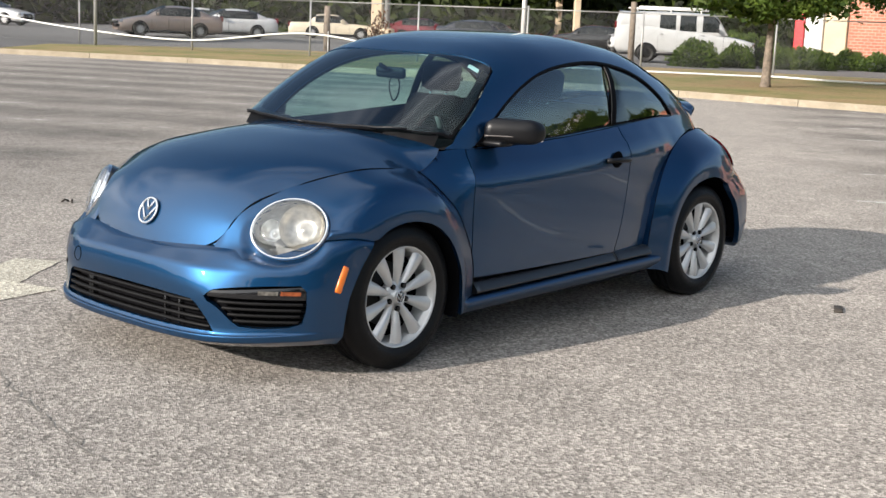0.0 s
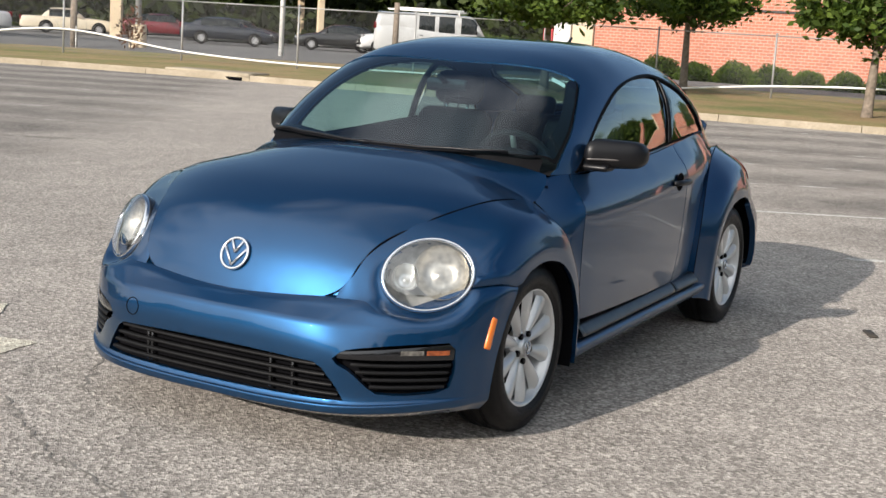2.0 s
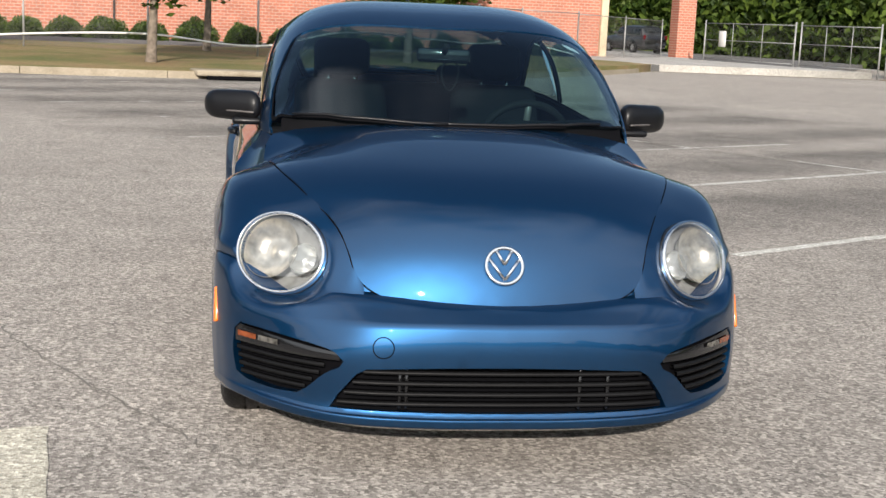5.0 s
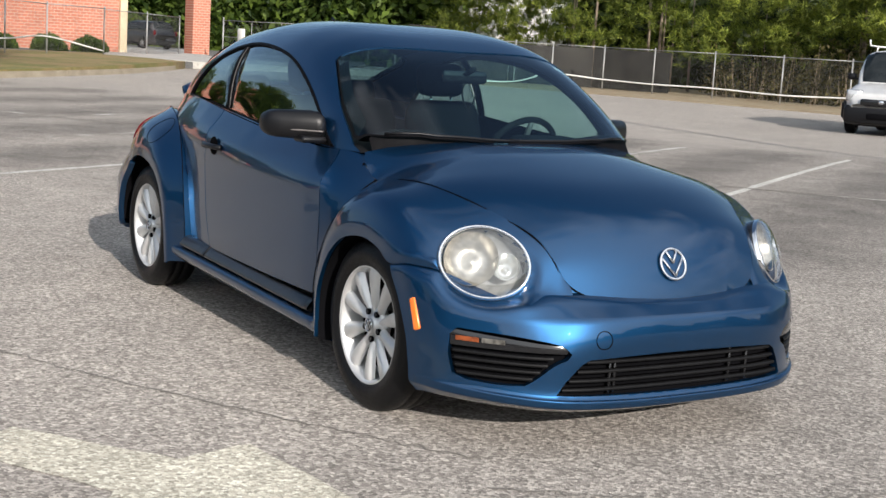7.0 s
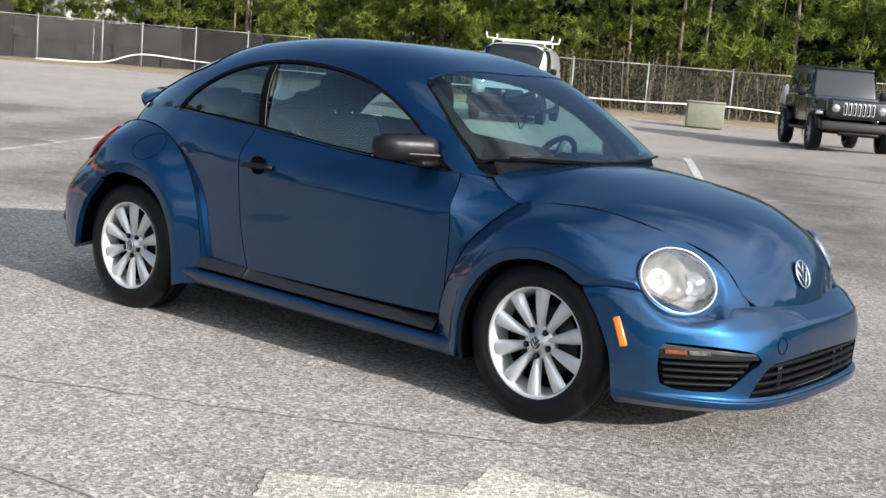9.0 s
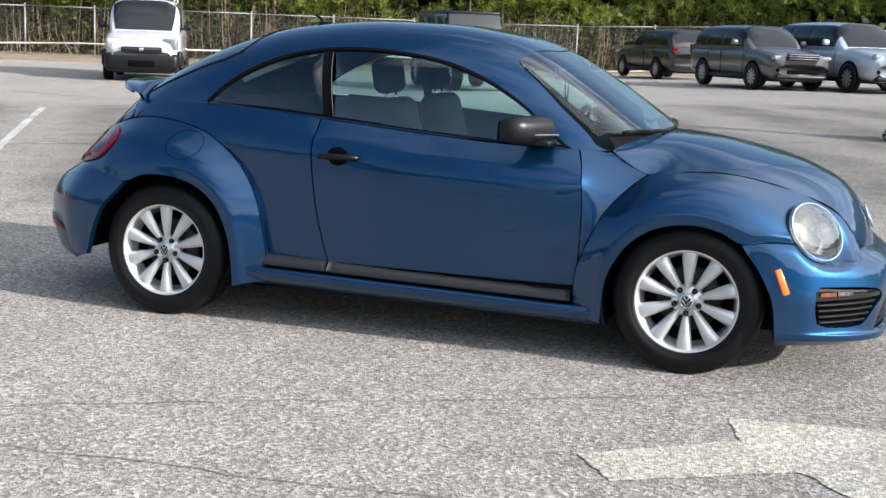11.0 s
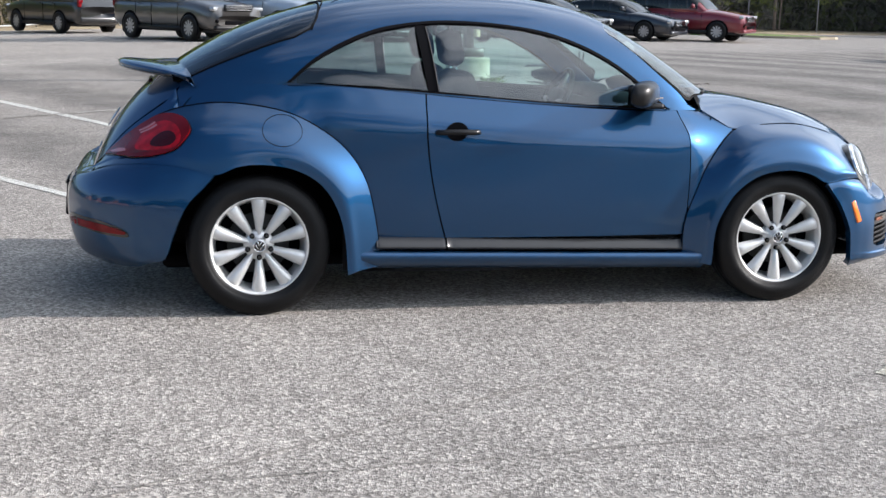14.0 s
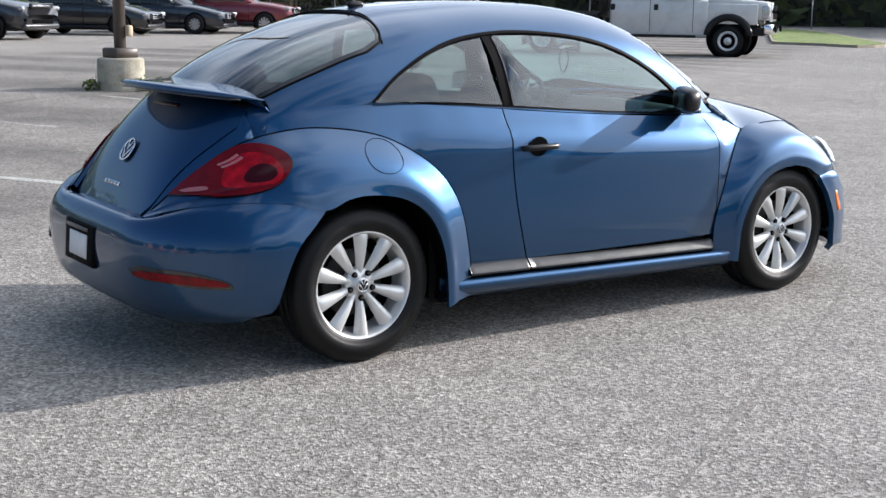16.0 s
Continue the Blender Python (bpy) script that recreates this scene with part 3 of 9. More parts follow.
def cover_plate():
    ob = thing("drain_cover", "dark round iron drain cover set in asphalt", "drain cover", pose(-3.74, -3.79, 0))
    n = 28
    v = [(0, 0, 0.004)] + [(0.25 * math.cos(2 * math.pi * k / n), 0.25 * math.sin(2 * math.pi * k / n), 0.004) for k in range(n)]
    raw("lid", v, [(0, 1 + k, 1 + (k + 1) % n) for k in range(n)], COVER, ob)
    tube("rim", [(0.262 * math.cos(2 * math.pi * k / n), 0.262 * math.sin(2 * math.pi * k / n), 0.002) for k in range(n)], 0.02, TAR, ob, closed=True, ring=6, squash=0.3)


COVER = plain("rusty_cover", (0.13, 0.115, 0.10), 0.7, vary=0.3, scale=20)
cover_plate()
TWIG = plain("dry_twig", (0.05, 0.042, 0.034), 0.85, scale=40)
bit = rounded_box((0.16, 0.05, 0.012), 0.004, 1, m=Matrix.Rotation(radians(25), 4, "Z"), at=(-1.58, 1.59, 0.008))
tagged(part("bark_scrap", bit, TWIG, None), "dark scrap of bark lying on asphalt", "debris")


def litter(x, y, r, count, seed, label):
    """A small heap of dead leaves and twigs."""
    rng = random.Random(seed)
    ob = thing("leaf_litter", label, "debris", pose(x, y, lie(x, y)))
    for k in range(count):
        a, b, t = rng.uniform(-r, r), rng.uniform(-r * 0.4, r * 0.4), rng.uniform(0, 3.1)
        length = rng.uniform(0.06, 0.2)
        tube("twig", [(a, b, 0.006), (a + length * 0.5 * math.cos(t), b + length * 0.5 * math.sin(t), 0.022), (a + length * math.cos(t), b + length * math.sin(t), 0.006)], rng.uniform(0.004, 0.009), TWIG, ob, ring=5)


litter(6.4, 12.6, 0.35, 14, 1, "dark dead twigs in a small heap on asphalt")
litter(-0.4, -4.2, 0.12, 2, 2, "thin dark twig lying on asphalt")

# ---- west: kerb, verge, road ----
KERB = [(-15.0, -31.0), (-16.8, -28.4), (-19.3, -24.2), (-20.8, -19.0), (-21.6, -13.0), (-22.0, -7.0), (-22.9, -1.5), (-24.2, 1.2), (-27.0, 4.0), (-34.0, 9.4), (-42.0, 14.2)]
FAR_Z = 0.28


def rise(x, y):
    """The verge climbs gently away from the kerb."""
    return 0.15 + (FAR_Z - 0.15) * min(max((-22 - x) / 14, 0), 1)


def kerb_run(path, name="kerb", label="weathered cream concrete kerb along the verge", high=1.0):
    base = tagged(new(name), label, "kerb", kind="structure")
    pts = spline(path, 400)
    run = np.r_[0, np.cumsum(np.hypot(*np.diff(pts, axis=0).T))]
    step = 3.0
    for k in range(int(run[-1] / step)):
        s = np.linspace(k * step + 0.008, (k + 1) * step - 0.008, 5)
        c = np.c_[np.interp(s, run, pts[:, 0]), np.interp(s, run, pts[:, 1])]
        v, f = [], []
        for i, q in enumerate(c):
            w = c[min(i + 1, 4)] - c[max(i - 1, 0)]
            w /= np.hypot(*w)
            side = np.array((-w[1], w[0]))
            for o, z in ((-0.10, 0.0), (-0.085, 0.12), (-0.06, 0.15), (0.08, 0.155), (0.10, 0.0)):
                p = q + side * o * -1
                v.append((p[0], p[1], z * high + lie(p[0], p[1])))
        for i in range(4):
            f += [(i * 5 + j, i * 5 + j + 1, i * 5 + 6 + j, i * 5 + 5 + j) for j in range(4)]
        f += [(0, 1, 2, 3, 4), (24, 23, 22, 21, 20)]
        raw("kerb_stone", v, f, CONCRETE, base, smooth=False)
    return base


kerb_run(KERB)
verge = [tuple(p) for p in spline(KERB, 40)] + [(-50.0, 13.0), (-44.0, 3.0), (-40.0, -4.0), (-38.5, -12.0), (-35.5, -18.0), (-31.5, -25.5), (-28.0, -33.0), (-20.0, -36.0)]
slab("verge", verge, rise, GRASS_SOIL, "patchy dry grass verge with bare brown soil", "grass")
slab("road", [(-16.0, -33.0), (-20.0, -36.05), (-28.0, -33.05), (-31.5, -25.55), (-35.5, -18.05), (-38.5, -12.05), (-40.0, -4.05), (-44.0, 3.0), (-50.0, 13.05), (-42.5, 14.6), (-44.0, 22.0), (-75.0, 40.0), (-140.0, 40.0), (-140.0, -150.0), (-20.0, -150.0), (-10.0, -60.0)], lambda x, y: FAR_Z - 0.02 if x < -30 else 0.10 + 0.0 * x, ROAD, "grey asphalt service road behind the fence", "road")


def inlet(at_, turn):
    ob = thing("storm_drain", "concrete storm drain inlet with dark opening in the kerb", "drain", pose(*at_, 0, 0, 0, turn))
    part("top_slab", rounded_box((1.0, 2.6, 0.12), 0.02, 1, at=(-0.35, 0, 0.14)), CONCRETE, ob)
    part("opening", rounded_box((0.06, 2.2, 0.09), 0.01, 1, at=(0.16, 0, 0.045)), DARK_LINER, ob)


inlet((-21.0, -18.8), 5)
inlet((-22.75, -0.7), 12)

# ---- fences ----
WIRE_FENCE_H = 1.83


def fence_panel(name, posts, parent, height=WIRE_FENCE_H, pitch=0.075, thick=0.0019, zf=None):
    """Diamond wire between posts, as two layers of slanting wires, all real bars."""
    v, f = [], []
    for (x0, y0, z0), (x1, y1, z1) in zip(posts, posts[1:]):
        length = math.hypot(x1 - x0, y1 - y0)
        ux, uy = (x1 - x0) / length, (y1 - y0) / length
        n = int((length + height) / pitch)
        for lean in (1, -1):
            for k in range(n):
                a = k * pitch - height
                s0, h0, s1, h1 = a, 0.0, a + height, height
                if s0 < 0:
                    h0, s0 = -s0, 0.0
                if s1 > length:
                    h1, s1 = height - (s1 - length), length
                if s1 <= s0:
                    continue
                if lean < 0:
                    s0, s1 = length - s0, length - s1
                i = len(v)
                for s, h in ((s0, h0), (s1, h1)):
                    zb = z0 + (z1 - z0) * s / length
                    px, py = x0 + ux * s - uy * 0.004 * lean, y0 + uy * s + ux * 0.004 * lean
                    v += [(px - ux * thick, py - uy * thick, zb + h + 0.03), (px + ux * thick, py + uy * thick, zb + h + 0.03), (px - uy * thick, py + ux * thick, zb + h + 0.03)]
                f += [(i, i + 1, i + 4, i + 3), (i + 1, i + 2, i + 5, i + 4), (i + 2, i, i + 3, i + 5)]
    ob = raw(name, v, f, WIRE, parent, "diamond wire mesh", smooth=False)
    ob["kind"] = "stuff"
    return ob


def wire_fence(posts, label, zf, rail=True, mesh=True, pitch=0.075):
    fence = thing("chain_link_fence", label, "fence")
    pts = [(x, y, zf(x, y)) for x, y in posts]
    for x, y, z in pts:
        tube("post", [(x, y, z - 0.1), (x, y, z + WIRE_FENCE_H + 0.05)], 0.030, GALVANISED, fence, ring=8)
        v, f = lathe([(0.0, 0.05), (0.03, 0.035), (0.042, 0.0)], 8)
        raw("post_cap", [(x + a, y + c, z + WIRE_FENCE_H + 0.05 + b) for a, b, c in v], f, GALVANISED, fence)
    if rail:
        for a, b in zip(pts, pts[1:]):
            tube("rail", [(a[0], a[1], a[2] + WIRE_FENCE_H), (b[0], b[1], b[2] + WIRE_FENCE_H)], 0.018, GALVANISED, fence, ring=6)
    if mesh:
        fence_panel("wire_mesh", pts, fence, pitch=pitch)
    return fence


WEST_POSTS = [(-20.2, -41.0), (-21.6, -36.6), (-22.8, -31.6), (-24.6, -27.6), (-25.9, -23.9), (-27.0, -20.3), (-28.9, -17.3), (-31.4, -14.1), (-32.4, -10.75), (-33.0, -7.3), (-32.8, -3.8), (-32.2, -0.65), (-34.9, 2.05), (-37.6, 5.1), (-41.0, 7.3), (-44.4, 9.6), (-46.5, 12.4)]
wire_fence(WEST_POSTS, "galvanised chain link fence on the grass verge", rise)
GATE_SIDE = [(-46.5, 12.4), (-52.0, 16.0), (-57.5, 19.5)]
wire_fence(GATE_SIDE, "galvanised chain link fence beside the gate", lambda x, y: FAR_Z - 0.02)
NORTH_POSTS = [(-43.4, 24.4), (-43.2, 27.0), (-41.9, 29.3), (-40.9, 30.6), (-39.3, 32.2), (-36.9, 33.0), (-34.2, 33.9), (-31.4, 34.9), (-28.9, 36.0), (-25.9, 36.1), (-22.7, 36.4), (-20.1, 37.5), (-17.6, 39.4), (-15.0, 41.2), (-12.2, 43.2), (-9.4, 45.0), (-6.4, 45.6), (-3.3, 45.9), (-0.2, 46.3), (2.9, 46.7), (6.0, 47.1), (9.0, 47.6), (12.0, 48.4), (15.0, 49.6), (18.0, 50.8), (21.0, 52.0), (24.0, 53.2), (27.0, 54.2)]


def flat0(x, y):
    return 0.03 + lie(x, y)


wire_fence(NORTH_POSTS, "galvanised chain link fence in front of pine woods", flat0)


def sagging_pipe(path, label):
    ob = tube("fence_pipe", spline(path, 90), 0.03, WHITE_PIPE, None, ring=8)
    return tagged(ob, label, "pipe", group="fence pipes")


def pipe_along(posts, zf, heights, off, label):
    pts = []
    for (x, y), h in zip(posts, heights):
        pts.append((x + off[0], y + off[1], zf(x, y) + h))
    return sagging_pipe(pts, label)


pipe_along(WEST_POSTS[:8], rise, [1.0, 0.55, 0.35, 0.75, 0.30, 0.12, 0.08, 0.06], (0.12, -0.05), "long white plastic pipe sagging along the wire fence")
pipe_along(WEST_POSTS[7:], rise, [0.08, 0.05, 0.35, 0.50, 0.30, 0.75, 0.62, 0.50, 0.62, 0.15], (0.12, -0.05), "long white plastic pipe sagging along the wire fence")
pipe_along(NORTH_POSTS[1:12], flat0, [0.05, 0.10, 0.55, 0.45, 0.40, 0.42, 0.35, 0.42, 0.50, 0.42, 0.45], (0.08, -0.12), "white plastic pipe fixed low along the wire fence")
pipe_along(NORTH_POSTS[11:19], flat0, [0.45, 0.52, 0.40, 0.42, 0.10, 0.12, 0.55, 0.45], (0.08, -0.12), "white plastic pipe fixed low along the wire fence")


def gate_leaf(a, b, label):
    ob = thing("metal_gate", label, "gate", group="gate leaves")
    (x0, y0), (x1, y1) = a, b
    z = FAR_Z - 0.05
    for x, y in (a, b):
        tube("gate_post", [(x, y, z - 0.3), (x, y, z + 2.0)], 0.04, GALVANISED, ob)
    for h in (0.15, 1.05, 1.85):
        tube("gate_rail", [(x0, y0, z + h), (x1, y1, z + h)], 0.021, GALVANISED, ob, ring=6)
    for k in (0.33, 0.66):
        tube("gate_bar", [(x0 + (x1 - x0) * k, y0 + (y1 - y0) * k, z + 0.15), (x0 + (x1 - x0) * k, y0 + (y1 - y0) * k, z + 1.85)], 0.018, GALVANISED, ob, ring=6)
    fence_panel("wire_mesh", [(x0, y0, z), (x1, y1, z)], ob, height=1.8, pitch=0.09)
    return ob


gate_leaf((-55.9, 21.2), (-48.8, 22.8), "galvanised tubular gate leaf with wire mesh, closed")
gate_leaf((-48.4, 22.9), (-43.6, 24.2), "galvanised tubular gate leaf with wire mesh, closed")
notice = part("notice_board", rounded_box((0.6, 0.02, 0.75), 0.006, 1, m=Matrix.Rotation(radians(13), 4, "Z"), at=(-54.3, 21.5, 1.35)), WHITE_PIPE, None)
tagged(notice, "plain white notice board fixed to the gate", "sign")
SCREEN = plain("dark_screen", (0.020, 0.019, 0.016), 0.9, vary=0.6, scale=1.6)


def screen_fence():
    ob = thing("privacy_screen", "dark grey screen panels behind the wire fence", "fence")
    pts = [(-45.0, 25.6), (-45.6, 27.4), (-44.0, 30.4), (-41.6, 33.4), (-37.8, 34.7)]
    for i, (a, b) in enumerate(zip(pts, pts[1:])):
        way = math.degrees(math.atan2(b[1] - a[1], b[0] - a[0]))
        length = math.dist(a, b) - 0.02
        h = 2.3 if i == 0 else 1.75
        bm = rounded_box((length, 0.04, h), 0.01, 1, m=Matrix.Rotation(radians(way), 4, "Z"), at=((a[0] + b[0]) / 2, (a[1] + b[1]) / 2, h / 2 + 0.05))
        part("screen_panel", bm, SCREEN, ob, smooth=False)


screen_fence()
slab("straw_bed", [(-43.0, 24.0), (-38.5, 25.8), (-33.0, 28.2), (-25.5, 30.4), (-17.0, 33.4), (-11.5, 38.5), (-7.5, 42.0), (0.0, 43.0), (8.0, 44.0), (17.0, 47.0), (28.0, 51.0), (60.0, 60.0), (60.0, 110.0), (-60.0, 110.0), (-70.0, 40.0), (-50.0, 32.0)], flat0, STRAW, "brown pine straw under the trees", "ground cover")
slab("gate_drive", [(-42.3, 14.8), (-43.3, 23.8), (-49.0, 22.4), (-56.0, 20.6), (-75.0, 26.0), (-76.0, 22.0), (-47.2, 12.6)], 0.285, PALE_CONCRETE, "pale concrete drive behind the gate", "drive")
tagged(strip_along("drive_apron", [(-42.0, 14.0), (-42.5, 19.0), (-43.2, 24.6)], 0.5, 0.012, CONCRETE), "pale concrete strip across the gateway", "pavement", kind="structure")

# ---- plants ----
def leaf_mesh(name, centres, size, mat, parent, seed, stretch=2.0, flat=0.0, label=""):
    """Many small bent leaves, one island each, at the given centres."""
    rng = np.random.default_rng(seed)
    c = np.asarray(centres, float)
    n = len(c)
    a = rng.normal(size=(n, 3))
    a[:, 2] *= 1 - flat
    a /= np.linalg.norm(a, axis=1)[:, None] + 1e-9
    b = np.cross(a, rng.normal(size=(n, 3)))
    b /= np.linalg.norm(b, axis=1)[:, None] + 1e-9
    s = size * rng.uniform(0.6, 1.4, n)[:, None]
    up = np.cross(a, b) * s * 0.25
    v = np.empty((n, 4, 3))
    v[:, 0] = c - a * s * stretch * 0.5
    v[:, 1] = c + b * s * 0.5 + up
    v[:, 2] = c + a * s * stretch * 0.5
    v[:, 3] = c - b * s * 0.5 + up
    me = bpy.data.meshes.new(name)
    me.vertices.add(4 * n)
    me.vertices.foreach_set("co", v.reshape(-1))
    me.loops.add(4 * n)
    me.loops.foreach_set("vertex_index", np.arange(4 * n, dtype=np.int32))
    me.polygons.add(n)
    me.polygons.foreach_set("loop_start", np.arange(0, 4 * n, 4, dtype=np.int32))
    me.update(calc_edges=True)
    return dress(name, me, mat, parent, label, smooth=False)


def crown_points(rng, centre, radii, clumps, per, spread):
    """Leaf places in clumps spread through an uneven crown."""
    out = []
    for _ in range(clumps):
        d = rng.normal(size=3)
        d /= np.linalg.norm(d)
        r = rng.uniform(0.35, 1.0) ** 0.6 * rng.uniform(0.8, 1.15)
        q = np.array(centre) + d * radii * r
        out.append(q + rng.normal(size=(per, 3)) * spread * np.array((1, 1, 0.6)))
    return np.concatenate(out)


def broad_tree(x, y, z, height, first, radius, seed, label):
    ob = thing("tree", label, "tree", pose(x, y, z), group="verge trees")
    rng = np.random.default_rng(seed)
    lean = rng.uniform(-0.06, 0.06, 2)
    trunk = [(0, 0, -0.1), (lean[0] * 0.5, lean[1] * 0.5, first * 0.5), (lean[0], lean[1], first), (lean[0] * 1.5, lean[1] * 1.5, height * 0.75)]
    tube("trunk", spline(trunk, 10), 0.12, BARK, ob, taper=[1.35, 1.1, 1.0, 0.95, 0.92, 0.88, 0.8, 0.65, 0.5, 0.35, 0.2], ring=10)
    for k in range(8):
        t = 2 * math.pi * k / 8 + rng.uniform(0, 0.7)
        h = first * rng.uniform(0.95, 1.5)
        r = radius * rng.uniform(0.6, 0.95)
        limb = [(lean[0], lean[1], h), (r * 0.4 * math.cos(t), r * 0.4 * math.sin(t), h + 0.5), (r * math.cos(t), r * math.sin(t), h + rng.uniform(0.5, 1.3))]
        tube("limb", spline(limb, 6), 0.045, BARK, ob, taper=[1, 0.9, 0.8, 0.65, 0.5, 0.35, 0.2], ring=6)
    mid = (first + 0.25 + height) / 2
    pts = crown_points(rng, (0, 0, mid), np.array((radius, radius, (height - first) / 2)), 150, 60, 0.26)
    low = crown_points(rng, (0, 0, first + 0.75), np.array((radius * 0.95, radius * 0.95, 0.45)), 46, 40, 0.22)
    leaf_mesh("crown", np.concatenate([pts, low]), 0.11, LEAVES, ob, seed, flat=0.4)
    return ob


for x, y, h, first, r, s, text in (
    (-26.3, -11.7, 5.6, 1.55, 2.1, 11, "young broadleaf tree with a pale trunk by the fence"),
    (-26.2, -3.2, 5.8, 1.5, 2.2, 12, "young broadleaf tree on bare brown soil"),
    (-32.2, 3.7, 6.0, 1.4, 2.5, 13, "young broadleaf tree with a pale trunk by the fence"),
    (-33.5, -10.2, 5.8, 1.8, 2.2, 14, "young broadleaf tree with a forked trunk behind the fence"),
    (-35.2, -2.2, 5.8, 1.7, 2.2, 15, "young broadleaf tree behind the fence"),
    (-51.9, 7.4, 6.5, 2.3, 2.6, 16, "broadleaf tree before the brick wall"),
    (-22.0, -45.0, 8.0, 2.6, 2.8, 17, "broadleaf tree beside the service road"),
):
    broad_tree(x, y, rise(x, y), h, first, r, s, text)


def bush(x, y, z, rx, rz, seed, label, mat=HEDGE, leaf=0.062, n=2600):
    ob = thing("bush", label, "bush", pose(x, y, z), group="hedge bushes")
    rng = np.random.default_rng(seed)
    d = rng.normal(size=(n, 3))
    d /= np.linalg.norm(d, axis=1)[:, None]
    d[:, 2] = np.abs(d[:, 2])
    lump = 1 + 0.12 * np.sin(d[:, 0] * 5 + seed) * np.cos(d[:, 1] * 6 + seed)
    r = rng.uniform(0.72, 1.0, n) * lump
    pts = d * r[:, None] * (rx, rx, rz)
    leaf_mesh("foliage", pts, leaf, mat, ob, seed)
    # solid lump whose near-black colour stands for the shade inside the foliage
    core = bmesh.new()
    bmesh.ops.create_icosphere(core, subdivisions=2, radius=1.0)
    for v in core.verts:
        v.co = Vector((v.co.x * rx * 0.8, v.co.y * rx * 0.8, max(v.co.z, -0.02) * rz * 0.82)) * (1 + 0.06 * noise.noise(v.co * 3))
    part("shade_core", core, CORE_SHADE, ob)
    tube("stem", [(0, 0, -0.08), (0, 0, rz * 0.4)], 0.05, BARK, ob, ring=6)


CORE_SHADE = plain("bush_core_shade", (0.012, 0.018, 0.008), 0.9, scale=12, grain=0.5)
rngp = random.Random(8)
hedge_line = spline([(-45.2, -25.0), (-46.0, -21.5), (-47.6, -18.0), (-48.3, -12.0), (-48.6, -6.0), (-49.2, 1.0), (-50.0, 6.0), (-51.2, 13.2)], 27)
for i, (x, y) in enumerate(hedge_line):
    big = 1.1 if i < 4 else rngp.uniform(0.66, 0.88) * (0.85 if i > 17 else 1.0)
    bush(x + rngp.uniform(-0.2, 0.2), y, FAR_Z - 0.02, big * 1.12, (1.35 if i < 4 else 1.12) * big * rngp.uniform(0.88, 1.08), 40 + i, "clipped dark green bush before the brick building")

for x, y, r, h, k in ((-38.0, -20.7, 0.92, 1.08, 81), (-40.6, -20.4, 0.80, 0.92, 82), (-42.4, -19.4, 0.75, 0.85, 83), (-44.2, -18.6, 0.72, 0.80, 84)):
    bush(x, y, FAR_Z - 0.02, r, h, k, "round clipped dark green bush beside the white van")

dead = np.random.default_rng(5).normal(size=(260, 3)) * (0.24, 0.24, 0.42) + (0, 0, 0.75)
ob = thing("dry_bush", "reddish brown dry bush on the verge", "bush", pose(-31.6, -31.2, 0.2))
leaf_mesh("foliage", dead, 0.09, leaves_material("dry_leaves", (0.05, 0.022, 0.012), (0.18, 0.075, 0.04)), ob, 3)
tube("stem", [(0, 0, -0.1), (0.05, 0, 0.8)], 0.03, BARK, ob, ring=6)


def woods(name, line, depth, low, high, clumps, per, size, mat, seed, label, spread=(0.55, 0.55, 0.35), bias=1.0):
    """A belt of foliage along a line: tufts in clumps, uneven at the top. line: ground points; it spreads to the far side by depth."""
    rng = np.random.default_rng(seed)
    p = np.array(line, float)
    seg = np.r_[0, np.cumsum(np.hypot(*np.diff(p, axis=0).T))]
    s = rng.uniform(0, seg[-1], clumps)
    x, y = np.interp(s, seg, p[:, 0]), np.interp(s, seg, p[:, 1])
    k = np.clip(np.searchsorted(seg, s) - 1, 0, len(p) - 2)
    w = (p[k + 1] - p[k]) / np.linalg.norm(p[k + 1] - p[k], axis=1)[:, None]
    side = np.c_[-w[:, 1], w[:, 0]]
    d = rng.uniform(0, 1, clumps) ** 1.5 * depth
    top = high * (0.75 + 0.25 * np.sin(s * 0.55 + seed) * np.cos(s * 0.23)) + rng.uniform(-0.8, 0.8, clumps)
    z = low + (top - low) * rng.uniform(0, 1, clumps) ** bias
    c = np.c_[x + side[:, 0] * d, y + side[:, 1] * d, z]
    pts = (c[:, None] + rng.normal(size=(clumps, per, 3)) * np.array(spread)).reshape(-1, 3)
    pts = pts[pts[:, 2] > 0.05]
    ob = leaf_mesh(name, pts, size, mat, None, seed)
    return tagged(ob, label, "trees", kind="stuff")


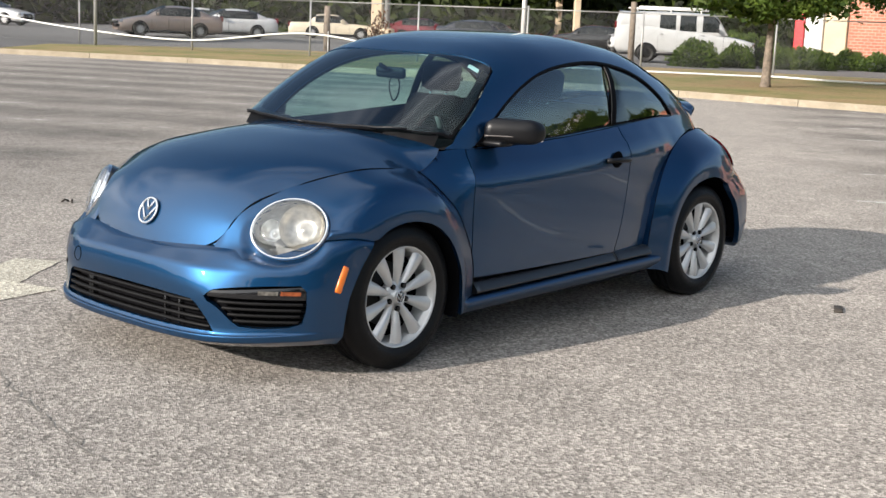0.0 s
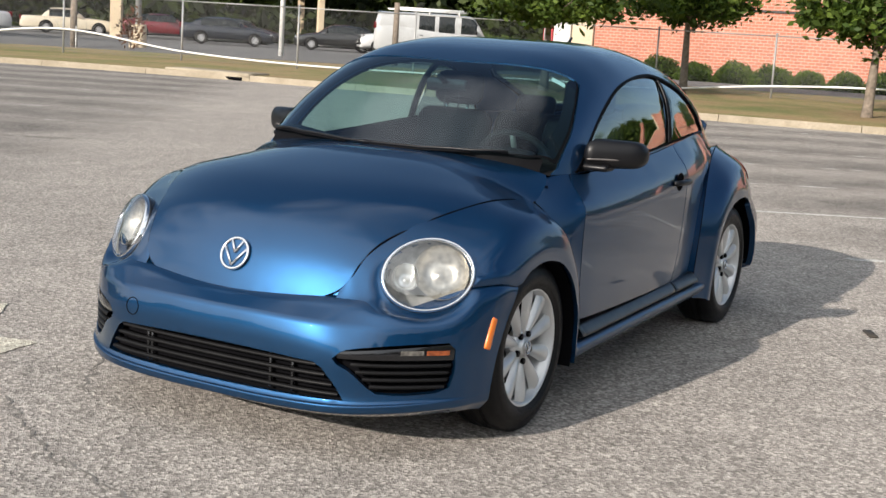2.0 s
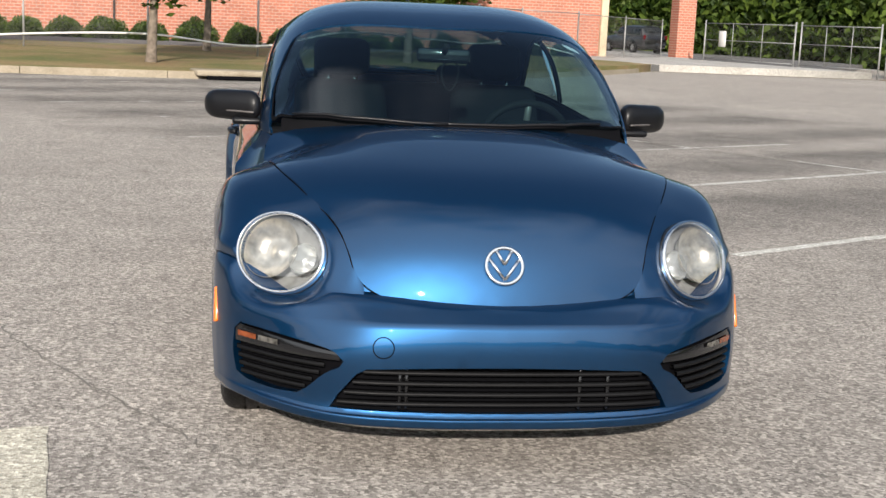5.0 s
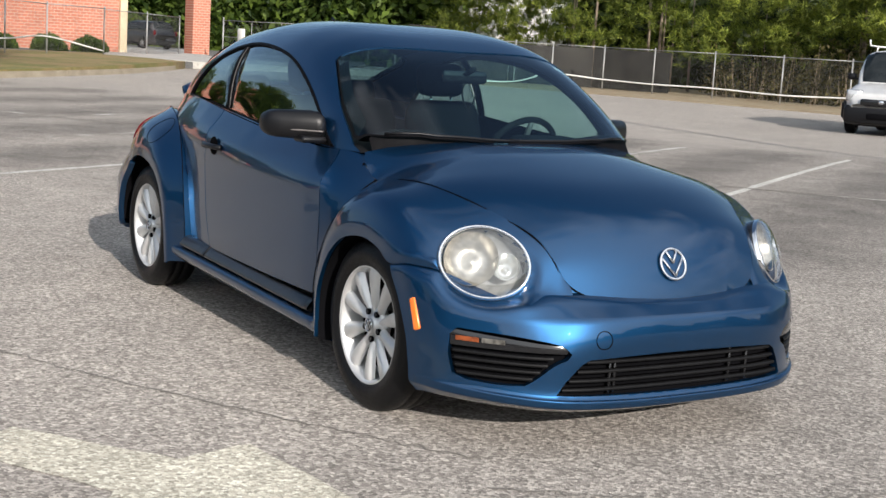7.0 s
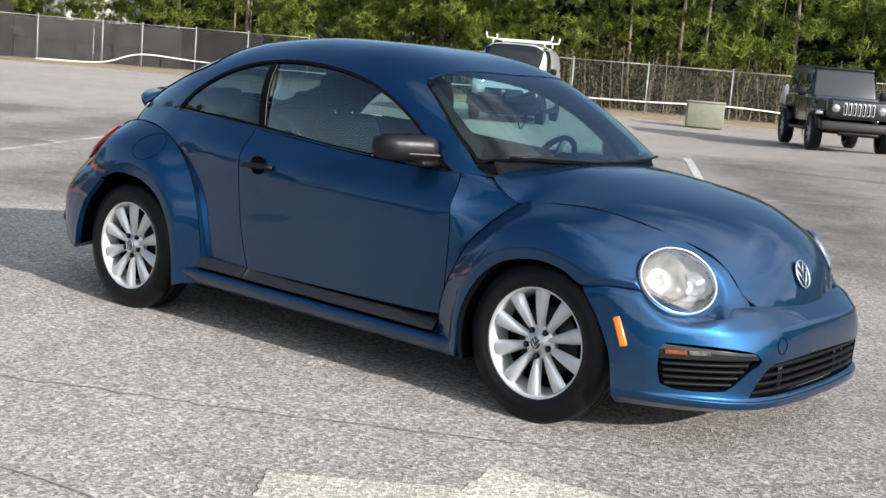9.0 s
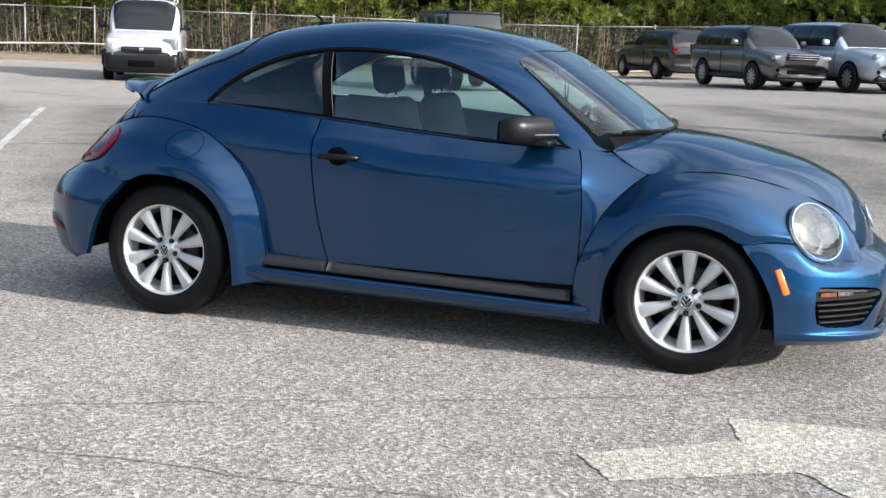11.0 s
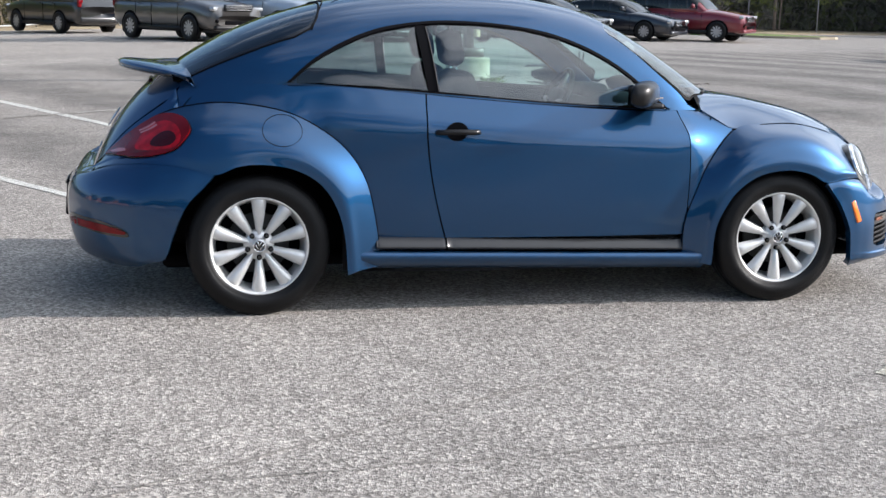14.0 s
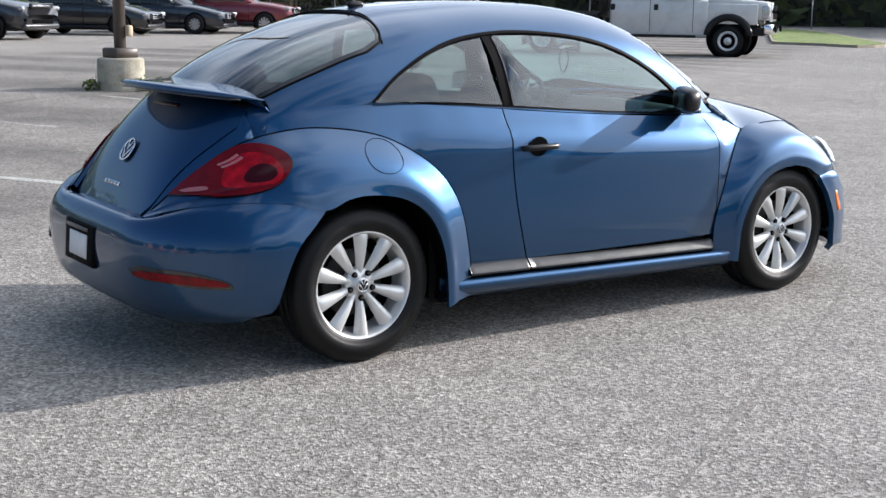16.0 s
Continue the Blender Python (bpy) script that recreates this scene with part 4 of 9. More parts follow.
def pine_tufts():
    """Boughs of pine along the fence: tufts of needles round the ends of twigs, with dark gaps between the boughs."""
    rng = np.random.default_rng(21)
    p = np.array(north_line, float)
    seg = np.r_[0, np.cumsum(np.hypot(*np.diff(p, axis=0).T))]
    boughs, tufts, needles = 1150, 12, 36
    at_ = rng.uniform(0, seg[-1], boughs)
    deep = rng.uniform(0, 1, boughs) ** 1.4 * 6.0
    high = rng.uniform(1.9, 7.6, boughs)
    b = np.c_[np.interp(at_, seg, p[:, 0]), np.interp(at_, seg, p[:, 1]) + deep - 1.0, high]
    size = rng.uniform(0.5, 1.1, boughs)[:, None, None]
    t = b[:, None] + rng.normal(size=(boughs, tufts, 3)) * (0.62, 0.62, 0.30) * size
    t = t.reshape(-1, 3)
    n = len(t)
    way = rng.normal(size=(n, needles, 3)) + (0, -0.25, 0.55)
    way /= np.linalg.norm(way, axis=2)[:, :, None]
    length = rng.uniform(0.16, 0.30, (n, needles, 1))
    root = t[:, None] + rng.normal(size=(n, needles, 3)) * 0.05
    across = np.cross(way, rng.normal(size=(n, needles, 3)))
    across *= 0.016 / (np.linalg.norm(across, axis=2)[:, :, None] + 1e-9)
    tip = root + way * length
    v = np.stack([root - across, root + across, tip + across * 0.5, tip - across * 0.5], axis=2)
    count = n * needles
    me = bpy.data.meshes.new("pine_foliage")
    me.vertices.add(4 * count)
    me.vertices.foreach_set("co", v.reshape(-1))
    me.loops.add(4 * count)
    me.loops.foreach_set("vertex_index", np.arange(4 * count, dtype=np.int32))
    me.polygons.add(count)
    me.polygons.foreach_set("loop_start", np.arange(0, 4 * count, 4, dtype=np.int32))
    me.update(calc_edges=True)
    ob = dress("pine_foliage", me, PINE, None, smooth=False)
    return tagged(ob, "sunlit pine boughs in tufts behind the wire fence", "trees", kind="stuff")


north_line = [(-60.0, 36.0), (-47.0, 35.0), (-38.0, 37.6), (-30.0, 39.0), (-20.5, 40.5), (-13.0, 45.0), (-6.0, 49.0), (8.0, 51.0), (20.0, 56.0), (34.0, 60.0)]
pine_tufts()
woods("undergrowth", [(a, b - 0.6) for a, b in north_line[2:9]], 7.0, 0.1, 2.4, 2200, 34, 0.085, SHADED_UNDERGROWTH, 22, "dry yellow-green undergrowth behind the wire fence, coloured darker for the trees' shade", (0.35, 0.35, 0.45), 1.4)
woods("far_foliage", [(a - 3, b + 9) for a, b in north_line], 12.0, 0.0, 8.0, 3400, 30, 0.36, SHADED_WOOD, 23, "inner foliage of the woods, gap shade in its dark leaf colour", (0.8, 0.8, 0.8))


def pine_trunks():
    rng = random.Random(31)
    p = np.array(north_line, float)
    seg = np.r_[0, np.cumsum(np.hypot(*np.diff(p, axis=0).T))]
    for k in range(48):
        s = rng.uniform(12, seg[-1] - 2)
        x, y = np.interp(s, seg, p[:, 0]) + rng.uniform(-0.8, 1), np.interp(s, seg, p[:, 1]) + rng.uniform(0.2, 4.0)
        r = rng.uniform(0.03, 0.10)
        ob = thing("pine_tree", "slim pine trunk standing in the woods", "tree", pose(x, y, 0.0), group="pine trunks")
        h = rng.uniform(5, 9)
        lean = rng.uniform(-0.25, 0.25)
        tube("trunk", [(0, 0, 0), (lean * 0.4, 0, h * 0.5), (lean, 0, h)], r, PINE_BARK, ob, ring=6, taper=[1, 0.75, 0.3])
        for j in range(3):
            hh = rng.uniform(0.8, 3.5)
            t = rng.uniform(0, 6.3)
            tube("limb", [(lean * hh / h, 0, hh), (0.7 * math.cos(t), 0.7 * math.sin(t), hh + rng.uniform(-0.1, 0.5))], r * 0.22, PINE_BARK, ob, ring=4, taper=[1, 0.4])


pine_trunks()


def saplings():
    """Bare stems of undergrowth close behind the fence, too many to count."""
    rng = np.random.default_rng(44)
    p = np.array(north_line[2:9], float)
    seg = np.r_[0, np.cumsum(np.hypot(*np.diff(p, axis=0).T))]
    v, f = [], []
    for s0 in rng.uniform(0, seg[-1], 900):
        x, y = np.interp(s0, seg, p[:, 0]) + rng.uniform(-0.5, 0.5), np.interp(s0, seg, p[:, 1]) + rng.uniform(-1.3, 1.6)
        h, r, lx, ly = rng.uniform(0.5, 2.6), rng.uniform(0.006, 0.022), rng.normal() * 0.16, rng.normal() * 0.16
        z, i = flat0(x, y), len(v)
        for k, (q, w) in enumerate(((0.0, 1.0), (0.5, 0.8), (1.0, 0.4))):
            bend = 0.06 * math.sin(q * 3 + s0)
            v += [(x + lx * q + bend + r * w * math.cos(t), y + ly * q + r * w * math.sin(t), z - 0.05 + h * q) for t in (0, 2.1, 4.2)]
        for k in (0, 3):
            f += [(i + k + j, i + k + (j + 1) % 3, i + k + 3 + (j + 1) % 3, i + k + 3 + j) for j in range(3)]
    ob = raw("sapling_stems", v, f, plain("dry_stem", (0.27, 0.21, 0.14), 0.85, vary=0.4, scale=3), None)
    return tagged(ob, "thin dry tan stems of saplings behind the fence", "undergrowth", kind="stuff")


saplings()
# trees all round the rest of the place, far from the path
east = [(44.0, 66.0), (70.0, 52.0), (92.0, 20.0), (92.0, -30.0), (70.0, -70.0), (20.0, -92.0), (-6.0, -95.0)]
woods("eastern_trees", [(22.0, 62.0), (40.0, 61.0), (60.0, 50.0), (66.0, 26.0)], 10.0, 0.0, 12.0, 5200, 24, 0.42, SHADED_WOOD, 24, "dark green trees behind the far fence", (0.7, 0.7, 0.6))
woods("distant_trees", east[::-1], 14.0, 0.0, 6.0, 3600, 22, 0.8, SHADED_WOOD, 25, "distant dark tree line round the car park", (1.2, 1.2, 1.0))
woods("western_trees", [(-20.0, -92.0), (-60.0, -86.0), (-74.0, -66.0), (-84.0, -40.0), (-84.0, -24.0)], -12.0, 0.0, 11.0, 4200, 24, 0.5, SHADED_WOOD, 26, "tall dark trees beyond the road", (1.0, 1.0, 0.8))
woods("gate_trees", [(-62.0, 34.0), (-76.0, 32.0), (-92.0, 22.0)], -10.0, 0.1, 11.0, 2600, 26, 0.32, LEAVES, 27, "green trees behind the gate", (0.6, 0.6, 0.5))

# ---- brick building ----
def brick_material():
    m, tree, bsdf = material("red_brick")
    where = place(tree)
    b = tree.nodes.new("ShaderNodeTexBrick")
    swap = tree.nodes.new("ShaderNodeCombineXYZ")
    split = tree.nodes.new("ShaderNodeSeparateXYZ")
    tree.links.new(where, split.inputs[0])
    tree.links.new(split.outputs["X"], swap.inputs["X"])
    tree.links.new(split.outputs["Z"], swap.inputs["Y"])
    tree.links.new(swap.outputs[0], b.inputs["Vector"])
    b.inputs["Scale"].default_value = 1.0
    b.inputs["Brick Width"].default_value = 0.30
    b.inputs["Row Height"].default_value = 0.135
    b.inputs["Mortar Size"].default_value = 0.016
    b.inputs["Color1"].default_value = (0.50, 0.185, 0.115, 1)
    b.inputs["Color2"].default_value = (0.42, 0.15, 0.095, 1)
    b.inputs["Mortar"].default_value = (0.52, 0.34, 0.26, 1)
    n = ramp(tree, noise_of(tree, where, 1.3, 5.0), [(0.3, (0.82,) * 3), (0.7, (1.1,) * 3)])
    tree.links.new(mixed(tree, "MULTIPLY", 0.8, b.outputs["Color"], n), bsdf.inputs["Base Color"])
    bsdf.inputs["Roughness"].default_value = 0.85
    bump(tree, bsdf, b.outputs["Fac"], -0.5, 0.01)
    return m


BRICK = brick_material()
CREAM = plain("cream_wall_coat", (0.62, 0.50, 0.34), 0.8, scale=1.5)
RED_PANEL = plain("red_panel", (0.50, 0.02, 0.025), 0.45)
WHITE_PANEL = plain("white_panel", (0.72, 0.71, 0.68), 0.55, scale=3)
ROOF_EDGE = plain("roof_edge", (0.30, 0.28, 0.26), 0.6)


def brick_building():
    a, b = Vector((-50.0, -20.1)), Vector((-53.9, 15.3))
    length = (b - a).length
    turn = math.degrees(math.atan2((b - a).y, (b - a).x))
    ob = thing("brick_building", "long red brick building with a cream corner and entrance", "building", pose(a.x, a.y, 0, 0, 0, turn))
    part("wall", rounded_box((length, 0.4, 7.2), 0.01, 1, at=(length / 2, 0.2, 3.5)), BRICK, ob, smooth=False)
    part("wall", rounded_box((0.4, 18.0, 7.2), 0.01, 1, at=(length - 0.2, 9.42, 3.5)), BRICK, ob, smooth=False)
    part("wall", rounded_box((0.4, 18.0, 7.2), 0.01, 1, at=(0.2, 9.42, 3.5)), BRICK, ob, smooth=False)
    part("roof", rounded_box((length + 0.3, 18.8, 0.3), 0.05, 1, at=(length / 2, 9.2, 7.25)), ROOF_EDGE, ob, smooth=False)
    part("ledge", rounded_box((length, 0.06, 0.10), 0.01, 1, at=(length / 2, -0.03, 3.4)), DARK_METAL, ob, smooth=False)
    part("corner_pier", rounded_box((1.0, 0.6, 7.2), 0.03, 1, at=(-0.55, 0.2, 3.5)), CREAM, ob, smooth=False)
    part("corner_pier", rounded_box((0.35, 0.5, 7.2), 0.02, 1, at=(length + 0.18, 0.1, 3.5)), CREAM, ob, smooth=False)
    part("entrance_panel", rounded_box((0.8, 0.3, 2.4), 0.02, 1, at=(-1.55, 0.1, 1.4)), WHITE_PANEL, ob, smooth=False)
    part("entrance_panel", rounded_box((0.45, 0.35, 2.9), 0.03, 1, at=(-2.2, 0.05, 1.6)), RED_PANEL, ob, "red entrance column", smooth=False)
    part("downpipe", rounded_box((0.09, 0.09, 6.8), 0.02, 1, at=(13.5, -0.06, 3.6)), DARK_METAL, ob, smooth=False)
    pillar = thing("brick_pillar", "free-standing red brick pillar by the drive", "pillar", pose(-60.6, 21.6, 0, 0, 0, turn))
    part("shaft", rounded_box((1.0, 1.0, 6.5), 0.03, 1, at=(0, 0, 3.2)), BRICK, pillar, smooth=False)
    part("cap", rounded_box((1.15, 1.15, 0.15), 0.03, 1, at=(0, 0, 6.5)), CREAM, pillar, smooth=False)
    white = thing("white_building", "plain white building behind the trees", "building", pose(-66.0, 44.0, 0, 0, 0, 40))
    part("wall", rounded_box((12, 8, 9), 0.05, 1, at=(0, 0, 4.5)), WHITE_PANEL, white, smooth=False)
    part("roof", rounded_box((12.4, 8.4, 0.3), 0.05, 1, at=(0, 0, 9.1)), ROOF_EDGE, white, smooth=False)


brick_building()


def canopy():
    ob = thing("canopy", "cream columned canopy with a red roof edge", "canopy", pose(-48.8, -48.0, FAR_Z - 0.02, 0, 0, 40))
    for dx in (-0.55, 0.55):
        part("column", rounded_box((0.5, 0.6, 4.6), 0.03, 1, at=(dx, 0, 2.3)), CREAM, ob, smooth=False)
    part("beam", rounded_box((9.0, 5.0, 0.8), 0.05, 1, at=(0, -2.0, 5.0)), WHITE_PANEL, ob, smooth=False)
    sign = thing("red_canopy", "red roofed station canopy far behind the cars", "canopy", pose(-66.0, -47.0, FAR_Z - 0.02, 0, 0, 50))
    part("roof", rounded_box((7.0, 4.0, 0.9), 0.05, 1, at=(0, 0, 4.2)), RED_PANEL, sign, smooth=False)
    for dx in (-2.5, 2.5):
        part("column", rounded_box((0.4, 0.4, 3.8), 0.03, 1, at=(dx, 0, 1.9)), CREAM, sign, smooth=False)


canopy()


def poles():
    for x, y, r, h, mat, name, label in (
        (-36.6, -27.9, 0.10, 9.0, WHITE_PIPE, "flag_pole", "tall white metal pole beside the road"),
        (-33.2, -32.3, 0.12, 9.0, GALVANISED, "lamp_post", "grey lamp post on a round concrete base"),
    ):
        ob = thing(name, label, "pole", pose(x, y, 0.2))
        tube("shaft", [(0, 0, 0), (0, 0, h)], r, mat, ob, ring=12)
        if name == "lamp_post":
            v, f = lathe([(0.0, 0.95), (0.30, 0.95), (0.33, 0.9), (0.34, -0.1)], 20)
            raw("footing", [(a, c, b) for a, b, c in v], f, CREAM, ob)
    for x, y, r, h, label in ((-31.3, -33.8, 0.14, 1.75, "short weathered wooden post on the verge"), (-35.4, -21.9, 0.12, 2.35, "weathered wooden pole beside the white van")):
        ob = thing("wooden_post", label, "post", pose(x, y, 0.2))
        tube("shaft", [(0, 0, -0.1), (0.02, 0, h * 0.6), (0.03, 0.01, h)], r, BARK, ob, ring=10, taper=[1, 0.95, 0.85])
    grey = thing("sign_post", "thick grey metal post on the verge", "post", pose(-21.2, -35.0, 0.1))
    tube("shaft", [(0, 0, 0), (0, 0, 4.0)], 0.06, GALVANISED, grey, ring=8)
    sign = thing("small_sign", "small white sign board on two short legs", "sign", pose(-30.6, -33.0, 0.2, 0, 0, 45))
    part("board", rounded_box((0.55, 0.03, 0.4), 0.01, 1, at=(0, 0, 0.55)), WHITE_PANEL, sign)
    for dx in (-0.22, 0.22):
        tube("leg", [(dx, 0, -0.05), (dx, 0, 0.4)], 0.02, WHITE_PIPE, sign, ring=6)


poles()


def lamp_standard():
    ob = thing("light_pole", "dark bronze square light pole on a concrete block", "light pole", pose(2.72, 12.07, lie(2.72, 12.07), 0, 0, 12))
    v, f = lathe([(0.30, -0.1), (0.34, -0.02), (0.325, 0.0), (0.32, 0.40), (0.31, 0.425), (0.29, 0.435), (0.0, 0.437)], 28)
    raw("footing", [(a, c, b) for a, b, c in v], [q[::-1] for q in f], STAINED, ob, "stained pale concrete footing")
    part("base_plate", rounded_box((0.36, 0.36, 0.14), 0.02, 1, at=(0, 0, 0.50)), BRONZE, ob)
    part("shaft", rounded_box((0.13, 0.13, 7.5), 0.015, 1, at=(0, 0, 4.25)), BRONZE, ob)
    part("junction_box", rounded_box((0.08, 0.10, 0.15), 0.02, 2, at=(0.09, -0.09, 0.80)), CREAM, ob, "small cream junction box")
    rng = np.random.default_rng(9)
    for k, (dx, dy) in enumerate(((-0.42, -0.05), (0.36, -0.25), (0.22, -0.36))):
        weeds = thing("weeds", "small green weeds growing at the concrete block", "weeds", pose(2.72 + dx, 12.07 + dy, lie(2.72, 12.07)), group="weeds")
        leaf_mesh("leaves", rng.normal(size=(80, 3)) * (0.07, 0.06, 0.05) + (0, 0, 0.07), 0.035, LEAVES, weeds, 60 + k)
        tube("stem", [(0, 0, -0.01), (0, 0, 0.15)], 0.01, BARK, weeds, ring=4)


BRONZE = plain("bronze_paint", (0.060, 0.045, 0.036), 0.5, scale=4)
STAINED = soil_material("stained_concrete", [(0.3, (0.20, 0.18, 0.13)), (0.5, (0.36, 0.33, 0.26)), (0.75, (0.46, 0.43, 0.36))], 3.0, 0.3)
lamp_standard()


def utility_box():
    ob = thing("utility_box", "green-grey metal utility box beside the fence", "utility box", pose(-14.1, 30.6, 0.0, 0, 0, 30))
    part("cabinet", rounded_box((1.1, 0.8, 0.75), 0.04, 2, at=(0, 0, 0.40)), plain("box_paint", (0.20, 0.21, 0.15), 0.55), ob)
    part("lid", rounded_box((1.16, 0.86, 0.06), 0.02, 1, at=(0, 0, 0.79)), plain("lid_paint", (0.24, 0.25, 0.18), 0.5), ob)
    for k, dx in enumerate((2.3, 2.75)):
        m = thing("meter_post", "grey meter box on a post by the fence", "meter", pose(-14.9 + dx, 32.9 + 0.55 * k, 0.03), group="meter posts")
        tube("post", [(0, 0, -0.02), (0, 0, 1.5)], 0.04, GALVANISED, m, ring=6)
        part("box", rounded_box((0.25, 0.15, 0.5), 0.03, 1, at=(0, 0, 1.2)), GALVANISED, m)


utility_box()


def grass_island(outline, label):
    slab("grass_island", outline, lambda x, y: lie(x, y) + 0.075, GRASS_GREEN, label, "grass")
    kerb_run(outline + [outline[0]], "kerb", "pale concrete kerb round a grass island", 0.6)


GRASS_GREEN = soil_material("green_grass", [(0.3, (0.10, 0.15, 0.03)), (0.7, (0.22, 0.27, 0.07))], 1.2)
grass_island([(20.6, 45.0), (22.4, 42.2), (24.4, 41.4), (25.4, 43.2), (24.2, 48.5), (20.4, 49.5)], "sunlit green grass island among the bays")
grass_island([(32.6, 26.2), (32.9, 24.4), (32.6, 22.6), (36.0, 24.0), (44.0, 33.0), (46.0, 37.5), (42.5, 35.0)], "sunlit green grass island at the road")
EAST_POSTS = [(27.0, 54.2), (31.0, 54.6), (35.0, 54.2), (39.0, 52.0), (43.0, 48.0), (46.0, 43.0), (49.0, 38.0), (52.0, 33.0), (55.0, 28.0)]
wire_fence(EAST_POSTS, "chain link fence with dark woods behind it", flat0)


# ---- the blue car ----
Z_ROOF = pchip([(1.04, 1.0), (0.91, 1.085), (0.71, 1.22), (0.46, 1.36), (0.25, 1.427), (-0.04, 1.464), (-0.34, 1.471), (-0.77, 1.44), (-1.05, 1.38), (-1.28, 1.30), (-1.51, 1.185), (-1.79, 0.975), (-1.91, 0.835), (-2.0, 0.67), (-2.03, 0.60)])
Y_BELT = pchip([(1.05, 0.61), (0.87, 0.708), (0.65, 0.752), (0.3, 0.762), (0.0, 0.762), (-0.47, 0.747), (-0.8, 0.728), (-1.1, 0.69), (-1.4, 0.635), (-1.58, 0.60), (-1.8, 0.53), (-1.95, 0.475), (-2.03, 0.45)])
Z_BASE = pchip([(1.05, 0.87), (0.6, 0.90), (-1.1, 0.92), (-1.4, 0.86), (-1.6, 0.78), (-1.8, 0.66), (-2.03, 0.50)])
Z_BELT = pchip([(0.75, 0.94), (0.42, 0.95), (0.07, 0.97), (-0.49, 1.012), (-0.73, 1.03), (-1.13, 1.04), (-1.6, 0.96)])
LEAN = pchip([(0.1, 0.09), (-0.5, 0.07), (-1.15, 0.0)])
CROWN = pchip([(0.1, 4.0), (-0.5, 3.4), (-1.15, 2.8)])
Y_LOW = pchip([(0.95, 0.815), (0.787, 0.832), (0.65, 0.842), (0.3, 0.848), (0.0, 0.846), (-0.47, 0.831), (-0.8, 0.803), (-1.1, 0.758), (-1.4, 0.703), (-1.58, 0.668)])


def cabin_at(x, a):
    """The body's upper shell: x along the car, a from 0 at the side's foot to 90 at the middle of the roof."""
    a = min(max(a, 0.0), 90.0)
    t = radians(a)
    c, s = max(math.cos(t), 0.0), max(math.sin(t), 0.0)
    zb = Z_BASE(x)
    n = CROWN(x)
    f = s ** (2 / n)
    return (x, Y_BELT(x) * c ** (2 / n) * (1 - LEAN(x) * f), zb + (Z_ROOF(x) - zb) * f)


def angle_of_z(x, z):
    zb = Z_BASE(x)
    f = min(max((z - zb) / (Z_ROOF(x) - zb), 0.0), 1.0)
    return math.degrees(math.asin(f ** (CROWN(x) / 2)))


def angle_of_y(x, y):
    want, n, k = min(max(abs(y) / Y_BELT(x), 0.0), 1.0), CROWN(x), LEAN(x)
    lo, hi = 0.0, math.pi / 2
    for _ in range(30):
        a = (lo + hi) / 2
        if max(math.cos(a), 0.0) ** (2 / n) * (1 - k * math.sin(a) ** (2 / n)) > want:
            lo = a
        else:
            hi = a
    return math.degrees((lo + hi) / 2)


def flank_at(x, z):
    """The body's side: x along the car, z up."""
    zb = Z_BASE(x)
    y = Y_BELT(x)
    if z > zb:
        f = min((z - zb) / (Z_ROOF(x) - zb), 0.999)
        y *= (1 - f ** CROWN(x)) ** (1 / CROWN(x)) * (1 - LEAN(x) * f)
    t = min(max((Z_BELT(x) - z) / 0.15, 0.0), 1.0)
    y += (Y_LOW(x) - y) * t * t * (3 - 2 * t)
    if z < 0.55:
        y -= 0.022 * ((0.55 - z) / 0.3) ** 2
    return (x, y, z)


HOOD_LINE = spline([(1.0, 0.997), (1.2, 0.985), (1.36, 0.962), (1.62, 0.905), (1.77, 0.85), (1.88, 0.785), (1.955, 0.69), (1.99, 0.615), (2.013, 0.55), (2.016, 0.532)], 120)
HOOD_RUN = np.r_[0, np.cumsum(np.hypot(*np.diff(HOOD_LINE, axis=0).T))]
HOOD_DROP = pchip([(1.0, 0.05), (1.1, 0.085), (1.22, 0.125), (1.38, 0.09), (1.56, 0.06), (1.73, 0.075), (1.84, 0.10), (1.95, 0.05), (2.02, -0.03)])


def hood_run(x):
    return float(np.interp(x, HOOD_LINE[:, 0], HOOD_RUN))


def hood_at(s, y):
    """The hood: s metres along its middle from the rear, y across."""
    x = float(np.interp(s, HOOD_RUN, HOOD_LINE[:, 0]))
    z = float(np.interp(s, HOOD_RUN, HOOD_LINE[:, 1]))
    if s > HOOD_RUN[-1]:
        z -= s - HOOD_RUN[-1]
    return (x - 0.31 * y * y, y, z - HOOD_DROP(x) * (abs(y) / 0.7) ** 3.0)


HOOD_EDGE = [(1.035, 0.69), (1.10, 0.715), (1.22, 0.722), (1.38, 0.70), (1.56, 0.675), (1.73, 0.60), (1.837, 0.535), (1.93, 0.482), (1.98, 0.456), (2.004, 0.425)]
FENDER_TOP = [hood_at(hood_run(x), y) for x, y in HOOD_EDGE[2:]]

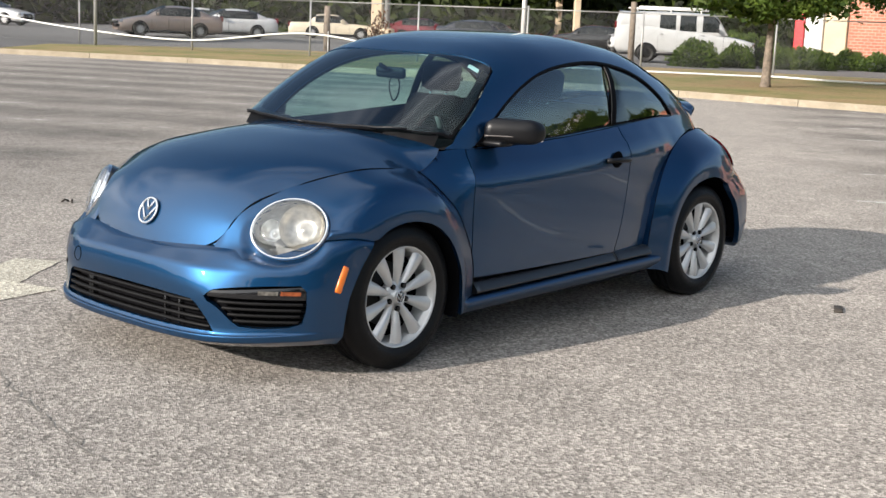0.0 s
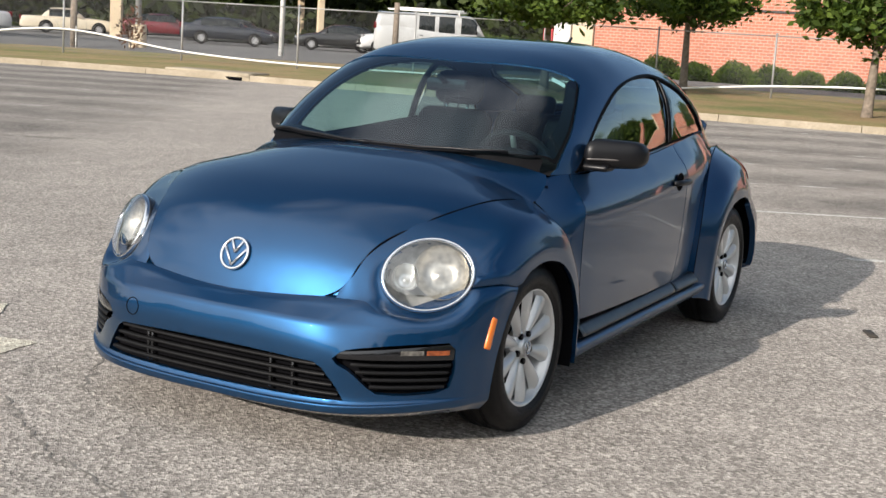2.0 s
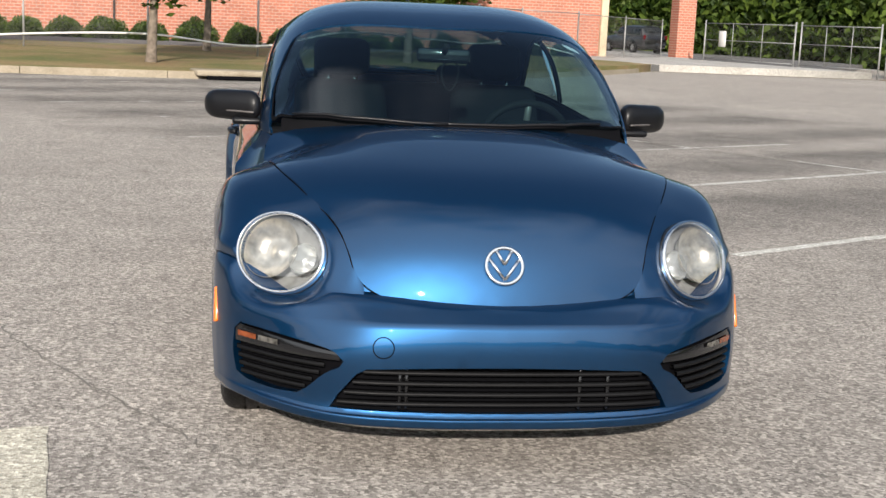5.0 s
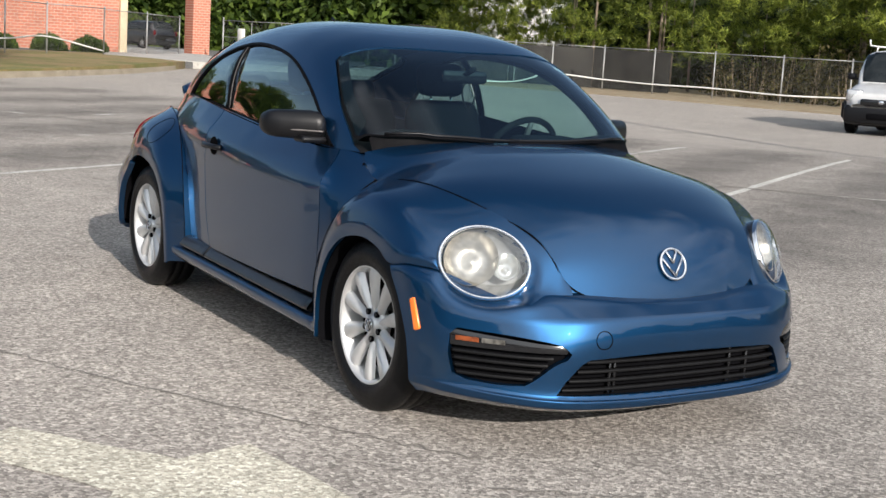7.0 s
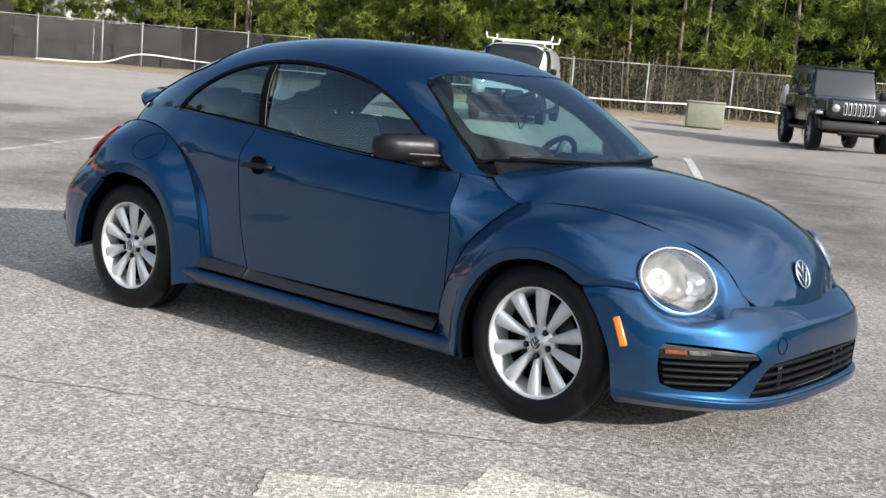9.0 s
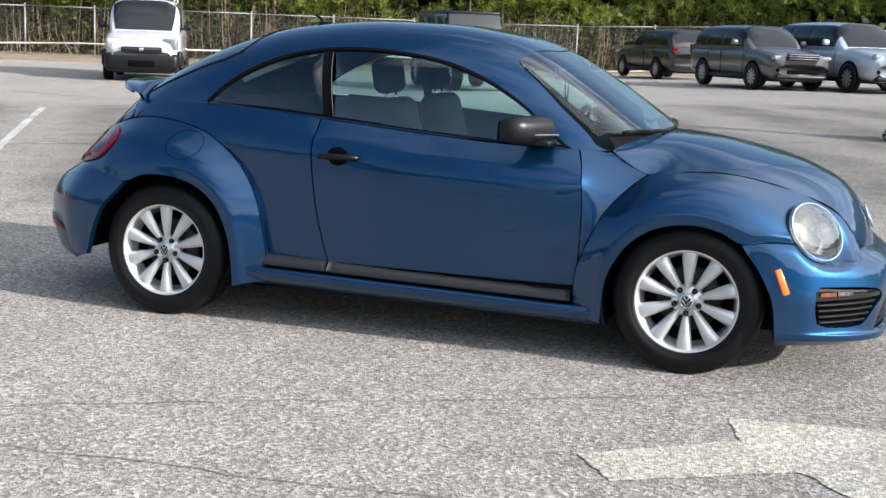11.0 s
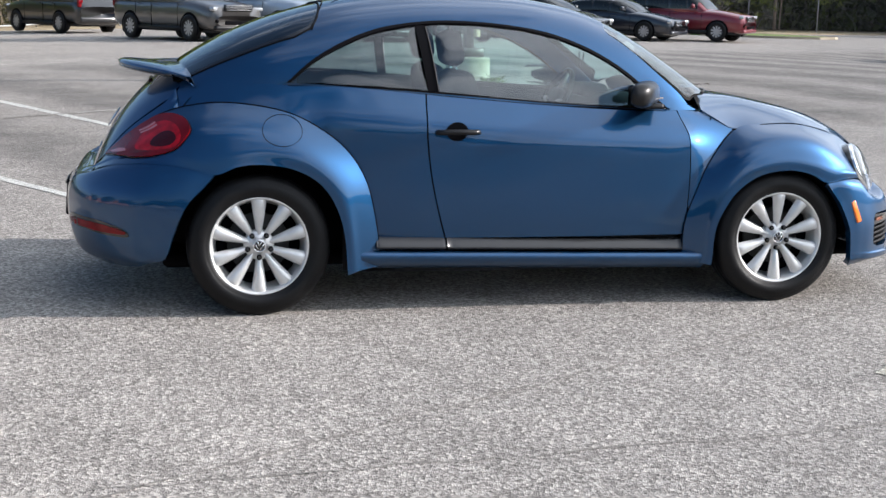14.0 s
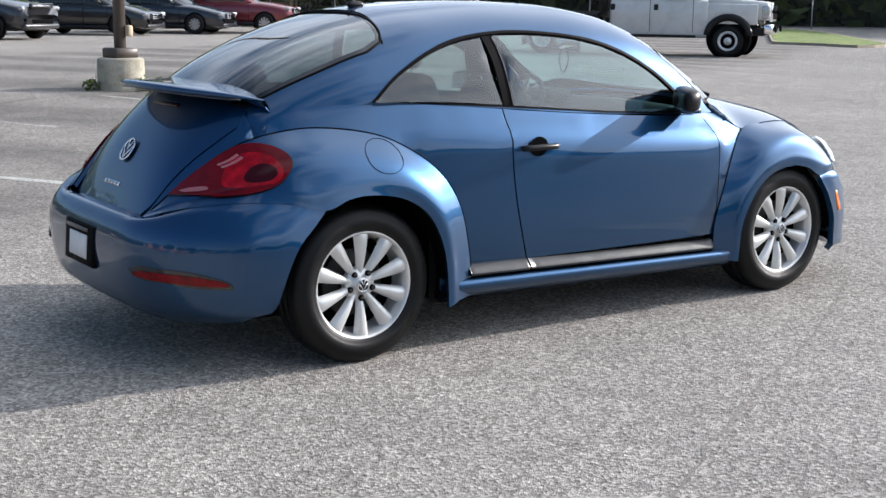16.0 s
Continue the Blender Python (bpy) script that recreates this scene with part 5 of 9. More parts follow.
FRONT_FENDER = Net([
    [(0.772, 0.828, 0.215), (0.775, 0.834, 0.40), (0.83, 0.83, 0.56), (0.905, 0.80, 0.70)] + FENDER_TOP,
    [(0.85, 0.860, 0.208), (0.86, 0.868, 0.38), (0.90, 0.871, 0.54), (0.965, 0.864, 0.66), (1.08, 0.858, 0.765), (1.26, 0.842, 0.815), (1.43, 0.829, 0.798), (1.585, 0.80, 0.733), (1.705, 0.75, 0.665), (1.835, 0.635, 0.615), (1.935, 0.505, 0.567), (1.978, 0.425, 0.538)],
    [(0.878, 0.876, 0.203), (0.888, 0.884, 0.38), (0.93, 0.888, 0.51), (0.995, 0.892, 0.61), (1.105, 0.897, 0.685), (1.265, 0.889, 0.722), (1.41, 0.884, 0.702), (1.53, 0.872, 0.665), (1.625, 0.845, 0.65), (1.76, 0.755, 0.62), (1.935, 0.565, 0.545), (1.995, 0.428, 0.531)],
    [(0.905, 0.885, 0.20), (0.915, 0.89, 0.37), (0.955, 0.893, 0.475), (1.02, 0.894, 0.565), (1.125, 0.894, 0.635), (1.27, 0.893, 0.662), (1.395, 0.89, 0.642), (1.485, 0.886, 0.60), (1.60, 0.862, 0.615), (1.74, 0.775, 0.60), (1.935, 0.612, 0.53), (2.008, 0.43, 0.525)],
])
REAR_FENDER = Net([
    [(-0.71, 0.832, 0.22), (-0.735, 0.836, 0.42), (-0.785, 0.832, 0.62), (-0.885, 0.808, 0.77), (-1.05, 0.765, 0.885), (-1.21, 0.73, 0.938), (-1.42, 0.68, 0.958), (-1.59, 0.632, 0.935), (-1.71, 0.585, 0.89), (-1.82, 0.535, 0.815), (-1.93, 0.48, 0.715), (-2.01, 0.44, 0.635)],
    [(-0.80, 0.866, 0.21), (-0.82, 0.873, 0.40), (-0.855, 0.876, 0.575), (-0.945, 0.872, 0.705), (-1.08, 0.862, 0.80), (-1.25, 0.842, 0.85), (-1.41, 0.825, 0.862), (-1.545, 0.798, 0.85), (-1.65, 0.762, 0.815), (-1.78, 0.69, 0.765), (-1.91, 0.57, 0.705), (-2.03, 0.45, 0.63)],
    [(-0.84, 0.884, 0.20), (-0.858, 0.892, 0.39), (-0.895, 0.897, 0.54), (-0.975, 0.899, 0.655), (-1.095, 0.897, 0.735), (-1.25, 0.885, 0.775), (-1.38, 0.878, 0.768), (-1.50, 0.863, 0.745), (-1.61, 0.83, 0.745), (-1.74, 0.748, 0.738), (-1.90, 0.605, 0.692), (-2.035, 0.452, 0.626)],
    [(-0.872, 0.888, 0.19), (-0.89, 0.894, 0.38), (-0.93, 0.897, 0.51), (-1.0, 0.899, 0.61), (-1.11, 0.9, 0.675), (-1.25, 0.898, 0.70), (-1.362, 0.896, 0.692), (-1.468, 0.889, 0.655), (-1.598, 0.853, 0.683), (-1.765, 0.775, 0.693), (-1.93, 0.625, 0.667), (-2.05, 0.458, 0.618)],
])
FRONT_BUMPER = Net([
    [(1.98, 0, 0.55), (1.965, 0.2, 0.56), (1.938, 0.40, 0.566), (1.930, 0.515, 0.560), (1.915, 0.61, 0.532), (1.735, 0.768, 0.598), (1.60, 0.855, 0.613), (1.488, 0.880, 0.597)],
    [(2.03, 0, 0.530), (2.025, 0.2, 0.532), (1.990, 0.40, 0.545), (1.960, 0.52, 0.544), (1.929, 0.620, 0.528), (1.752, 0.781, 0.590), (1.610, 0.864, 0.604), (1.494, 0.887, 0.589)],
    [(2.05, 0, 0.517), (2.046, 0.2, 0.52), (2.02, 0.40, 0.522), (1.985, 0.52, 0.525), (1.942, 0.634, 0.514), (1.779, 0.793, 0.560), (1.630, 0.871, 0.575), (1.512, 0.890, 0.562)],
    [(2.098, 0, 0.487), (2.094, 0.2, 0.487), (2.072, 0.40, 0.485), (2.02, 0.535, 0.48), (1.95, 0.655, 0.475), (1.80, 0.80, 0.492), (1.668, 0.868, 0.50), (1.57, 0.890, 0.49)],
    [(2.11, 0, 0.40), (2.106, 0.2, 0.40), (2.09, 0.40, 0.395), (2.045, 0.54, 0.385), (1.955, 0.67, 0.375), (1.805, 0.812, 0.372), (1.705, 0.864, 0.375), (1.628, 0.886, 0.37)],
    [(2.094, 0, 0.222), (2.090, 0.2, 0.222), (2.074, 0.41, 0.227), (2.031, 0.555, 0.232), (1.937, 0.69, 0.242), (1.80, 0.812, 0.252), (1.712, 0.857, 0.257), (1.645, 0.878, 0.257)],
    [(2.116, 0, 0.203), (2.112, 0.2, 0.203), (2.096, 0.41, 0.208), (2.048, 0.56, 0.213), (1.948, 0.698, 0.221), (1.803, 0.814, 0.229), (1.712, 0.857, 0.234), (1.647, 0.877, 0.234)],
    [(2.112, 0, 0.176), (2.108, 0.2, 0.176), (2.092, 0.41, 0.181), (2.044, 0.56, 0.186), (1.944, 0.697, 0.195), (1.80, 0.812, 0.203), (1.710, 0.854, 0.208), (1.649, 0.874, 0.208)],
    [(2.03, 0, 0.145), (2.025, 0.2, 0.145), (2.01, 0.40, 0.15), (1.96, 0.54, 0.155), (1.87, 0.67, 0.163), (1.75, 0.775, 0.17), (1.69, 0.82, 0.175), (1.655, 0.845, 0.175)],
], folds=(3, 6, 7))
REAR_BUMPER = Net([
    [(-2.00, 0, 0.615), (-2.00, 0.25, 0.615), (-2.025, 0.44, 0.612), (-1.927, 0.622, 0.667), (-1.763, 0.773, 0.693), (-1.597, 0.852, 0.682), (-1.470, 0.887, 0.653)],
    [(-2.09, 0, 0.603), (-2.088, 0.25, 0.603), (-2.07, 0.47, 0.606), (-1.962, 0.648, 0.635), (-1.788, 0.799, 0.645), (-1.630, 0.866, 0.628), (-1.520, 0.891, 0.596)],
    [(-2.138, 0, 0.53), (-2.134, 0.25, 0.53), (-2.11, 0.48, 0.53), (-2.015, 0.67, 0.535), (-1.835, 0.828, 0.54), (-1.698, 0.876, 0.53), (-1.595, 0.895, 0.515)],
    [(-2.138, 0, 0.38), (-2.134, 0.25, 0.38), (-2.108, 0.48, 0.385), (-2.01, 0.675, 0.385), (-1.85, 0.822, 0.385), (-1.745, 0.868, 0.385), (-1.652, 0.890, 0.385)],
    [(-2.10, 0, 0.26), (-2.096, 0.25, 0.26), (-2.07, 0.48, 0.262), (-1.975, 0.665, 0.268), (-1.84, 0.80, 0.273), (-1.755, 0.853, 0.288), (-1.678, 0.877, 0.30)],
    [(-2.02, 0, 0.20), (-2.015, 0.25, 0.20), (-1.99, 0.47, 0.205), (-1.91, 0.64, 0.213), (-1.81, 0.775, 0.228), (-1.76, 0.826, 0.25), (-1.70, 0.862, 0.268)],
])


def wheel_parts(car, x, y, z, side, steer=0.0):
    """An alloy wheel with ten paddle spokes, on its tyre."""
    w = new("wheel")
    w.parent = car
    w.matrix_basis = pose(x, y, z, 0, 0, (0 if side > 0 else 180) + steer)
    R = 0.318
    prof = [(0.212, -0.095), (0.222, -0.10), (0.262, -0.107), (0.295, -0.10), (0.308, -0.088), (0.3155, -0.075), (0.318, -0.05), (0.318, -0.028), (0.311, -0.026), (0.311, -0.020), (0.318, -0.018), (0.3185, 0.0), (0.318, 0.018), (0.311, 0.020), (0.311, 0.026), (0.318, 0.028), (0.318, 0.05), (0.3155, 0.075), (0.308, 0.088), (0.295, 0.098), (0.278, 0.104), (0.276, 0.1055), (0.262, 0.107), (0.245, 0.1065), (0.243, 0.105), (0.228, 0.102), (0.216, 0.097), (0.212, 0.090)]
    prof = [(r + 0.009 * max(0.0, (0.25 - r) / 0.038) if r < 0.25 else r + (r - 0.25) * 0.10, y) for r, y in prof]
    v, f = lathe(prof, 72)
    tyre = raw("tyre", v, f, RUBBER, w, "black rubber tyre with faint pale lettering")
    # raised lettering on the sidewall, as plain bars
    rng = random.Random(3)
    for start in (20, 200):
        a = start
        for k in range(7):
            wdt = rng.uniform(1.6, 2.6)
            bar = [(r * math.sin(radians(aa)), 0.1085 - 0.35 * abs(r - 0.26), r * math.cos(radians(aa))) for r in (0.253, 0.265) for aa in (a, a + wdt)]
            raw("letter_bar", bar, [(0, 1, 3, 2)], GREY_TRIM, tyre)
            a += wdt + 1.4
    rim = [(0.216, -0.09), (0.19, -0.085), (0.185, 0.02), (0.196, 0.055), (0.2, 0.075), (0.209, 0.082), (0.2165, 0.088), (0.2185, 0.094), (0.2145, 0.0975), (0.209, 0.095), (0.2045, 0.086), (0.199, 0.072)]
    v, f = lathe([(r * 1.04, y) for r, y in rim], 72)
    rim_ob = raw("rim", v, f, ALLOY, w)
    v, f = lathe([(0.0, -0.03), (0.185, -0.028), (0.19, 0.0), (0.188, 0.01)], 48)
    raw("inner_barrel", v, f, DARK_LINER, w)
    v, f = lathe([(0.05, 0.0), (0.14, 0.0), (0.142, -0.006), (0.142, -0.02)], 40)
    raw("brake_disc", v, f, DARK_METAL, w)
    # spokes
    for k in range(10):
        t0 = 2 * math.pi * k / 10
        sec = [(0.040, 0.0112, 0.060), (0.06, 0.0140, 0.066), (0.09, 0.0188, 0.073), (0.12, 0.0232, 0.078), (0.15, 0.0278, 0.081), (0.178, 0.0315, 0.083), (0.198, 0.0340, 0.083), (0.210, 0.0365, 0.081), (0.217, 0.0385, 0.077)]
        sv, sf = [], []
        m = 7
        for r, hw, h in sec:
            for j in range(m):
                u = -1 + 2 * j / (m - 1)
                crown = h + 0.006 * (1 - u * u) - (0.018 if abs(u) == 1 else 0.006 * u * u)
                tw = hw * u
                ca, sa = math.cos(t0), math.sin(t0)
                px, pz = tw, r
                sv.append((px * ca + pz * sa, crown, -px * sa + pz * ca))
        for i in range(len(sec) - 1):
            for j in range(m - 1):
                a = i * m + j
                sf.append((a, a + m, a + m + 1, a + 1))
        raw("spoke", sv, sf, ALLOY, rim_ob)
    v, f = lathe([(0.0, 0.083), (0.024, 0.083), (0.030, 0.081), (0.033, 0.077), (0.0345, 0.070), (0.06, 0.066), (0.068, 0.060), (0.07, 0.03)], 40)
    raw("hub", v, f, ALLOY, rim_ob)
    badge(w, Matrix.Translation((0, 0.0845, 0)) @ Matrix.Rotation(radians(-90), 4, "X") @ Matrix.Rotation(math.pi, 4, "Z"), 0.028, "centre_cap", GLOSS_BLACK)
    for k in range(5):
        t = 2 * math.pi * (k + 0.5) / 5
        v, f = lathe([(0.0, 0.0815), (0.007, 0.0815), (0.008, 0.080), (0.008, 0.05)], 12)
        v = [(a + 0.055 * math.sin(t), b, c + 0.055 * math.cos(t)) for a, b, c in v]
        raw("bolt", v, f, DARK_METAL, rim_ob)
        v, f = lathe([(0.0, 0.0785), (0.0115, 0.0785), (0.0122, 0.077), (0.0122, 0.06)], 14)
        v = [(a + 0.055 * math.sin(t), b, c + 0.055 * math.cos(t)) for a, b, c in v]
        raw("bolt_hole", v, f, DARK_LINER, rim_ob)
    return w


def badge(parent, m, r, name="badge", ground=None):
    """A round badge: a dished disc, a bright ring and bright chevrons. It faces local z."""
    b = new(name)
    b.parent = parent
    b.matrix_basis = m
    n = 40
    v = [(0, 0, 0.001)] + [(r * 0.95 * math.cos(2 * math.pi * i / n), r * 0.95 * math.sin(2 * math.pi * i / n), 0.001) for i in range(n)]
    raw("badge_disc", v, [(0, 1 + i, 1 + (i + 1) % n) for i in range(n)], ground or BLUE, b)
    ring = [(r * 0.91 * math.cos(2 * math.pi * i / n), r * 0.91 * math.sin(2 * math.pi * i / n), 0.004) for i in range(n)]
    tube("badge_ring", ring, r * 0.095, CHROME, b, closed=True, squash=0.8)
    for pts in ([(-0.40, 0.78), (0.0, 0.05)], [(0.40, 0.78), (0.0, 0.05)], [(-0.78, 0.38), (0.0, -0.72)], [(0.78, 0.38), (0.0, -0.72)]):
        tube("badge_bar", [(px * r, py * r, 0.0045) for px, py in pts], r * 0.085, CHROME, b, ring=6, squash=0.7)
    return b


LAMP = [Vector(p) for p in ((1.681, 0.805, 0.684), (1.889, 0.550, 0.612), (1.706, 0.675, 0.757), (1.832, 0.668, 0.532))]


def lamp_frame():
    o, i_, t, b = LAMP
    c = (o + i_ + t + b) / 4
    ex = (i_ - o).normalized()
    ez = ex.cross(b - t).normalized()
    if ez.x < 0:
        ez = -ez
    ey = ez.cross(ex)
    if ey.z < 0:
        ey, ex = -ey, -ex
    return c, ex, ey, ez, (i_ - o).length / 2 * 0.97, (t - b).length / 2


def under_lamp(p, k=0.94):
    c, ex, ey, ez, rx, ry = lamp_frame()
    d = Vector(p) - c
    return (d.dot(ex) / rx) ** 2 + (d.dot(ey) / ry) ** 2 < k * k and abs(d.dot(ez)) < 0.12


def lamp_seat(g):
    """Draws the points of a grid back to the headlamp's rim, so that the lamp stands free of the panel."""
    c, ex, ey, ez, rx, ry = lamp_frame()
    for p in g.reshape(-1, 3):
        d = Vector(p) - c
        r = math.hypot(d.dot(ex) / rx, d.dot(ey) / ry)
        over = d.dot(ez) - (r - 1.0) * 0.05 + 0.011
        if r < 1.45 and over > 0 and d.dot(ez) < 0.14:
            p -= np.array(ez) * over * ease(1.45 - r, 0.0, 0.38)
    return g


def oval_lamp(car, side):
    """A round headlamp: bright bezel, bowl, two reflectors and a clear domed lens."""
    lamp = new("headlamp")
    lamp.parent = car
    lamp["label"] = "clear round headlamp with bright reflectors"
    c, ex, ey, ez, rx, ry = lamp_frame()
    m = Matrix((ex, ey, ez)).transposed().to_4x4()
    m.translation = c - ez * 0.007
    n = 56

    def oval(k, h):
        return [(rx * k * math.cos(2 * math.pi * j / n), ry * k * math.sin(2 * math.pi * j / n), h) for j in range(n)]

    def rings(name, rows, mat, cap=False):
        v, f = [], []
        for k, h in rows:
            v += oval(k, h)
        for q in range(len(rows) - 1):
            f += [(q * n + j, q * n + (j + 1) % n, (q + 1) * n + (j + 1) % n, (q + 1) * n + j) for j in range(n)]
        if cap:
            f.append(tuple(range((len(rows) - 1) * n, len(rows) * n)))
        v = [m @ Vector(p) for p in v]
        if side < 0:
            v = [Vector((p.x, -p.y, p.z)) for p in v]
            f = [q[::-1] for q in f]
        return raw(name, v, f, mat, lamp)

    rings("lamp_gap", [(1.035, -0.04), (1.03, -0.003), (1.01, 0.002), (1.0, 0.0)], GLOSS_BLACK)
    rings("bezel", [(1.02, -0.012), (1.012, 0.010), (0.985, 0.017), (0.945, 0.015), (0.93, 0.002)], CHROME)
    rings("bowl", [(0.95, 0.006), (0.93, -0.03), (0.85, -0.06), (0.6, -0.075), (0.3, -0.078), (0.05, -0.078)], plain_bowl, True)
    rings("lens", [(0.965, 0.012), (0.92, 0.022), (0.8, 0.032), (0.6, 0.040), (0.35, 0.045), (0.12, 0.047)], LENS, True)
    for name, cx, cy, r, mat in (("main_reflector", -0.30, 0.02, 0.76, REFLECTOR), ("side_reflector", 0.46, 0.08, 0.38, CLEAR_LAMP)):
        rows = [(1.0, 0.012), (0.97, 0.004), (0.8, -0.022), (0.55, -0.04), (0.3, -0.046), (0.12, -0.03)]
        v, f = [], []
        for k, h in rows:
            v += [(-cx * rx + r * ry * k * math.cos(2 * math.pi * j / n) * 0.98, cy * ry + r * ry * k * math.sin(2 * math.pi * j / n), h - 0.02) for j in range(n)]
        for q in range(len(rows) - 1):
            f += [(q * n + j, q * n + (j + 1) % n, (q + 1) * n + (j + 1) % n, (q + 1) * n + j) for j in range(n)]
        f.append(tuple(range((len(rows) - 1) * n, len(rows) * n)))
        v = [m @ Vector(p) for p in v]
        if side < 0:
            v = [Vector((p.x, -p.y, p.z)) for p in v]
            f = [q[::-1] for q in f]
        raw(name, v, f, mat, lamp)
    return lamp


plain_bowl = plain("lamp_bowl", (0.50, 0.50, 0.48), 0.40, metal=0.5, vary=0.25, scale=30)


def shell_line(points, n=40):
    return [tuple(p) for p in spline(points, n)]


def build_blue_car():
    car = thing("compact_car", "metallic blue two-door compact car with round fenders", "car")
    dome = [tuple(p) for p in spline([(-1.13, 1.045), (-1.01, 1.15), (-0.85, 1.24), (-0.69, 1.297), (-0.50, 1.328), (-0.31, 1.335), (-0.07, 1.318), (0.12, 1.283), (0.29, 1.222), (0.43, 1.147), (0.54, 1.068), (0.63, 0.99), (0.69, 0.945)], 60)]
    sill_line = [(0.69 + 0.02, 0.942), (0.42, 0.952), (0.07, 0.972), (-0.49, 1.014), (-0.73, 1.03)]

    def window_loop(grow):
        top = [(x + grow * 0.6 * (1 if x > 0 else -1), z + grow) for x, z in dome]
        low = [(x, z - grow * 0.6) for x, z in sill_line]
        return top + low

    for side in (1, -1):
        # door
        front = shell_line([(0.742, 0.935), (0.775, 0.83), (0.787, 0.67), (0.782, 0.45), (0.772, 0.345)], 14)
        rear = shell_line([(-0.405, 0.345), (-0.435, 0.45), (-0.47, 0.60), (-0.492, 0.75), (-0.50, 0.88), (-0.492, 1.004)], 14)
        belt = [(x, Z_BELT(x) - 0.010) for x in np.linspace(-0.40, 0.66, 14)]
        door = skin("door", flank_at, front + rear + belt, BLUE, car, side=side, step=0.06, out=(0, 0, 0.7))
        # quarter behind the door, with the pillar up to the roof
        edge = shell_line([(-0.499, 1.004), (-0.507, 0.88), (-0.499, 0.75), (-0.477, 0.60), (-0.442, 0.45), (-0.412, 0.345)], 14)
        back = shell_line([(-0.72, 0.345), (-0.745, 0.48), (-0.80, 0.64), (-0.90, 0.785), (-1.05, 0.885), (-1.21, 0.938), (-1.42, 0.955), (-1.58, 0.93)], 26)
        ridge = [(-1.50, 1.01), (-1.38, 1.045), (-1.2, 1.043), (-0.9, 1.035), (-0.7, 1.022)]
        skin("quarter_panel", flank_at, edge + back + [(-1.56, 0.97)] + ridge, BLUE, car, side=side, step=0.06, out=(0, 0, 0.7))
        # small panel between door, hood and fender
        root = FRONT_FENDER.grid(200, 40)[:, 0]
        last = int(np.argmin(np.abs(root[:, 0] - FENDER_TOP[0][0]) + 10 * (root[:, 2] < 0.7)))
        low = [q - (0, 0.0015, 0) for q in root[:last + 1] if q[2] > 0.475]
        rim_b = [np.array(hood_at(hood_run(a), b)) - (0, 0, 0.004) for a, b in (HOOD_EDGE[2], HOOD_EDGE[1], HOOD_EDGE[0])]
        jamb = [np.array(flank_at(x, z)) for x, z in shell_line([(0.789, 0.475), (0.7905, 0.55), (0.792, 0.67), (0.780, 0.83), (0.748, 0.937)], 30)]
        post_foot = [np.array(cabin_at(x, angle_of_z(x, z))) - (0, 0.001, 0) for x, z in ((0.752, 0.937), (0.78, 0.937), (0.84, 0.932), (0.90, 0.925))]

        def even(points, n):
            pts = np.array(points)
            run = np.r_[0, np.cumsum(np.linalg.norm(np.diff(pts, axis=0), axis=1))]
            at_ = np.linspace(0, run[-1], n)
            return np.c_[[np.interp(at_, run, pts[:, k]) for k in range(3)]].T
        edge_a = np.vstack([even(jamb, 30), even(post_foot, 10)[1:]])
        edge_b = np.vstack([even(low, 30), even(rim_b, 10)[1:]])
        patch = np.array([[a_ + (b_ - a_) * w + np.array((0, 1.0, 0.3)) * 0.07 * w * (1 - w) * np.linalg.norm(b_ - a_) for w in np.linspace(0, 1, 9)] for a_, b_ in zip(edge_a, edge_b)])
        for _ in range(400):
            patch[1:-1, 1:-1] = 0.25 * (patch[2:, 1:-1] + patch[:-2, 1:-1] + patch[1:-1, 2:] + patch[1:-1, :-2])
        sheet("scuttle_side", patch[:, ::-1], BLUE, car, side=side)
        # fenders
        for name, net, n in (("front_fender", FRONT_FENDER, 200), ("rear_fender", REAR_FENDER, 96)):
            g = net.grid(n, 40 if n > 100 else 20)
            if n > 100:
                g = lamp_seat(g)
            # the arch's lip turned in
            lipped = []
            for row in g:
                tip = row[-1]
                inner = tip + np.array((0, -0.02, 0))
                lipped.append(np.vstack([row, inner + np.array((0, 0.006, -0.002)), inner + np.array((0, 0.002, 0.0))]))
            first = np.array(lipped)
            root = first[:, :1] + (first[:, :1] - first[:, 1:2]) * 0.0 + np.array((0, -0.035, -0.01))
            full = np.concatenate([root, first], axis=1)
            hole = (lambda i, j: under_lamp((full[i, j] + full[i + 1, j + 1]) / 2)) if n > 100 else None
            sheet(name, full, BLUE, car, side=side, skip=hole, cuts=(1, g.shape[1]))
            stop = n if n < 100 else last
            tube("fender_seam", [(q[0], (q[1] + 0.0005) * side, q[2] + 0.0015) for q in g[2:stop + 1:2, 0]], 0.0022, DARK_LINER, car, ring=5)
        # glass and its surrounds
        def in_xa(pts):
            return [(x, angle_of_z(x, z)) for x, z in pts]
        rear_glass = [(x, z) for x, z in dome if x < -0.53] + [(-0.525, 1.318), (-0.485, 1.022), (-0.73, 1.04), (-1.0, 1.05)]
        door_glass = [(-0.478, 1.318)] + [(x, z) for x, z in dome if x > -0.46] + [(0.42, 0.955), (0.07, 0.975), (-0.435, 1.018)]
        skin("side_window", cabin_at, in_xa(rear_glass), DARK_WINDOW, car, "dark tinted side glass", side=side, step=0.07, stretch=90, lip=0, lift=-0.006)
        pane = skin("side_window", cabin_at, in_xa(door_glass), WINDOW, car, side=side, step=0.07, stretch=90, lip=0, lift=-0.006)
        loop_out, loop_in = window_loop(0.004), window_loop(-0.007)
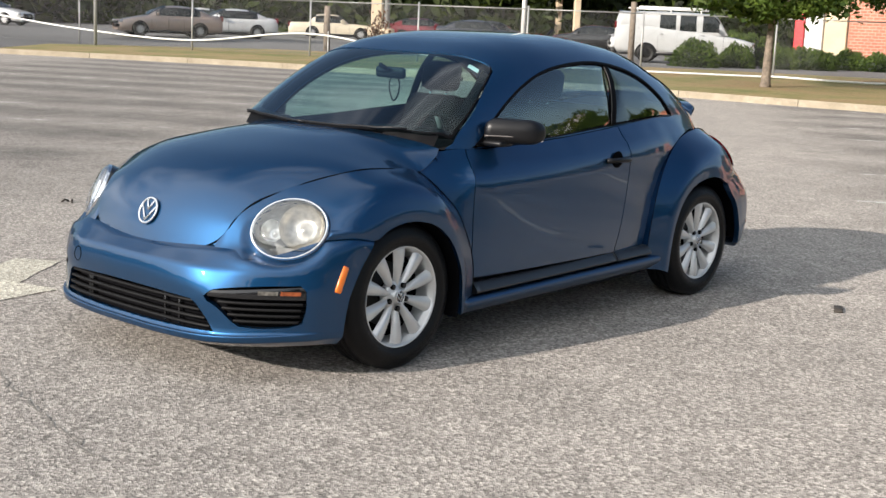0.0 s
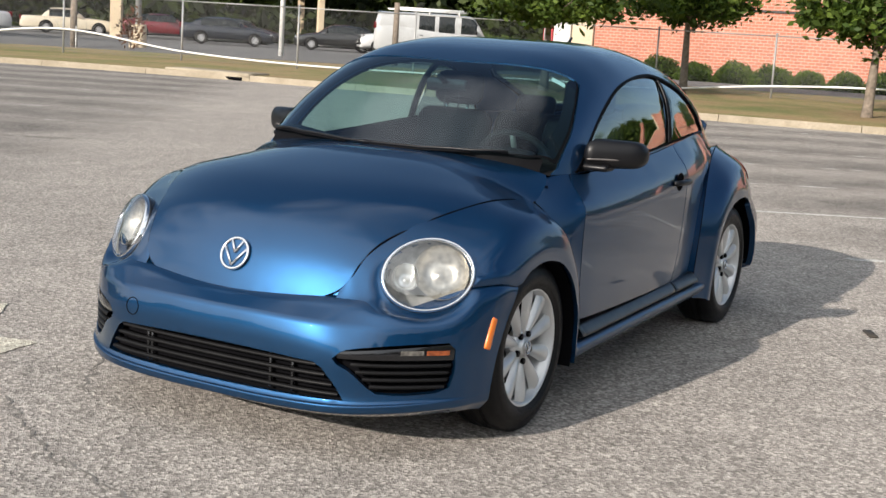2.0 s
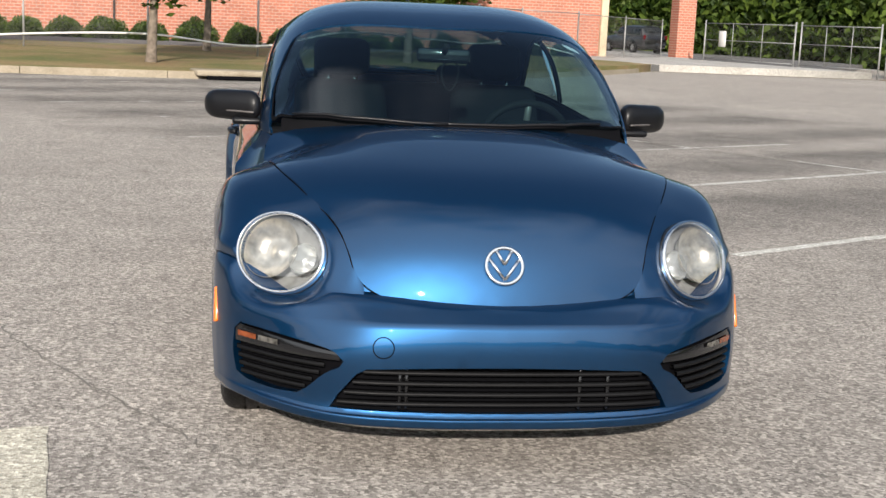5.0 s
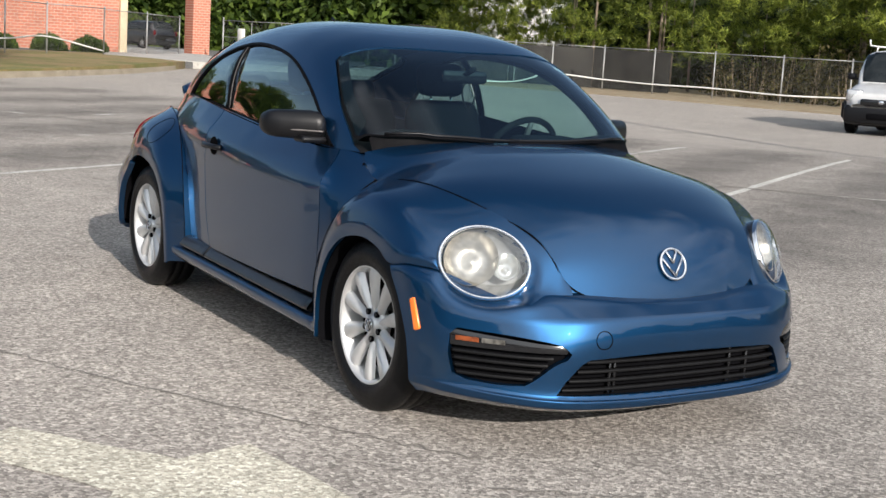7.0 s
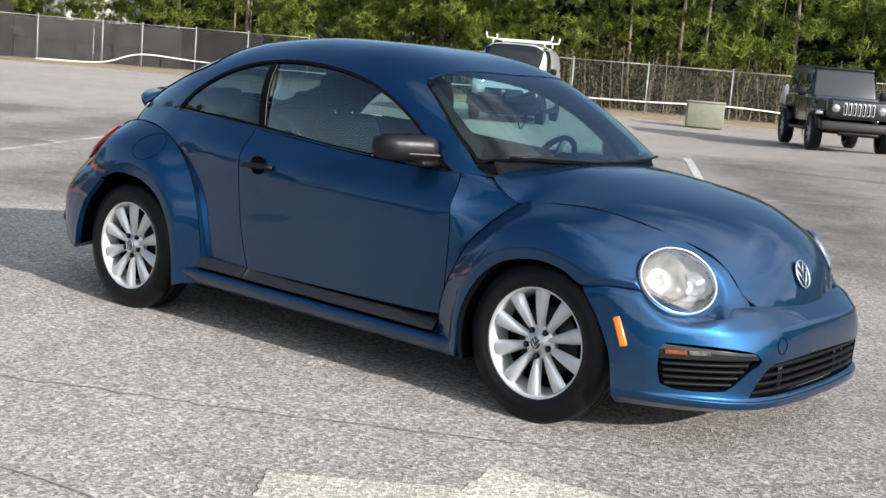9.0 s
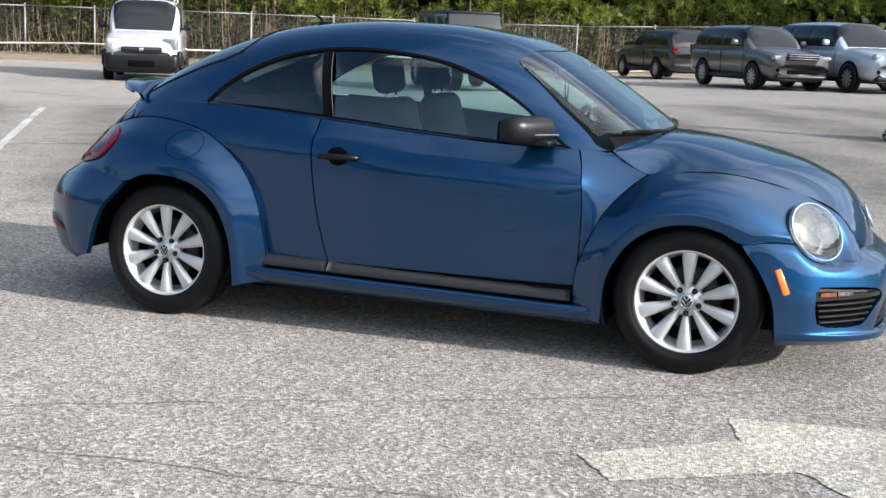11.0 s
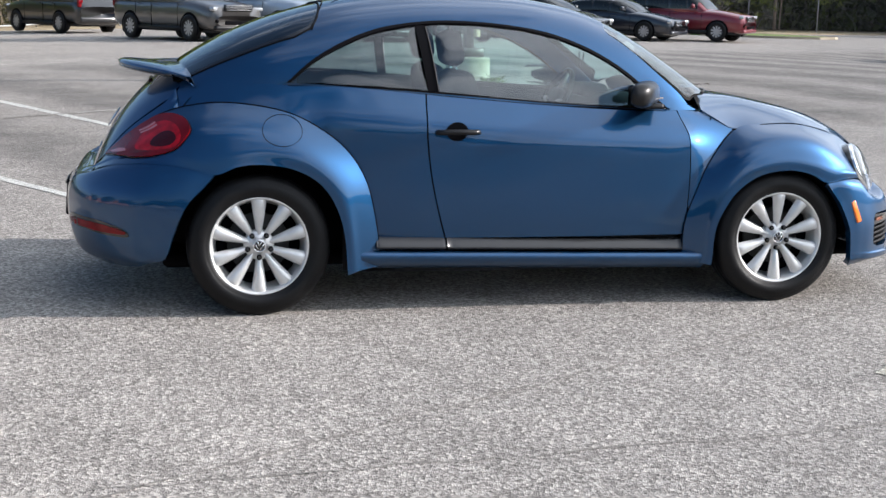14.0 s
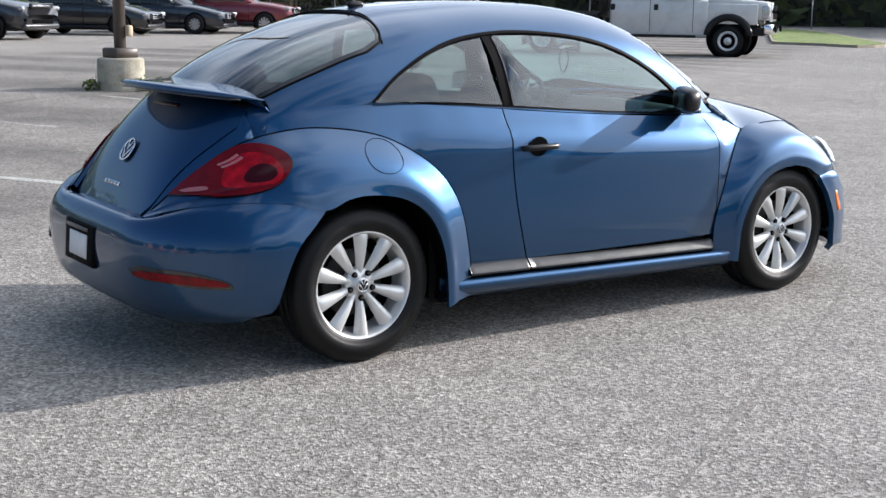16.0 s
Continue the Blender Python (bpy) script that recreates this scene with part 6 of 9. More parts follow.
        skin("window_trim", cabin_at, in_xa(loop_out), RUBBER_TRIM, car, "black rubber window surround", side=side, step=0.05, stretch=60, lift=0.003, lip=0.02, holes=[in_xa(loop_in)])
        post = [(-0.535 + 0.05 * k, 1.318) for k in np.linspace(0, 1, 4)] + [(-0.485 + 0.05 * k, 1.318 - 0.298 * k) for k in np.linspace(0.08, 1, 14)] + [(-0.435 - 0.05 * k, 1.02) for k in np.linspace(0.3, 1, 3)] + [(-0.485 - 0.05 * k, 1.02 + 0.298 * k) for k in np.linspace(0.08, 0.92, 13)]
        skin("door_pillar", cabin_at, in_xa(post), RUBBER_TRIM, car, side=side, step=0.05, stretch=60, lift=-0.002, lip=0.01)
        tube("pillar_bright_edge", [np.array(cabin_at(x, angle_of_z(x, z))) * (1, side, 1) for x, z in shell_line([(-0.484, 1.31), (-0.460, 1.17), (-0.434, 1.02)], 10)], 0.0014, GREY_TRIM, car)
        # handle in its scoop
        hy = flank_at(-0.365, 0.84)[1]
        n = 24
        scoop = [(-0.365 + 0.052 * math.cos(2 * math.pi * k / n), hy * side + 0.001 * side, 0.842 + 0.044 * math.sin(2 * math.pi * k / n)) for k in range(n)]
        dish = [(-0.365, (hy + 0.002) * side, 0.842)] + [(x, y + 0.001 * side, z) for x, y, z in scoop]
        raw("handle_scoop", dish, [(0, 1 + k, 1 + (k + 1) % n) for k in range(n)], DARK_LINER, door)
        bar = spline([(-0.457, hy + 0.004, 0.838), (-0.44, hy + 0.026, 0.840), (-0.365, hy + 0.036, 0.843), (-0.29, hy + 0.027, 0.842), (-0.265, hy + 0.006, 0.840)], 16)
        tube("door_handle", bar * (1, side, 1), 0.013, BLACK_PLASTIC, door, "black door handle", squash=1.0, ring=10)
        # black strip and the sill below it
        def strip(name, prof, mat, x0, x1, label=""):
            v, f = [], []
            k = len(prof)
            pts = [x for x in np.linspace(x0, x1, 40)]
            for x in pts:
                tilt = -0.030 * (x + 0.72) / 1.48
                ends = min(1.0, (x - x0) / 0.03 + 0.9, (x1 - x) / 0.03 + 0.9)
                v += [(x, ((0.80 + (y - 0.80) * ends) * side), z + tilt) for y, z in prof]
            for i in range(len(pts) - 1):
                f += [(i * k + j, i * k + (j + 1) % k, (i + 1) * k + (j + 1) % k, (i + 1) * k + j) for j in range(k)]
            f += [tuple(range(k)), tuple(range((len(pts) - 1) * k, len(pts) * k))[::-1]]
            if side < 0:
                f = [q[::-1] for q in f]
            return raw(name, v, f, mat, car, label)
        strip("side_strip", [(0.78, 0.353), (0.822, 0.352), (0.832, 0.349), (0.861, 0.316), (0.862, 0.308), (0.846, 0.300), (0.78, 0.298)], STRIP, -0.735, -0.409, "black plastic side strip")
        strip("side_strip", [(0.78, 0.353), (0.822, 0.352), (0.832, 0.349), (0.861, 0.316), (0.862, 0.308), (0.846, 0.300), (0.78, 0.298)], STRIP, -0.402, 0.762, "black plastic side strip")
        strip("sill", [(0.78, 0.296), (0.842, 0.295), (0.866, 0.287), (0.874, 0.274), (0.870, 0.254), (0.846, 0.226), (0.81, 0.206), (0.78, 0.200)], BLUE, -0.85, 0.88)
        # mirror
        cap = rounded_box((0.130, 0.225, 0.124), 0.050, 4)
        for v in cap.verts:
            f = (v.co.y + 0.11) / 0.22
            v.co.x = v.co.x * (1.04 - 0.20 * f) + 0.03 * (1 - f) - 0.095 * f
            v.co.z *= 1.02 - 0.14 * f
        bmesh.ops.transform(cap, matrix=Matrix.Translation((0.562, 0.0, 1.018)) @ Matrix.Translation((0, 0.848, 0)), verts=cap.verts)
        if side < 0:
            bmesh.ops.scale(cap, vec=(1, -1, 1), verts=cap.verts)
            bmesh.ops.reverse_faces(cap, faces=cap.faces)
        mirror = part("wing_mirror", cap, BLACK_PLASTIC, car, "black wing mirror housing")
        foot = rounded_box((0.10, 0.15, 0.028), 0.012, 2, at=(0.585, 0.772 * side, 0.962))
        part("mirror_foot", foot, BLACK_PLASTIC, mirror)
        g = [(0.521 - 0.102 * a, (0.763 + 0.168 * a) * side, 0.965 + 0.10 * b) for a, b in ((0.05, 0.1), (1, 0.08), (0.98, 0.9), (0.08, 1))]
        raw("mirror_glass", g, [(0, 1, 2, 3)], CHROME, mirror)
        tube("mirror_seam", [(0.655 - 0.138 * k, (0.765 + 0.172 * k) * side, 0.998) for k in np.linspace(0, 1, 9)], 0.004, GREY_TRIM, mirror)
        # lamps and markers
        oval_lamp(car, side)
        mk = rounded_box((0.030, 0.014, 0.115), 0.006, 2, m=Matrix.Rotation(radians(-23), 4, "Y") @ Matrix.Rotation(radians(-16), 4, "Z"), at=(0, 0, 0))
        bmesh.ops.translate(mk, vec=(1.662, 0.8725, 0.452), verts=mk.verts)
        if side < 0:
            bmesh.ops.scale(mk, vec=(1, -1, 1), verts=mk.verts)
            bmesh.ops.reverse_faces(mk, faces=mk.faces)
        part("side_marker", mk, ORANGE, car, "orange side marker")
        # wheel housings
        for wx, r, t0, t1, out_y in ((1.27, 0.365, 0.02, 1.10, 0.872), (-1.27, 0.425, -0.06, 1.0, 0.86)):
            v, f = [], []
            for k in range(25):
                t = math.pi * (t0 + (t1 - t0) * k / 24)
                for y in (out_y if t > math.pi / 2 or wx < 0 else 0.835, 0.55):
                    v.append((wx + r * math.cos(t), y * side, 0.30 + r * math.sin(t)))
            f = [(2 * k, 2 * k + 1, 2 * k + 3, 2 * k + 2) for k in range(24)]
            v += [(wx + r * math.cos(math.pi * (t0 + (t1 - t0) * k / 24)), 0.55 * side, 0.30 + r * math.sin(math.pi * (t0 + (t1 - t0) * k / 24))) for k in range(25)]
            f.append(tuple(range(50, 75)))
            raw("wheel_housing", v, f, DARK_LINER, car)
        wheel_parts(car, 1.27, 0.752 * side, 0.324, side)
        wheel_parts(car, -1.27, 0.752 * side, 0.324, side)
    # roof, glass and tail
    def cap_surface(x, y):
        p = cabin_at(x, angle_of_y(x, y))
        return (p[0], p[1] if y >= 0 else -p[1], p[2])

    def both(pts):
        """An outline from its half, drawn from the front middle to the rear middle with y above 0."""
        return [(x, y) for x, y in pts] + [(x, -y) for x, y in pts[::-1] if abs(y) > 1e-6]

    shield = both(shell_line([(1.035, 0.0), (1.03, 0.2), (1.002, 0.42), (0.935, 0.60), (0.825, 0.694)], 20) + shell_line([(0.80, 0.700), (0.67, 0.688), (0.535, 0.647), (0.425, 0.604)], 16) + shell_line([(0.408, 0.58), (0.437, 0.40), (0.455, 0.2), (0.463, 0.0)], 16))
    skin("windscreen", cap_surface, shield, SCREEN_GLASS, car, "clear windscreen", step=0.06, lip=0, lift=-0.004)
    band_in = [(0.715 + (x - 0.715) * 0.988, y * 0.991) for x, y in shield]
    skin("windscreen_edge", cap_surface, shield, RUBBER_TRIM, car, step=0.05, lip=0, lift=-0.0025, holes=[band_in])
    label = [(0.475, 0.50), (0.475, 0.565), (0.50, 0.575), (0.50, 0.51)]
    skin("screen_sticker", cap_surface, label, WHITE_CARD, car, "small white sticker inside the windscreen", step=0.02, lip=0, lift=-0.007)
    backlight = both(shell_line([(-0.935, 0.0), (-0.942, 0.25), (-0.972, 0.46), (-1.01, 0.545)], 14) + shell_line([(-1.09, 0.566), (-1.3, 0.545), (-1.5, 0.508), (-1.60, 0.478)], 14) + shell_line([(-1.63, 0.44), (-1.645, 0.2), (-1.65, 0.0)], 12))
    skin("rear_window", cap_surface, backlight, REAR_GLASS, car, "dark tinted rear window", step=0.06, lip=0, lift=-0.003)
    seal = [np.array(cap_surface(-1.30 + (x + 1.30) * 1.006, y * 1.006)) + (0, 0, -0.001) for x, y in backlight]
    tube("rear_window_seal", seal, 0.006, RUBBER_TRIM, car, closed=True, ring=6)
    bl_in = [(-1.30 + (x + 1.30) * 0.965, y * 0.965) for x, y in backlight]
    skin("rear_window_edge", cap_surface, backlight, GLOSS_BLACK, car, step=0.05, lip=0, lift=-0.0015, holes=[bl_in])

    # the painted shell round the glass: in x and angle, side by side, with the openings left out
    top = window_loop(0.004)
    hole = [(x, angle_of_z(x, z)) for x, z in top]
    front = [(x, angle_of_y(x, y)) for x, y in shell_line([(0.468, 0.0), (0.46, 0.2), (0.442, 0.40), (0.412, 0.585)], 16) + shell_line([(0.424, 0.610), (0.535, 0.653), (0.67, 0.694), (0.81, 0.706)], 16)]
    low_front = [(0.86, angle_of_z(0.86, 0.935)), (0.80, angle_of_z(0.80, 0.936)), (0.775, angle_of_z(0.775, 0.937))]
    cowl = [(0.755, angle_of_z(0.755, 0.937))]
    belt = [(x, max(angle_of_z(x, Z_BELT(x) - 0.006), 0.5)) for x in np.linspace(0.72, -0.70, 24)]
    behind = [(-0.9, angle_of_z(-0.9, 1.030)), (-1.2, angle_of_z(-1.2, 1.038)), (-1.38, angle_of_z(-1.38, 1.04)), (-1.50, angle_of_z(-1.50, 1.005)), (-1.57, angle_of_z(-1.57, 0.965)), (-1.60, angle_of_z(-1.60, 0.93))]
    tail = [(-1.62, angle_of_y(-1.62, 0.53)), (-1.605, angle_of_y(-1.605, 0.486))]
    rear_edge = [(x, angle_of_y(x, y)) for x, y in shell_line([(-1.60, 0.485), (-1.5, 0.515), (-1.3, 0.552), (-1.09, 0.573)], 14) + shell_line([(-1.005, 0.552), (-0.967, 0.46), (-0.937, 0.25), (-0.93, 0.0)], 14)]
    outline = front + low_front + cowl + belt + behind + tail + rear_edge

    def shell_at(x, a):
        if a <= 90:
            return cabin_at(x, a)
        q = cabin_at(x, 180 - a)
        return (q[0], -q[1], q[2])
    ring = outline + [(x, 180 - a) for x, a in outline[::-1] if a < 89.9]
    skin("roof", shell_at, ring, BLUE, car, holes=[hole, [(x, 180 - a) for x, a in hole]], step=0.05, stretch=70, lip=0.01)
    # shut line of the tailgate across the roof
    seam = [np.array(cap_surface(-0.905 - 0.10 * (abs(y) / 0.56) ** 2, y)) + (0, 0, 0.0012) for y in np.linspace(-0.56, 0.56, 25)]
    tube("tailgate_seam", seam, 0.0035, DARK_LINER, car, ring=5)
    # tailgate
    gate = both(shell_line([(-1.655, 0.0), (-1.65, 0.2), (-1.635, 0.40), (-1.61, 0.50)], 14) + shell_line([(-1.66, 0.515), (-1.78, 0.475), (-1.90, 0.43), (-1.98, 0.395), (-2.015, 0.35)], 18) + shell_line([(-2.028, 0.30), (-2.03, 0.15), (-2.03, 0.0)], 10))
    skin("tailgate", cap_surface, gate, BLUE, car, step=0.03, lip=0.012)
    # strips of body beside the tailgate
    for side in (1, -1):
        w = [(x, angle_of_y(x, y)) for x, y in shell_line([(-1.625, 0.50), (-1.68, 0.515), (-1.79, 0.477), (-1.91, 0.432), (-1.99, 0.398), (-2.02, 0.365)], 18)]
        low = [(x, 2.0) for x in (-2.02, -1.95, -1.85, -1.75, -1.65, -1.60)]
        skin("tail_side", cabin_at, w + low, BLUE, car, side=side, step=0.04, stretch=80, lip=0.01)
    for side in (1, -1):
        under = [(-1.53, 2.0), (-1.70, 2.0), (-1.86, 2.0), (-2.026, 2.0), (-2.026, 45.0), (-2.026, 89.5), (-1.86, 89.5), (-1.72, 89.5), (-1.70, angle_of_y(-1.70, 0.44)), (-1.60, angle_of_y(-1.60, 0.47)), (-1.53, angle_of_y(-1.53, 0.52))]
        skin("tail_frame", cabin_at, under, BLUE, car, side=side, step=0.05, stretch=80, lip=0, lift=-0.007)
    # hood
    half = shell_line([(hood_run(x), y) for x, y in HOOD_EDGE[:-1]], 50)
    lip = shell_line([(hood_run(1.992), 0.447), (hood_run(2.003), 0.425), (hood_run(2.011), 0.388), (HOOD_RUN[-1] - 0.007, 0.335), (HOOD_RUN[-1] - 0.001, 0.25), (HOOD_RUN[-1], 0.13), (HOOD_RUN[-1], 0.0)], 24)
    rear = shell_line([(hood_run(1.010), 0.0), (hood_run(1.013), 0.35), (hood_run(1.022), 0.55), (hood_run(1.032), 0.68)], 12)
    hood = skin("hood", hood_at, [(s, y) for s, y in rear + half + lip] + [(s, -y) for s, y in (rear + half + lip)[::-1] if y > 1e-6], BLUE, car, step=0.045, lip=0.016, lift=0.002)
    for s in (1, -1):
        line = [Vector(hood_at(a, b * s)) + Vector((-0.002, 0.003 * s, -0.001)) for a, b in half[12:] + lip[:16]]
        tube("hood_seam", line, 0.0024, DARK_LINER, hood, ring=5)
    # body under the hood's front edge
    span = [(hood_run(1.86), -0.45), (HOOD_RUN[-1], -0.45), (HOOD_RUN[-1], 0.45), (hood_run(1.86), 0.45)]
    rim_ = [tuple(np.array(a) + (np.array(b) - np.array(a)) * k / 12) for a, b in zip(span, span[1:] + span[:1]) for k in range(12)]
    skin("nose_panel", hood_at, rim_, BLUE, car, step=0.05, lip=0, lift=-0.005)
    # black cowl and wipers under the screen
    cowl = []
    for y in np.linspace(-0.66, 0.66, 28):
        p = np.array(hood_at(hood_run(1.03), y))
        q = np.array(cap_surface(1.03 - 0.345 * y * y, y))
        cowl.append([p + (0.03, 0, -0.03), p + (0.0, 0, -0.022), (p + q) / 2 + (0, 0, -0.02), q + (-0.02, 0, -0.004)])
    sheet("cowl_panel", np.array(cowl), RUBBER_TRIM, car, "black plastic scuttle panel")
    for y0, y1, dx in ((0.55, -0.10, 0.0), (-0.05, -0.62, 0.02)):
        pts = []
        for k in np.linspace(0, 1, 10):
            y = y0 + (y1 - y0) * k
            x = float(np.interp(abs(y), [0, 0.2, 0.42, 0.60, 0.694], [1.035, 1.03, 1.002, 0.935, 0.825])) + 0.002 - 0.004 * k
            q = np.array(cap_surface(x, y))
            pts.append(q + (0.004, 0, 0.003))
        wiper = tube("wiper", pts, 0.006, BLACK_PLASTIC, car, "black wiper arm", ring=6)
        tube("wiper_blade", [p + (0.0, 0, -0.010) for p in np.array(pts)[2:]], 0.005, RUBBER_TRIM, wiper, ring=5)
    # bumpers

    def bumper_skin(name, net, holes, step):
        """Both halves of a bumper, cut in (distance along its plan, height share)."""
        g = lamp_seat(net.grid(200, 80))

        def surf(u, v):
            i, j = min(max(abs(u), 0), 1) * 200, min(max(v, 0), 1) * 80
            a, b = min(int(i), 199), min(int(j), 79)
            fi, fj = i - a, j - b
            p = (g[a, b] * (1 - fi) * (1 - fj) + g[a + 1, b] * fi * (1 - fj) + g[a, b + 1] * (1 - fi) * fj + g[a + 1, b + 1] * fi * fj)
            return (p[0], p[1] if u >= 0 else -p[1], p[2])
        flat = g.reshape(-1, 3)

        def uv_of(y, z):
            d = (flat[:, 1] - abs(y)) ** 2 + (flat[:, 2] - z) ** 2
            k = int(d.argmin())
            u, v, goal = (k // 81) / 200, (k % 81) / 80, np.array((abs(y), z))
            for _ in range(6):
                q = np.array(surf(u, v))[1:]
                ju = (np.array(surf(u + 0.004, v))[1:] - np.array(surf(u - 0.004, v))[1:]) / 0.008
                jv = (np.array(surf(u, v + 0.008))[1:] - np.array(surf(u, v - 0.008))[1:]) / 0.016
                gap = goal - q
                det = ju[0] * jv[1] - ju[1] * jv[0]
                if abs(det) < 1e-6 or np.hypot(*gap) < 2e-4:
                    break
                u = min(max(u + 0.7 * (gap[0] * jv[1] - gap[1] * jv[0]) / det, 0.005), 0.99)
                v = min(max(v + 0.7 * (ju[0] * gap[1] - ju[1] * gap[0]) / det, 0.01), 0.99)
            q = np.array(surf(u, v))[1:]
            if np.hypot(*(goal - q)) > math.sqrt(d[k]) + 1e-4:
                u, v = (k // 81) / 200, (k % 81) / 80
            return (u * (1 if y >= 0 else -1), v)
        edge = [(-1 + 2 * k / 60, 0.0) for k in range(60)] + [(1.0, k / 14) for k in range(14)] + [(1 - 2 * k / 60, 1.0) for k in range(60)] + [(-1.0, 1 - k / 14) for k in range(14)]
        cut = [[uv_of(y, z) for y, z in h] for h in holes]
        ob = skin(name, surf, edge, BLUE, car, holes=cut, step=step, stretch=1.2, lip=0.03)
        return ob, surf, uv_of

    def mouth(n=20):
        top = [(y, 0.352 + 0.012 * (1 - (y / 0.43) ** 2)) for y in np.linspace(-0.42, 0.42, n)]
        low = [(y, 0.226 - 0.008 * (1 - (y / 0.52) ** 2)) for y in np.linspace(0.525, -0.525, n)]
        return [(-0.45, 0.335)] + top + [(0.45, 0.335), (0.50, 0.27)] + low + [(-0.50, 0.27)]

    def gill(s):
        pts = shell_line([(0.487, 0.372), (0.53, 0.404), (0.66, 0.424), (0.795, 0.432)], 12) + shell_line([(0.812, 0.41), (0.815, 0.34), (0.803, 0.275)], 8) + shell_line([(0.77, 0.258), (0.69, 0.252), (0.62, 0.256)], 6) + shell_line([(0.595, 0.275), (0.54, 0.33), (0.50, 0.352)], 6)
        return [(y * s, z) for y, z in pts]
    fb, f_surf, f_uv = bumper_skin("front_bumper", FRONT_BUMPER, [mouth(), gill(1), gill(-1)], 0.022)
    rb, r_surf, r_uv = bumper_skin("rear_bumper", REAR_BUMPER, [], 0.03)

    def on_front(y, z, depth=0.0):
        u, v = f_uv(y, z)
        p = np.array(f_surf(u, v))
        return p - np.array((0.9, 0.25 * np.sign(y) * min(abs(y) / 0.6, 1), 0)) * depth
    # grille: backing and slats
    back = [[on_front(y, z, 0.05) for z in (0.21, 0.29, 0.375)] for y in np.linspace(-0.56, 0.56, 24)]
    sheet("grille_backing", np.array(back), DARK_LINER, car)
    for z, half_w in ((0.342, 0.43), (0.308, 0.46), (0.275, 0.485), (0.243, 0.505)):
        ys = np.linspace(-half_w, half_w, 30)
        v, f = [], []
        for y in ys:
            p = on_front(y, z, 0.012)
            v += [p + (0.006, 0, 0.006), p + (0.008, 0, -0.004), p + (-0.03, 0, -0.008), p + (-0.03, 0, 0.004)]
        for i in range(len(ys) - 1):
            f += [(4 * i + j, 4 * i + (j + 1) % 4, 4 * i + 4 + (j + 1) % 4, 4 * i + 4 + j) for j in range(4)]
        raw("grille_slat", v, f, SLAT_BLACK, car, "black grille slat")
    for y in (-0.32, -0.30, 0.24, 0.33):
        p = on_front(y, 0.29, 0.03)
        part("grille_rib", rounded_box((0.012, 0.012, 0.13), 0.003, 1, at=tuple(p)), GLOSS_BLACK, car)
    for s in (1, -1):
        back = [[on_front(y * s, z, 0.045) for z in (0.235, 0.33, 0.445)] for y in np.linspace(0.46, 0.84, 16)]
        ob = sheet("vent_backing", np.array(back), DARK_LINER, car)
        for z, y0, y1 in ((0.352, 0.545, 0.805), (0.327, 0.56, 0.80), (0.302, 0.58, 0.797), (0.277, 0.60, 0.792)):
            ys = np.linspace(y0, y1, 16)
            v, f = [], []
            for y in ys:
                p = on_front(y * s, z, 0.010)
                v += [p + (0.004, 0, 0.007), p + (0.006, 0, -0.004), p + (-0.03, 0, -0.010), p + (-0.03, 0, 0.003)]
            for i in range(len(ys) - 1):
                f += [(4 * i + j, 4 * i + (j + 1) % 4, 4 * i + 4 + (j + 1) % 4, 4 * i + 4 + j) for j in range(4)]
            raw("vent_slat", v, f, SLAT_BLACK, car)
        g = np.array([[on_front(y * s, z, 0.004 + 0.006 * abs(t - 0.5)) for t, z in ((0, zb_), (0.33, zb_ + (zt_ - zb_) * 0.33), (0.66, zb_ + (zt_ - zb_) * 0.66), (1, zt_))] for y, zb_, zt_ in [(y, 0.372 - 0.0 * y, min(0.428, 0.395 + 0.10 * (y - 0.5)) + 0.0) for y in np.linspace(0.50, 0.81, 20)]])
        sheet("lamp_panel", g, GLOSS_BLACK, car, "gloss black lamp panel")
        for name, y0, y1, mat in (("indicator", 0.745, 0.800, AMBER), ("running_lamp", 0.680, 0.738, SMOKED_LAMP)):
            g = np.array([[on_front(y * s, z, -0.003) for z in (0.391, 0.399, 0.407)] for y in np.linspace(y0, y1, 8)])
            sheet(name, g, mat, car, "amber indicator" if mat is AMBER else "clear running lamp")
    # towing cap outline
    ring = []
    for k in range(28):
        t = 2 * math.pi * k / 28
        ring.append(on_front(-0.372 + 0.031 * math.cos(t), 0.42 + 0.031 * math.sin(t), -0.0005))
    tube("towing_cap_seam", ring, 0.0018, DARK_LINER, car, closed=True, ring=5)
    # badge on the nose
    s0 = hood_run(1.976)
    p, nx = Vector(hood_at(s0, 0)), Vector(hood_at(s0 + 0.02, 0)) - Vector(hood_at(s0 - 0.02, 0))
    nz = Vector((0, 1, 0)).cross(nx).normalized()
    if nz.x < 0:
        nz = -nz
    up = (Vector((0, 0, 1)) - nz * nz.z).normalized()
    m = Matrix((up.cross(nz), up, nz)).transposed().to_4x4()
    m.translation = p + nz * 0.006
    badge(car, m, 0.062, "nose_badge")
    # tail lamps
    g = REAR_FENDER.grid(200, 60)

    def rear_fender_at(u, v):
        i, j = min(max(u, 0), 1) * 200, min(max(v, 0), 1) * 60
        a, b = min(int(i), 199), min(int(j), 59)
        fi, fj = i - a, j - b
        return tuple(g[a, b] * (1 - fi) * (1 - fj) + g[a + 1, b] * fi * (1 - fj) + g[a, b + 1] * (1 - fi) * fj + g[a + 1, b + 1] * fi * fj)
